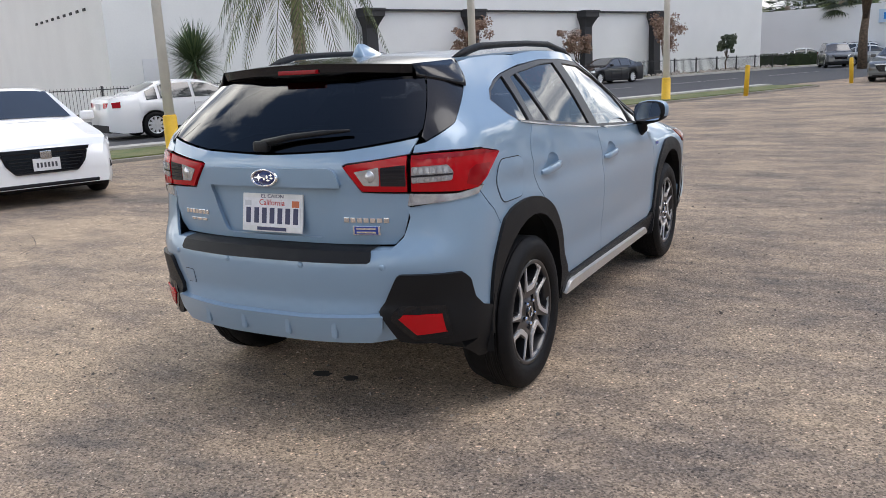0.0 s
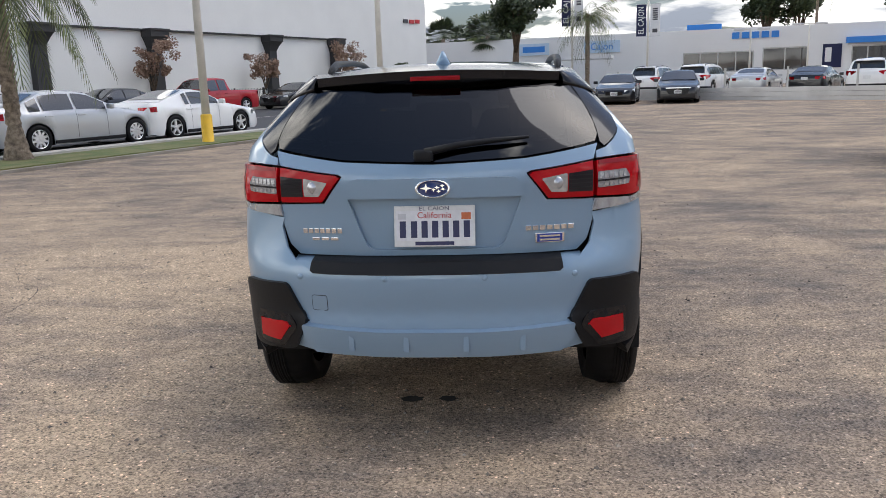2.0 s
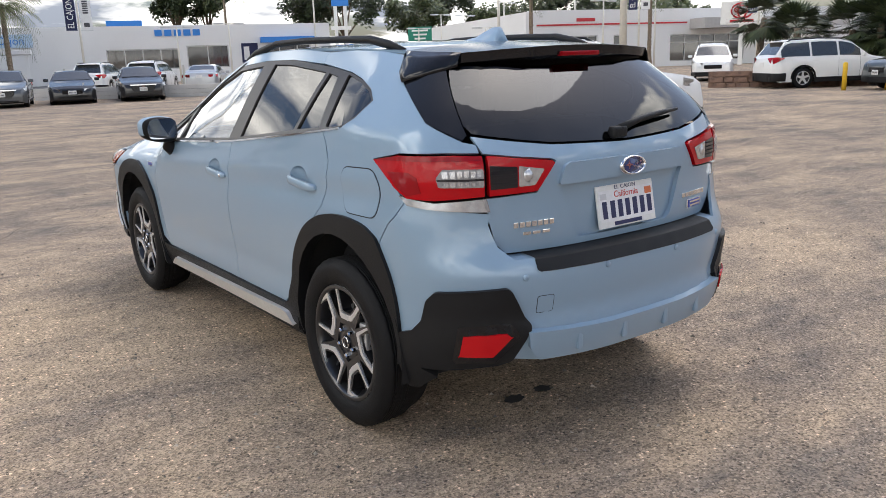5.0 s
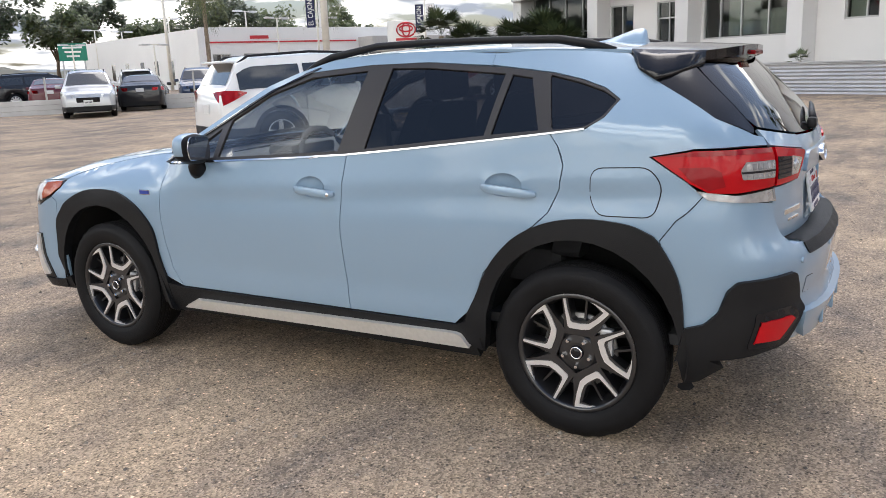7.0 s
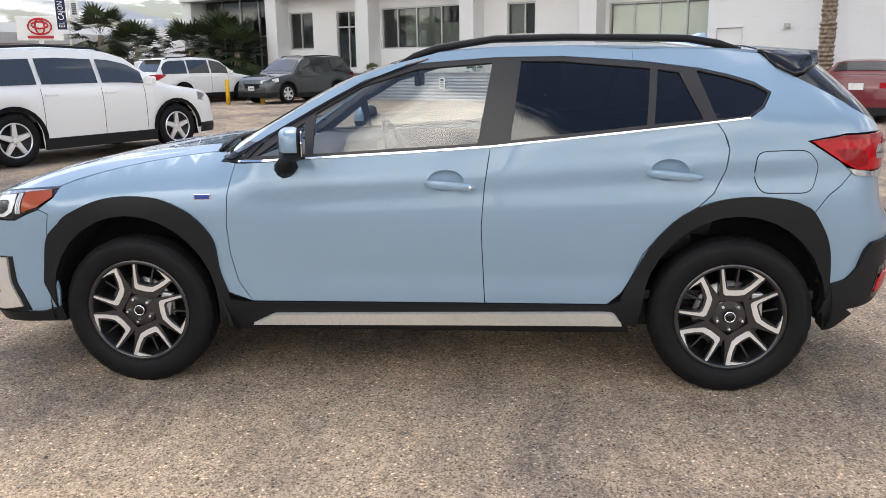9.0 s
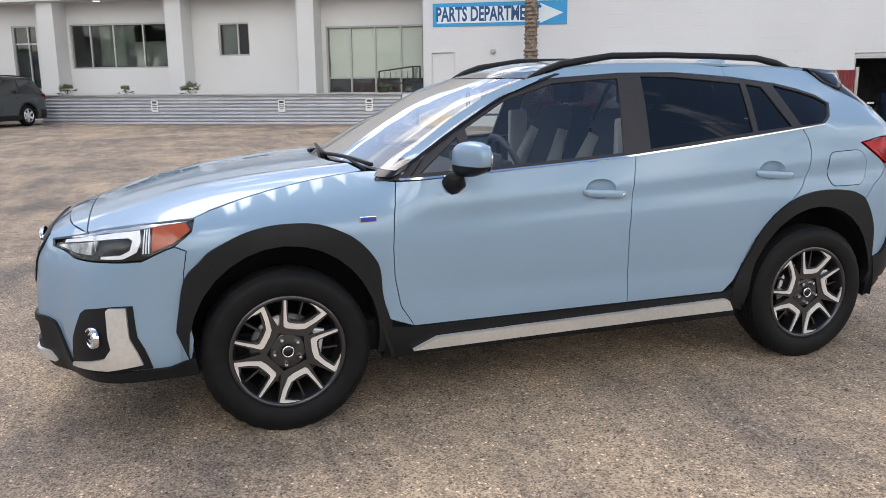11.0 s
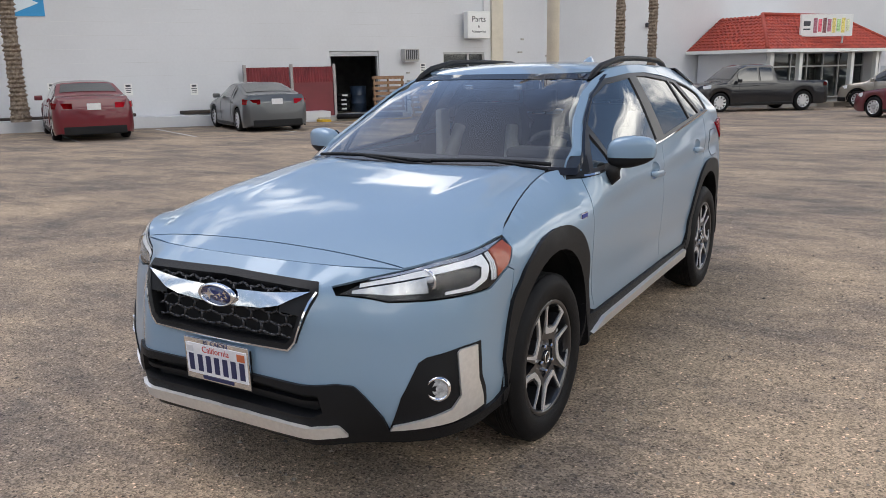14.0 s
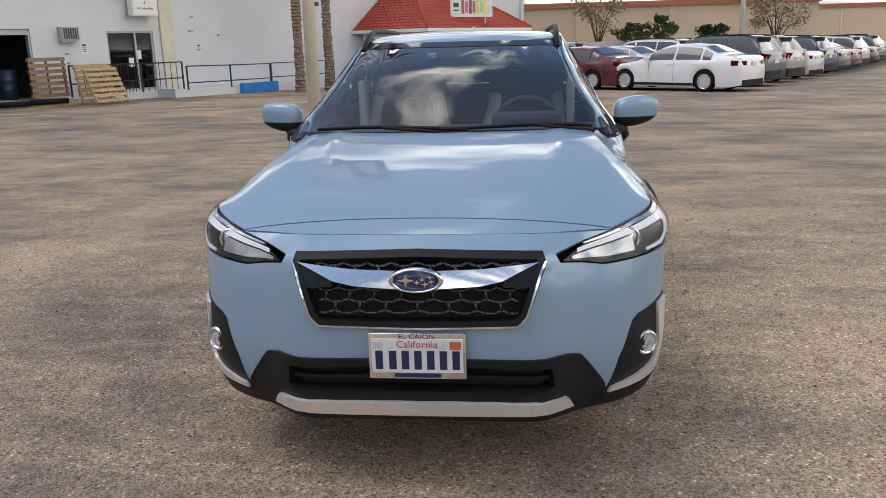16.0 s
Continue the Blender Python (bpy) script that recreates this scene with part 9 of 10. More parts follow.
def build_car(kind, name, color, label, at, lamp="plain", spokes=10, rails=False, group="", front_plate=False):
    """A parked vehicle: y points to its nose, x to its right."""
    K = KINDS[kind]
    L, W, H, wb, fo, gc, r, belt = (K[k] for k in ("L", "W", "H", "wb", "fo", "gc", "r", "belt"))
    car = thing(name, label, {"pickup": "truck"}.get(kind, "car"), at, group)
    yn = fo + wb / 2
    ay = (wb / 2, -wb / 2)
    Y = lambda u: yn - u * L
    top = [(u, z) for u, z in K["top"]]

    def ztop(u):
        for (a, za), (b, zb) in zip(top, top[1:]):
            if u <= b:
                return za + (zb - za) * (u - a) / max(1e-6, b - a)
        return top[-1][1]

    def wid(u):
        e = min(u, 1 - u)
        k = 1 - 0.20 * max(0, 1 - u / 0.16) ** 2.4 - 0.17 * max(0, 1 - (1 - u) / 0.075) ** 2.4
        return W / 2 * k

    def zlow(u):
        y = Y(u)
        z = gc + 0.06 * (max(0, 1 - u / 0.05) + max(0, 1 - (1 - u) / 0.06))
        for a in ay:
            d = abs(y - a)
            R = r * 1.13
            if d < R:
                z = max(z, r + math.sqrt(max(0, R * R - d * d)) * 1.0)
        return z

    roofw = W / 2 * 0.70

    def sect(u):
        """Right half of the section: bottom to middle line."""
        w, zt, zl = wid(u), ztop(u), zlow(u)
        zs = min(belt - 0.02, zt - 0.06)
        zl = min(zl, zs - 0.05)
        p = [(w * 0.965, zl), (w * 0.99, zl + (zs - zl) * 0.2), (w, zl + (zs - zl) * 0.55), (w * 0.985, zl + (zs - zl) * 0.85), (w * 0.955, zs)]
        k = max(0.0, min(1.0, (zt - belt) / (H - belt)))
        xt = w * 0.93 + (roofw - w * 0.93) * k
        ze = zs + (zt - zs) * (0.55 if k < 0.05 else 0.90)
        p += [(w * 0.93 + (xt - w * 0.93) * 0.5, (zs + ze) / 2 + 0.01), (xt, ze), (xt * 0.80, zt - 0.018), (xt * 0.4, zt - 0.004), (0.0, zt)]
        return p

    us = sorted(set([k / 40 for k in range(41)] + [0.005, 0.012, 0.04, 0.94, 0.955, 0.965, 0.98, 0.988, 0.995] + [min(1, max(0, (yn - a + d * r * 1.13) / L)) for a in ay for d in (-1, -0.97, -0.8, -0.55, -0.28, 0, 0.28, 0.55, 0.8, 0.97, 1)] + [u for u, _ in top]))
    bm = bmesh.new()
    rows = []
    for u in us:
        s = sect(u)
        rows.append([bm.verts.new((x, Y(u), z)) for x, z in s] + [bm.verts.new((-x, Y(u), z)) for x, z in s[::-1][1:]])
    for a, b in zip(rows, rows[1:]):
        for j in range(len(a) - 1):
            bm.faces.new((a[j], a[j + 1], b[j + 1], b[j]))
    for rr in (rows[0], rows[-1]):
        bm.faces.new(rr)
    bmesh.ops.remove_doubles(bm, verts=bm.verts, dist=0.0005)
    bmesh.ops.recalc_face_normals(bm, faces=bm.faces)
    smooth_by(part("body", bm, color, car), 48)
    part("underbody", boxes(((0, yn - L / 2, gc + 0.14), (W * 0.80, L * 0.90, 0.30), 0, 0.04)), DARK, car)

    def skin(u0, u1, f0, f1, lo, hi, off, nu=8, nf=4, side=0):
        """A patch over the cabin: side 0 over the top, +1 and -1 on a flank."""
        b2 = bmesh.new()
        g = []
        for i in range(nu + 1):
            u = u0 + (u1 - u0) * i / nu
            s = sect(u)
            line = []
            for j in range(nf + 1):
                if side == 0:
                    f = f0 + (f1 - f0) * j / nf
                    xt, zt = s[6][0], s[9][1]
                    x = f * xt
                    a = abs(f)
                    z = zt - 0.018 * (a / 0.8) ** 2 if a <= 0.8 else (zt - 0.018) + (s[6][1] - zt + 0.018) * (a - 0.8) / 0.2
                    line.append(b2.verts.new((x, Y(u), z + off)))
                else:
                    t = lo + (hi - lo) * j / nf
                    x = s[4][0] + (s[6][0] - s[4][0]) * t
                    z = s[4][1] + (s[6][1] - s[4][1]) * t
                    line.append(b2.verts.new((side * (x + off + 0.012 * math.sin(t * math.pi)), Y(u), z)))
            g.append(line)
        for a, c in zip(g, g[1:]):
            for j in range(nf):
                b2.faces.new((a[j], a[j + 1], c[j + 1], c[j]))
        bmesh.ops.recalc_face_normals(b2, faces=b2.faces)
        return b2

    c0, c1, c2, c3 = K["cab"]
    GL = mat("parked_car_glass", (0.03, 0.034, 0.038), rough=0.06, coat=1.0, var=0.2, scale=1.0)
    part("windscreen", skin(c0 + 0.012, c1 - 0.006, -0.90, 0.90, 0, 0, 0.012), GL, car, "dark windscreen", True)
    part("rear_window", skin(c2 + 0.008, c3 - (0.03 if kind in ("sedan", "coupe") else 0.004), -0.86, 0.86, 0, 0, 0.012), GL, car, "dark rear window", True)
    cuts = [c0 + 0.055] + [p for p in K["pill"]] + [c2 + (0.07 if kind in ("suv", "large_suv") else 0.085 if kind == "sedan" else 0.05 if kind == "coupe" else -0.005)]
    cuts[-1] = min(cuts[-1], 0.945)
    for sd in (1, -1):
        for a, b in zip(cuts, cuts[1:]):
            part("side_window", skin(a + 0.008, b - 0.008, 0, 0, 0.12 if kind == "large_suv" else 0.10, 0.78 if kind == "large_suv" else 0.90, 0.006, 8, 3, sd), GL, car, smooth=True)
        # mirrors
        um = c0 + 0.06
        part("wing_mirror", boxes(((sd * (wid(um) + 0.09), Y(um) + 0.02, belt + 0.06), (0.20, 0.10, 0.13), 0, 0.03)), color, car)
        # sill and door lines
        part("sill", boxes(((sd * W * 0.492, 0, gc + 0.07), (0.05, wb - r * 2.3, 0.17 if kind in ('suv', 'large_suv') else 0.08), 0, 0.015)), BLACK_PL, car)
        for u in (cuts[0] + 0.01, cuts[1]) + ((cuts[2],) if len(cuts) > 3 else ()):
            if Y(u) > ay[1] + r * 1.2:
                s = sect(u)
                b3 = bmesh.new()
                tube(b3, [(sd * (x + 0.001), Y(u), z) for x, z in s[1:5]], 0.004, 4)
                part("door_gap", b3, DARK, car)
        for u in [x - 0.03 for x in cuts[1:] if Y(x) > ay[1] + 0.1][:2]:
            part("door_handle", boxes(((sd * (wid(u) * 0.985 + 0.012), Y(u), belt - 0.11), (0.025, 0.20, 0.03), 0, 0.008)), color, car)
        # lamps
        hw, hz0, hz1 = wid(0.03), ztop(0.02) - 0.17, ztop(0.03) - 0.04
        b3 = bmesh.new()
        pts = [(0.004, 0.60), (0.02, 0.80), (0.05, 0.97), (0.10, 1.0)]
        ring = []
        for u, f in pts:
            x = wid(u) * f + 0.008
            ring.append([b3.verts.new((sd * x, Y(u) + 0.008, hz0 + 0.03 + 0.6 * u)), b3.verts.new((sd * x * 0.985, Y(u) + 0.004, hz1 - 0.02 + 0.9 * u))])
        for p, q in zip(ring, ring[1:]):
            b3.faces.new((p[0], p[1], q[1], q[0]))
        bmesh.ops.solidify(b3, geom=b3.faces[:], thickness=0.02)
        part("headlamp", b3, LAMP_W if lamp != "dark" else SMOKE_L, car, "clear headlamp", True)
        tz = belt - (0.02 if kind in ("sedan", "coupe") else 0.06)
        b3 = bmesh.new()
        ring = []
        if kind in ("suv", "large_suv"):
            for u, f, lo, hi in [(1.0, 0.60, 0.02, 0.06), (0.998, 0.80, -0.10, 0.075), (0.992, 0.97, -0.15, 0.085), (0.975, 1.0, -0.11, 0.09), (0.955, 1.0, -0.06, 0.085), (0.935, 1.0, -0.01, 0.075), (0.915, 1.0, 0.035, 0.06)]:
                x = wid(u) * f + 0.004
                ring.append([b3.verts.new((sd * x, Y(u) - 0.010 * f, tz + lo)), b3.verts.new((sd * (x - 0.012), Y(u) - 0.008, tz + hi))])
        else:
            for u, f in [(1.0, 0.62), (0.995, 0.85), (0.975, 0.985), (0.94, 1.0)]:
                x = wid(u) * f + 0.006
                ring.append([b3.verts.new((sd * x, Y(u) - 0.012, tz - 0.13)), b3.verts.new((sd * x * 0.985, Y(u) - 0.008, tz + (0.02 if u < 0.95 else 0.0)))])
        for p, q in zip(ring, ring[1:]):
            b3.faces.new((p[0], p[1], q[1], q[0]))
        bmesh.ops.solidify(b3, geom=b3.faces[:], thickness=-0.02)
        part("tail_lamp", b3, RED_LENS, car, "red tail lamp", True)
        if kind in ("suv", "large_suv"):
            for a in ay:
                b3 = bmesh.new()
                n = 14
                ri, ro = [], []
                for k in range(n + 1):
                    an = radians(-5 + 190 * k / n)
                    y0, z0 = math.cos(an), math.sin(an)
                    ri.append(b3.verts.new((sd * (W / 2 + 0.006), a + r * 1.10 * y0, r + r * 1.10 * z0)))
                    ro.append(b3.verts.new((sd * (W / 2 + 0.004), a + r * 1.30 * y0, r + r * 1.27 * z0)))
                for k in range(n):
                    b3.faces.new((ri[k], ri[k + 1], ro[k + 1], ro[k]))
                bmesh.ops.solidify(b3, geom=b3.faces[:], thickness=0.03)
                part("arch_cladding", b3, BLACK_PL, car)
    if kind in ("suv", "large_suv"):
        # unpainted lower bumpers wrap round the ends
        for nm, us2, zt2 in (("rear_bumper_cladding", [0.90, 0.925, 0.95, 0.97, 0.985, 0.995, 1.0], 0.54), ("front_bumper_cladding", [0.09, 0.06, 0.035, 0.015, 0.005, 0.0], 0.42)):
            pth = [(wid(u) + 0.008, Y(u)) for u in us2]
            e = -0.01 if nm[0] == "r" else 0.01
            pth = pth + [(x, Y(us2[-1]) + e) for x in (0.5 * wid(us2[-1]), 0.0, -0.5 * wid(us2[-1]))] + [(-x, y) for x, y in pth[::-1]]
            b3 = bmesh.new()
            rows2 = [[b3.verts.new((x * k, y, z)) for x, y in pth] for k, z in ((0.97, gc + 0.03), (1.0, gc + 0.12), (1.0, zt2 - 0.03), (0.985, zt2))]
            for a, b in zip(rows2, rows2[1:]):
                for j in range(len(pth) - 1):
                    b3.faces.new((a[j], a[j + 1], b[j + 1], b[j]))
            bmesh.ops.recalc_face_normals(b3, faces=b3.faces)
            part(nm, b3, BLACK_PL, car, "unpainted black lower bumper", True)
        part("roof_spoiler", boxes(((0, Y(c2) - 0.07, ztop(c2) - 0.012), (W * 0.60, 0.34, 0.045), 0, 0.02)), color, car)
    # bumpers, grille, plates
    if kind == "sedan":
        b3 = bmesh.new()
        prism(b3, round_poly([(-0.50, 0.655), (-0.46, 0.52), (-0.36, 0.40), (0.36, 0.40), (0.46, 0.52), (0.50, 0.655)], 0.03), yn - 0.06, yn + 0.032, lambda u, v, d: Vector((u, d - 0.10 * u * u, v)))
        g = part("grille", b3, GLOSS_BLK, car, "black hexagonal grille")
        for k in range(5):
            part("grille_bar", boxes(((0, yn + 0.014, 0.435 + 0.04 * k), (0.66 + 0.055 * k, 0.012, 0.010))), BLACK_PL, g)
        b3 = bmesh.new()
        prism(b3, [(-0.52, 0.70), (-0.50, 0.655), (0.50, 0.655), (0.52, 0.70)], yn - 0.05, yn + 0.040, lambda u, v, d: Vector((u, d - 0.10 * u * u, v)))
        part("grille_wing", b3, GLOSS_BLK if lamp == "wing" else CHROME, car, "bar over the grille")
        for sd in (1, -1):
            b3 = bmesh.new()
            prism(b3, round_poly([(0.56, 0.34), (0.58, 0.43), (0.78, 0.50), (0.80, 0.40)], 0.02), 0.0, 0.03, lambda u, v, d: Vector((sd * u, yn - 0.02 - 0.26 * max(0, u - 0.45) + d, v)))
            part("fog_lamp_pod", b3, BLACK_PL, car, "black fog lamp surround")
        part("chin", boxes(((0, yn - 0.02, gc + 0.09), (W * 0.66, 0.06, 0.05), 0, 0.02)), BLACK_PL, car)
        part("emblem_shape", boxes(((0, yn + 0.040, 0.625), (0.13, 0.016, 0.10), 0, 0.006)), CHROME, car, "chrome emblem shape")
    else:
        part("grille", boxes(((0, yn - 0.012, ztop(0.0) - 0.02), (W * 0.42, 0.05, 0.17), 0, 0.02)), GLOSS_BLK, car)
        part("lower_grille", boxes(((0, yn - 0.03, gc + 0.15), (W * 0.62, 0.06, 0.14), 0, 0.02)), BLACK_PL, car)
    part("rear_valance", boxes(((0, yn - L + 0.04, gc + 0.12), (W * 0.78, 0.09, 0.20), 0, 0.03)), BLACK_PL if kind != "sedan" else DARK, car)
    PW = mat("far_plate", (0.7, 0.7, 0.7), rough=0.4)
    part("licence_plate", boxes(((0, yn - L - 0.008, 0.84 if kind != "pickup" else 0.6), (0.31, 0.02, 0.15), 0, 0.004)), PW, car)
    if front_plate:
        fpl = part("licence_plate", boxes(((0, yn + 0.034, gc + 0.34), (0.31, 0.02, 0.15), 0, 0.004)), PW, car)
        for k in range(6):
            part("plate_bar", boxes(((-0.105 + 0.042 * k, yn + 0.045, gc + 0.335), (0.024, 0.004, 0.06))), STICK_D, fpl)
    if rails:
        for sd in (1, -1):
            b3 = bmesh.new()
            tube(b3, [(sd * roofw * 0.93, Y(u), sect(u)[6][1] + dz) for u, dz in ((c1 + 0.02, 0.0), (c1 + 0.06, 0.055), (0.65, 0.06), (c2 - 0.04, 0.055), (c2, 0.0))], 0.022, 6)
            part("roof_rail", b3, BLACK_PL, car)
    key = (r, spokes)
    if key not in _wheels:
        _wheels[key] = generic_wheel(r, 0.21, spokes)
    M = _wheels[key]
    for sd in (1, -1):
        for a in ay:
            w = new("wheel", M["tyre"])
            w.parent = car
            w.matrix_basis = Matrix.Translation((sd * (W / 2 - 0.115), a, r)) @ pose(0, 0, 0, 0, 0, 0 if sd > 0 else 180)
            share("rim", M["rim"], w)
            share("spokes", M["spokes"], w)
    return car


def stand(x, y, heading):
    """Pose of a vehicle at (x, y) whose nose points along heading (x, y)."""
    a = math.degrees(math.atan2(heading[1], heading[0])) - 90
    return pose(x, y, gz(x, y), 0, 0, a)


SILVER = paint("silver_paint", (0.52, 0.53, 0.54), 0.5)
BLACKP = paint("black_paint", (0.012, 0.012, 0.014))
GREYP = paint("grey_paint", (0.10, 0.105, 0.11), 0.4)
REDP = paint("red_paint", (0.13, 0.008, 0.016))
MAROON = paint("maroon_paint", (0.10, 0.015, 0.022))
DKGREY = paint("dark_green_grey_paint", (0.05, 0.06, 0.062), 0.3)
SANDP = paint("champagne_paint", (0.36, 0.33, 0.28), 0.4)
BLUEDK = paint("dark_blue_paint", (0.03, 0.05, 0.10), 0.3)

nv, pv = (-0.866, 0.5), (0.866, -0.5)
sv, ns = (0.40, 0.917), (-0.40, -0.917)
# beside the street
build_car("sedan", "sedan_car", WHITE_PT, "white sedan parked nose-out on the lot", stand(-8.95, 2.75, (0.917, -0.40)), lamp="wing", spokes=10, front_plate=True)
for k, s, m, nm, c, lb, h in (("sedan", 2.4, 6.3, "sedan_car", WHITE_PT, "white sedan parked along the grass strip", sv), ("sedan", 6.3, 4.2, "sedan_car", SILVER, "silver sedan parked at the near kerb", sv),
                              ("coupe", 10.3, 4.1, "coupe_car", WHITE_PT, "white coupe parked at the near kerb", sv),
                              ("sedan", 10.8, 15.7, "sedan_car", BLACKP, "black sedan parked across the street", ns), ("sedan", 17.2, 15.8, "sedan_car", BLACKP, "black sedan parked across the street", ns),
                              ("pickup", 23.4, 15.8, "pickup_truck", paint("bright_red_paint", (0.36, 0.010, 0.018)), "bright red pickup truck parked across the street", ns), ("sedan", 30.2, 15.6, "sedan_car", BLACKP, "black sedan parked across the street", ns)):
    p = spos(s, m)
    build_car(k, nm, c, lb, stand(p.x, p.y, h), spokes=5 if k != "sedan" else 10)
# the far row of the lot, noses towards the middle
for x, y, k, c, lb in ((3.1, 33.6, "sedan", GREYP, "silver-grey sedan parked nose-out"), (5.75, 33.9, "coupe", BLACKP, "black coupe parked nose-out"), (8.45, 33.4, "sedan", BLACKP, "black sedan parked nose-out with bright grille")):
    build_car(k, k + "_car", c, lb, stand(x, y, (-0.22, -0.975)), front_plate=True)
build_car("large_suv", "suv_car", WHITE_PT, "large white three-row crossover with black roof rails", stand(8.58, 6.90, (0.882, -0.471)), rails=True, spokes=5)
build_car("suv", "suv_car", SILVER, "silver compact crossover parked nose-out by the low wall", stand(16.6, 24.6, (-0.62, -0.78)), front_plate=True, rails=True)
build_car("suv", "suv_car", DKGREY, "dark grey-green crossover parked by the corrugated fence", stand(26.5, 7.75, nv), rails=True, front_plate=True, spokes=6)
build_car("suv", "suv_car", WHITE_PT, "white crossover parked beside the stone wall", stand(26.6, 11.6, (0.83, -0.55)), rails=True, spokes=5)
build_car("sedan", "sedan_car", REDP, "dark red sedan parked nose-in at the ledge", stand(17.19, -9.5, pv), spokes=5)
build_car("coupe", "sports_coupe", GREYP, "grey sports coupe with black tail spoiler at the ledge", stand(15.1, -13.75, pv), spokes=10)
# south rows
hd = (0.76, -0.65)
row1 = [("sedan", WHITE_PT, "white sedan in the row"), ("suv", GREYP, "dark grey crossover in the row"), ("suv", SANDP, "champagne crossover in the row"), ("sedan", SILVER, "silver sedan in the row"), ("suv", BLUEDK, "dark blue crossover in the row"), ("sedan", GREYP, "grey sedan in the row"), ("sedan", MAROON, "maroon sedan in the row"), ("suv", SILVER, "silver crossover in the row"), ("sedan", BLACKP, "black sedan in the row"), ("suv", GREYP, "grey crossover in the row"), ("sedan", BLUEDK, "dark blue sedan in the row"), ("sedan", BLACKP, "black sedan in the row")]
for k, (kd, c, lb) in enumerate(row1):
    build_car(kd, kd + "_car", c, lb, stand(-5.45 - 1.52 * k, -22.2 - 2.62 * k, hd), group="cars in the south row", rails=kd == "suv", spokes=10 if k else 12)
for k, (kd, c, lb) in enumerate((("sedan", MAROON, "maroon sedan nose-out in the back row"), ("sedan", SILVER, "silver hatchback in the back row"), ("suv", WHITE_PT, "white crossover in the back row"), ("suv", BLACKP, "black crossover in the back row"), ("suv", SILVER, "silver crossover in the back row"))):
    build_car(kd, kd + "_car", c, lb, stand(-2.35 - 1.60 * k, -24.8 - 2.75 * k, hd), group="cars in the back row", rails=kd == "suv")
build_car("suv", "suv_car", SANDP, "champagne off-roader beyond the tiled pavilion", stand(-1.3, -33.5, (0.9, -0.4)))
build_car("pickup", "pickup_truck", BLACKP, "black pickup beside the tiled pavilion", stand(3.9, -29.6, (0.75, 0.66)))
# cars of the neighbouring lot, behind the low wall
for x, y, k, c, lb, h in ((16.3, 37.8, "sedan", BLACKP, "black sedan seen from behind the low wall", (0.55, 0.83)), (18.6, 36.4, "large_suv", WHITE_PT, "white family SUV facing away behind the low wall", (0.55, 0.83)), (13.9, 39.6, "sedan", SILVER, "silver hatchback behind the low wall", (0.5, 0.87)),
                          (22.4, 35.9, "large_suv", BLACKP, "black pickup-like SUV behind the low wall", (0.9, -0.4)), (11.6, 41.8, "large_suv", WHITE_PT, "white SUV facing away behind the low wall", (0.5, 0.87)), (9.4, 43.9, "suv", WHITE_PT, "white crossover behind the low wall", (0.5, 0.87)),
                          (20.6, 32.6, "sedan", MAROON, "maroon sedan behind the low wall", (0.6, 0.8)), (25.0, 36.2, "suv", WHITE_PT, "white crossover in the neighbouring lot", (0.6, 0.8)), (23.0, 29.6, "suv", WHITE_PT, "white crossover close behind the wall", (0.62, 0.78)),
                          (20.9, 26.6, "sedan", BLACKP, "black sedan close behind the wall", (0.70, 0.71)), (25.6, 28.2, "suv", BLUEDK, "dark boxy off-roader behind the wall", (-0.7, -0.71)), (30.2, 42.0, "sedan", WHITE_PT, "white sedan in the neighbouring lot", (0.9, 0.4)),
                          (2.0, 62.0, "sedan", SILVER, "silver sedan in the far lot", (1, 0)), (-3.0, 73.0, "sedan", WHITE_PT, "white sedan behind the hedge", (1, 0.1)), (-8.5, 74.0, "sedan", SILVER, "silver sedan behind the hedge", (1, 0.1)), (1.5, 76.0, "suv", WHITE_PT, "white crossover behind the hedge", (1, 0.1)), (-0.5, 60.0, "suv", GREYP, "grey crossover in the far lot", (0.2, -1)), (4.8, 58.5, "sedan", WHITE_PT, "white sedan in the far lot", (0.2, -1)), (31.5, 20.0, "suv", WHITE_PT, "white crossover behind the stone wall palms", (-0.8, -0.6)), (34.0, 17.0, "suv", GREYP, "dark crossover behind the stone wall palms", (-0.8, -0.6))):
    build_car(k, k + "_car", c, lb, stand(x, y, h), group="cars in the neighbouring lot", rails=k != "sedan")

# ---- plants ----
def leaf_mat(name, c1, c2):
    m = bpy.data.materials.new(name)
    m.use_nodes = True
    nt = m.node_tree
    b = nt.nodes["Principled BSDF"]
    N, K = nt.nodes.new, nt.links.new
    g = N("ShaderNodeNewGeometry")
    r = N("ShaderNodeValToRGB")
    r.color_ramp.elements[0].color, r.color_ramp.elements[1].color = (*c1, 1), (*c2, 1)
    K(g.outputs["Random Per Island"], r.inputs[0])
    K(r.outputs[0], b.inputs["Base Color"])
    b.inputs["Roughness"].default_value = 0.55
    b.inputs["Subsurface Weight"].default_value = 0.0
    return m


L_PALM = leaf_mat("palm_leaf", (0.035, 0.055, 0.014), (0.15, 0.17, 0.05))
L_DARK = leaf_mat("dark_leaf", (0.02, 0.035, 0.015), (0.07, 0.09, 0.035))
L_MID = leaf_mat("mid_leaf", (0.04, 0.065, 0.02), (0.12, 0.14, 0.05))
L_RUST = leaf_mat("rust_leaf", (0.16, 0.08, 0.05), (0.32, 0.22, 0.15))
L_TAN = leaf_mat("tan_leaf", (0.22, 0.17, 0.09), (0.42, 0.33, 0.18))
BARK = mat("bark", (0.17, 0.12, 0.08), rough=0.95, color2=(0.07, 0.05, 0.035), scale=9, fine=40, bump=0.8, grain=0.2)
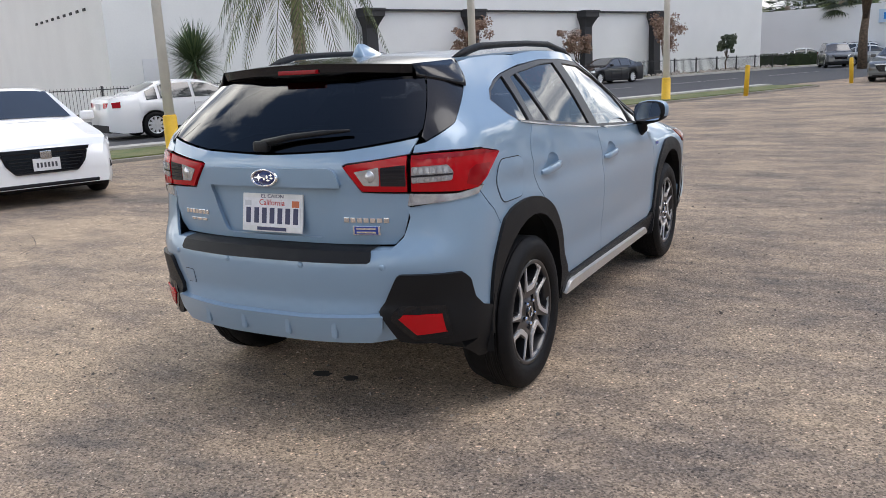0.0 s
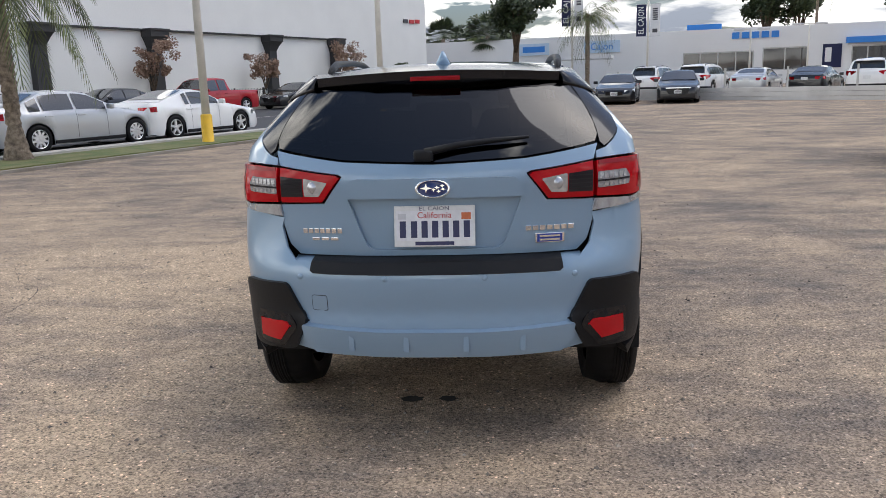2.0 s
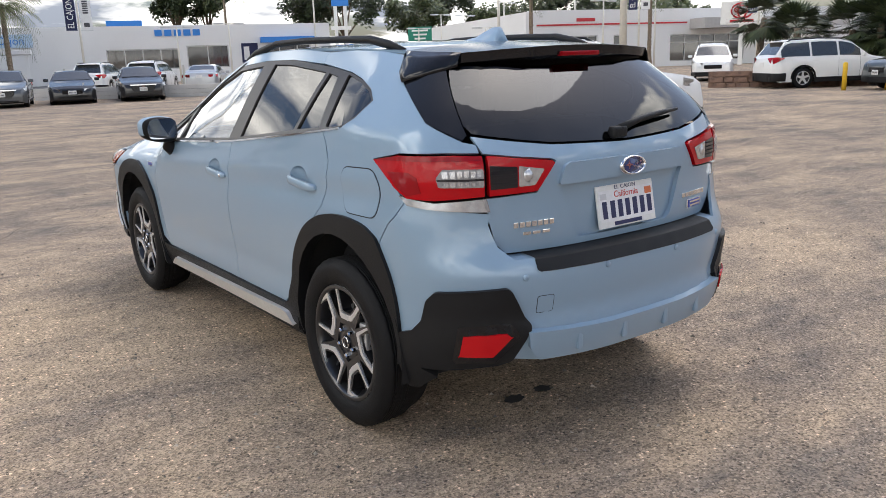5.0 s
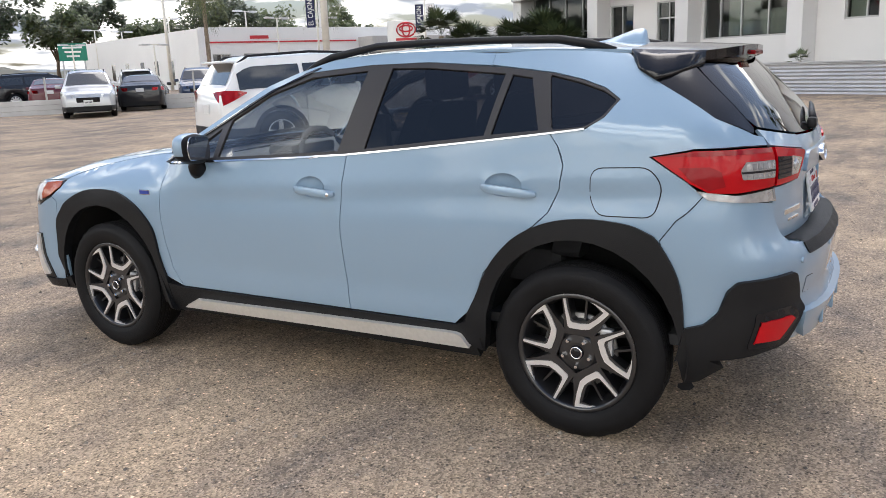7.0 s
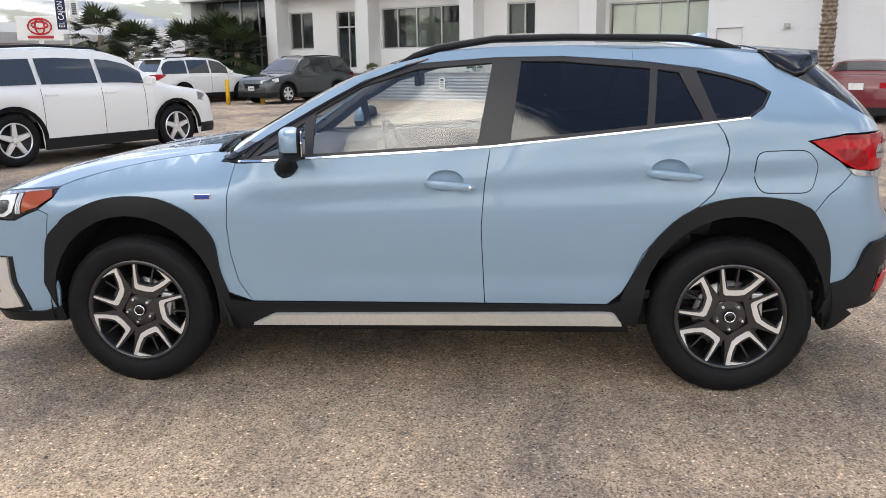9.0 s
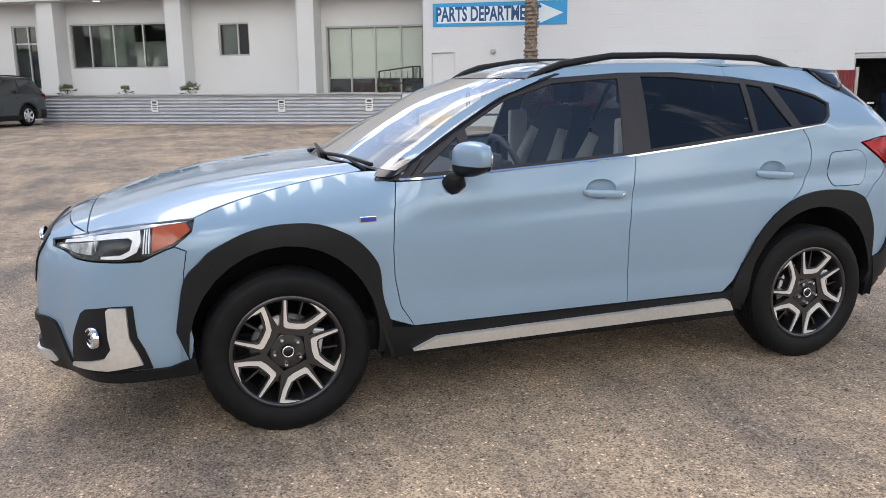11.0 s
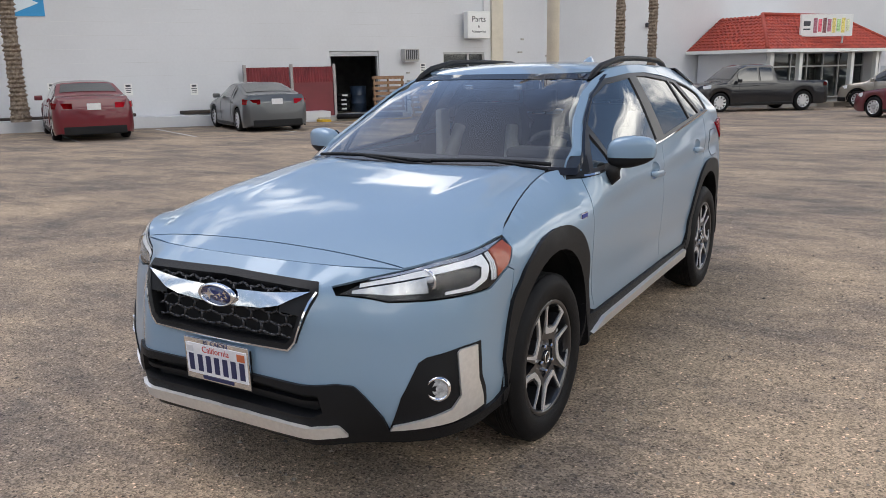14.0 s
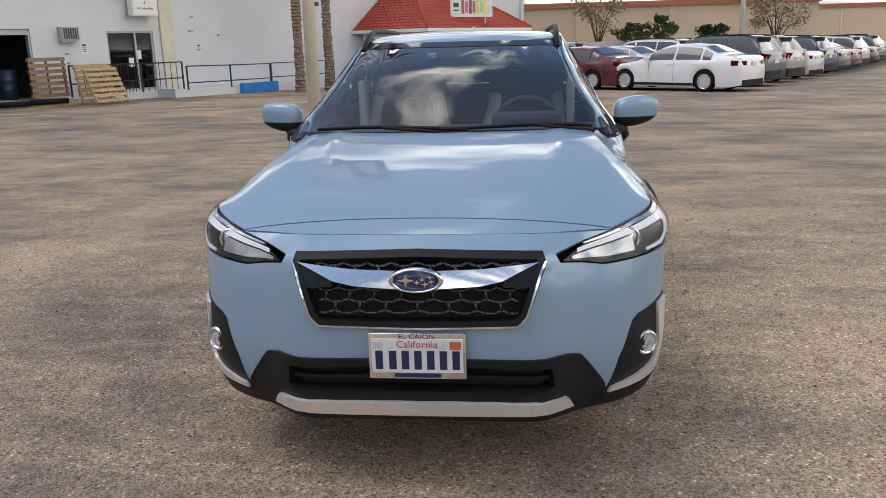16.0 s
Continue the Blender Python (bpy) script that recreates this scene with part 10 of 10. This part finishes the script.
P_BARK = mat("palm_bark", (0.30, 0.24, 0.18), rough=0.95, color2=(0.12, 0.09, 0.065), scale=12, fine=50, bump=0.8, grain=0.2)


def blade(bm, a, b, side, w, droop=0.0):
    """A narrow folded leaf from a to b."""
    mid = (a + b) / 2 + Vector((0, 0, droop))
    v = [bm.verts.new(p) for p in (a, mid + side * w, b, mid - side * w)]
    bm.faces.new(v)


def frond(bm, base, yaw, rise, length, droop, pairs, leaf, rnd):
    """A feather frond that arches out and hangs."""
    d = Vector((math.cos(yaw), math.sin(yaw), 0))
    pts = []
    for k in range(pairs + 1):
        t = k / pairs
        pts.append(base + d * (length * (t - 0.18 * t * t)) + Vector((0, 0, rise * t - droop * t * t)))
    for k in range(1, pairs + 1):
        p, q = pts[k - 1], pts[k]
        ax = (q - p).normalized()
        sd = ax.cross(Vector((0, 0, 1))).normalized()
        w = ax.cross(sd)
        ll = leaf * math.sin(math.pi * min(0.97, 0.10 + 0.86 * k / pairs)) ** 0.6
        for s in (1, -1):
            tip = q + sd * s * ll * 0.62 + ax * ll * 0.45 + Vector((0, 0, -ll * (0.45 + 0.3 * rnd.random())))
            blade(bm, p, tip, ax, 0.024 + 0.008 * rnd.random(), 0.03)
        a = [bm.verts.new(x) for x in (p + sd * 0.012, q + sd * 0.010, q - sd * 0.010, p - sd * 0.012)]
        bm.faces.new(a)


def feather_palm(at, h, r0, fronds, length, seed, label="queen palm with drooping feather fronds", leaf=0.55, pairs=34):
    rnd = random.Random(seed)
    t = thing("palm_tree", label, "palm", Matrix.Translation(at))
    bm = bmesh.new()
    prof = []
    n = 26
    for k in range(n + 1):
        z = h * k / n
        r = r0 * (1.55 - 0.75 * min(1, k / 4)) if k < 4 else r0 * (0.82 - 0.15 * k / n)
        prof += [(r * (1.0 + 0.14 * rnd.random()), z), (r * 0.90, z + h / n * 0.7)]
    lathe(bm, prof, 14)
    for v in bm.verts:
        v.co.x += 0.02 * rnd.uniform(-1, 1)
        v.co.y += 0.02 * rnd.uniform(-1, 1)
    part("trunk", bm, P_BARK, t, smooth=True)
    bm = bmesh.new()
    for k in range(fronds):
        yaw = k * 2.399 + rnd.uniform(-0.2, 0.2)
        e = k / fronds
        frond(bm, Vector((0, 0, h - 0.1)), yaw, length * (1.0 - 1.1 * e), length * rnd.uniform(0.85, 1.1), length * (0.55 + 0.65 * e), pairs, leaf, rnd)
    part("crown", bm, L_PALM, t)
    return t


def fan_palm(at, h, r0, leaves, size, seed, label, green=L_DARK, trunk_r=None):
    rnd = random.Random(seed)
    t = thing("palm_tree", label, "palm", Matrix.Translation(at))
    bm = bmesh.new()
    lean = Vector((rnd.uniform(-0.12, 0.12), rnd.uniform(-0.12, 0.12), 0)) * h * 0.5
    pts = [lean * (k / 8) ** 2 + Vector((0, 0, h * k / 8)) for k in range(9)]
    tube(bm, pts, [r0 * (1.15 - 0.3 * k / 8 + 0.08 * (k % 2)) for k in range(9)], 10)
    part("trunk", bm, P_BARK, t, smooth=True)
    bm = bmesh.new()
    top = pts[-1]
    for k in range(leaves):
        yaw, el = k * 2.399, radians(rnd.uniform(-45, 75))
        d = Vector((math.cos(yaw) * math.cos(el), math.sin(yaw) * math.cos(el), math.sin(el)))
        stem = top + d * size * 0.55
        sd = d.cross(Vector((0, 0, 1))).normalized()
        up = sd.cross(d)
        blade(bm, top, stem, sd, 0.012)
        for j in range(11):
            a = radians(-75 + 15 * j)
            v = d * math.cos(a) + sd * math.sin(a)
            tip = stem + v * size * 0.5 * (1 - 0.25 * abs(j - 5) / 5) + Vector((0, 0, -0.10 * size))
            blade(bm, stem, tip, up.cross(v).normalized(), 0.030 * size)
    part("crown", bm, green, t)
    return t


def tall_trunk_palm(at, h, r0, seed, label="tall palm trunk with rough bark"):
    """Washington palm, its crown far above."""
    rnd = random.Random(seed)
    t = thing("palm_tree", label, "palm", Matrix.Translation(at))
    bm = bmesh.new()
    n = int(h / 0.12)
    prof = []
    for k in range(n + 1):
        z = h * k / n
        r = r0 * (1.35 - 0.35 * min(1, z / 0.6)) * (1 - 0.12 * z / h)
        prof += [(r * rnd.uniform(1.02, 1.25), z), (r * 0.92, z + h / n * 0.55)]
    lathe(bm, prof, 16)
    for v in bm.verts:
        v.co.x += 0.022 * rnd.uniform(-1, 1)
        v.co.y += 0.022 * rnd.uniform(-1, 1)
    part("trunk", bm, P_BARK, t)
    bm = bmesh.new()
    rn2 = random.Random(seed + 1)
    for k in range(30):
        yaw, el = k * 2.399, radians(rn2.uniform(-50, 70))
        d = Vector((math.cos(yaw) * math.cos(el), math.sin(yaw) * math.cos(el), math.sin(el)))
        stem = Vector((0, 0, h)) + d * 0.9
        sd = d.cross(Vector((0, 0, 1))).normalized()
        blade(bm, Vector((0, 0, h)), stem, sd, 0.02)
        for j in range(9):
            a = radians(-70 + 17.5 * j)
            v = d * math.cos(a) + sd * math.sin(a)
            blade(bm, stem, stem + v * 0.9, sd.cross(v).normalized() if sd.cross(v).length > 0.1 else Vector((0, 0, 1)), 0.04)
    part("crown", bm, L_MID, t)
    return t


def yucca(at, h, blades, length, seed):
    rnd = random.Random(seed)
    t = thing("yucca_plant", "spiky green yucca tree on a short trunk", "plant", Matrix.Translation(at))
    bm = bmesh.new()
    tube(bm, [(0, 0, 0), (0.03, 0, h * 0.5), (0, 0, h)], [0.20, 0.15, 0.14], 10)
    part("trunk", bm, P_BARK, t, smooth=True)
    bm = bmesh.new()
    for k in range(blades):
        yaw, el = rnd.uniform(0, math.tau), math.asin(rnd.uniform(-0.55, 1.0))
        d = Vector((math.cos(yaw) * math.cos(el), math.sin(yaw) * math.cos(el), math.sin(el)))
        sd = d.cross(Vector((0, 0, 1))).normalized()
        b0 = Vector((0, 0, h + rnd.uniform(-0.3, 0.35)))
        blade(bm, b0, b0 + d * length * rnd.uniform(0.75, 1.1), sd, 0.030)
    part("crown", bm, leaf_mat("yucca_leaf", (0.05, 0.09, 0.04), (0.16, 0.20, 0.09)), t)
    return t


def leafy_tree(at, h, spread, trunk_h, n, leaf, material, seed, label, name="tree", gaps=0.5, trunk_r=0.12):
    """Trunk, limbs and a crown of small leaves in uneven clumps."""
    rnd = random.Random(seed)
    t = thing(name, label, "tree", Matrix.Translation(at))
    bm = bmesh.new()
    clumps = []
    tube(bm, [(0, 0, 0), (rnd.uniform(-0.05, 0.05) * h, 0, trunk_h * 0.6), (rnd.uniform(-0.06, 0.06) * h, rnd.uniform(-0.06, 0.06) * h, trunk_h)], [trunk_r, trunk_r * 0.8, trunk_r * 0.65], 8)
    nl = 9
    for k in range(nl):
        a = k * 2.399 + rnd.uniform(-0.4, 0.4)
        e = rnd.uniform(0.25, 1.0)
        tip = Vector((math.cos(a) * spread * e * 0.8, math.sin(a) * spread * e * 0.8, trunk_h + (h - trunk_h) * rnd.uniform(0.35, 0.95)))
        mid = Vector((tip.x * 0.4, tip.y * 0.4, trunk_h + (tip.z - trunk_h) * 0.55))
        tube(bm, [(0, 0, trunk_h * 0.85), mid, tip], [trunk_r * 0.45, trunk_r * 0.28, trunk_r * 0.08], 6)
        for _ in range(3):
            clumps.append((tip + Vector((rnd.gauss(0, 0.22), rnd.gauss(0, 0.22), rnd.gauss(0, 0.16))) * spread, spread * rnd.uniform(0.18, 0.36)))
    part("trunk", bm, BARK, t, smooth=True)
    bm = bmesh.new()
    for _ in range(n):
        c, r = rnd.choice(clumps)
        d = Vector((rnd.gauss(0, 1), rnd.gauss(0, 1), rnd.gauss(0, 0.8))).normalized() * r * rnd.random() ** 0.4
        p = c + d
        u = Vector((rnd.gauss(0, 1), rnd.gauss(0, 1), rnd.gauss(0, 1))).normalized()
        v = u.orthogonal().normalized()
        s = leaf * rnd.uniform(0.6, 1.3)
        bm.faces.new([bm.verts.new(p + x) for x in (u * s, v * s * 0.55, -u * s, -v * s * 0.55)])
    part("crown", bm, material, t)
    return t


feather_palm(spos(3.2, 1.7), 4.2, 0.19, 44, 2.4, 3)
yucca(spos(7.0, 17.5), 2.1, 760, 1.6, 4)
for s, m, h, sp, lm, sd in ((22.6, 18.6, 3.6, 1.15, L_RUST, 5), (39.2, 18.2, 3.9, 1.3, L_RUST, 6), (31.0, 18.4, 3.4, 1.0, L_RUST, 7), (46.0, 17.9, 2.6, 0.75, L_DARK, 8)):
    leafy_tree(spos(s, m), h, sp, 1.2, 2200, 0.075, lm, sd, "small tree with reddish leaves by the white store" if lm is L_RUST else "small dark green tree by the white store", trunk_r=0.06)
# beyond the lot to the north
for b, d, h, sp, tr, lm, sd in ((2.0, 58, 8.2, 2.6, 3.6, L_DARK, 11), (17.8, 112, 12.5, 5.0, 6.0, L_DARK, 12), (19.8, 112, 13.2, 4.6, 6.0, L_DARK, 13), (26.2, 118, 12.2, 5.2, 6.0, L_DARK, 14), (28.8, 112, 13.6, 6.5, 5.0, L_DARK, 15), (33.5, 125, 10.0, 5.0, 4.0, L_MID, 16), (35.6, 135, 12.5, 5.0, 5.0, L_DARK, 17), (39.5, 130, 9.0, 5.0, 3.0, L_MID, 18), (43.5, 120, 10.5, 6.0, 3.0, L_DARK, 19), (46.5, 130, 9.0, 6.0, 3.0, L_MID, 20), (-0.8, 120, 8.0, 6.0, 2.0, L_DARK, 21), (0.2, 96, 6.0, 3.2, 2.0, L_MID, 22), (51.0, 92, 6.0, 4.0, 2.0, L_MID, 23)):
    x, y = -0.7 + d * math.sin(radians(b)), -5.0 + d * math.cos(radians(b))
    leafy_tree(Vector((x, y, gz(x, y))), h, sp, tr, 5600, 0.33 if d > 80 else 0.17, lm, sd, "tall dark eucalyptus beyond the dealerships" if lm is L_DARK else "green tree beyond the dealerships", trunk_r=0.3)
for b, d, h, sd, ln in ((6.9, 57, 5.2, 31, 2.6), (20.8, 98, 10.5, 32, 3.2), (-4.2, 88, 5.0, 33, 2.0), (40.9, 62, 7.0, 34, 2.2), (49.0, 66, 7.0, 35, 2.2)):
    x, y = -0.7 + d * math.sin(radians(b)), -5.0 + d * math.cos(radians(b))
    feather_palm(Vector((x, y, gz(x, y))), h, 0.2, 30, ln, sd, "palm with feather fronds beyond the lot", pairs=16, leaf=0.9)
for b, d, h, sd in ((-3.3, 86, 5.4, 36), (-0.3, 84, 5.6, 37)):
    x, y = -0.7 + d * math.sin(radians(b)), -5.0 + d * math.cos(radians(b))
    fan_palm(Vector((x, y, gz(x, y))), h, 0.25, 70, 2.6, sd, "fan palm beyond the street", L_DARK)
# fan palms at the corner of the grey showroom
for s, n, h, sz, sd in ((27.6, 0.4, 2.3, 1.7, 41), (29.6, 1.2, 2.9, 1.9, 42), (24.8, -0.8, 2.1, 1.9, 43), (23.2, -1.0, 2.3, 2.0, 44), (21.9, -1.0, 1.9, 1.8, 45), (31.5, -2.0, 1.7, 2.2, 46)):
    fan_palm(wpos(s, n), h, 0.16, 60, sz, sd, "bushy fan palm at the showroom corner", L_DARK)
tall_trunk_palm(wpos(-4.0, 0.55, 0.25), 7.5, 0.20, 51)
tall_trunk_palm(wpos(-23.9, 2.6), 8.0, 0.17, 52)
tall_trunk_palm(wpos(-25.5, 2.6), 8.0, 0.17, 53)
for s, h, sd in ((8.3, 0.55, 61), (10.9, 0.4, 62), (13.3, 0.5, 63), (1.1, 0.45, 64), (15.9, 0.5, 65)):
    fan_palm(wpos(s, -0.6, 0.92), 0.12, 0.08, 26, h, sd, "small spiky agave in the planter", L_MID)
for x, y, h, sp, lm, sd in ((-5.2, -46.0, 4.6, 2.2, L_TAN, 71), (-15.0, -44.0, 4.4, 1.9, L_TAN, 72), (-7.2, -45, 2.6, 0.9, L_MID, 73), (-9.0, -45, 3.0, 0.8, L_MID, 74), (-11.9, -46, 2.4, 0.8, L_DARK, 75)):
    leafy_tree(Vector((x, y, gz(x, y))), h, sp, 1.4, 1300, 0.10, lm, sd, "sparse tan tree in front of the tan building" if lm is L_TAN else "slim green tree in front of the tan building", trunk_r=0.10)
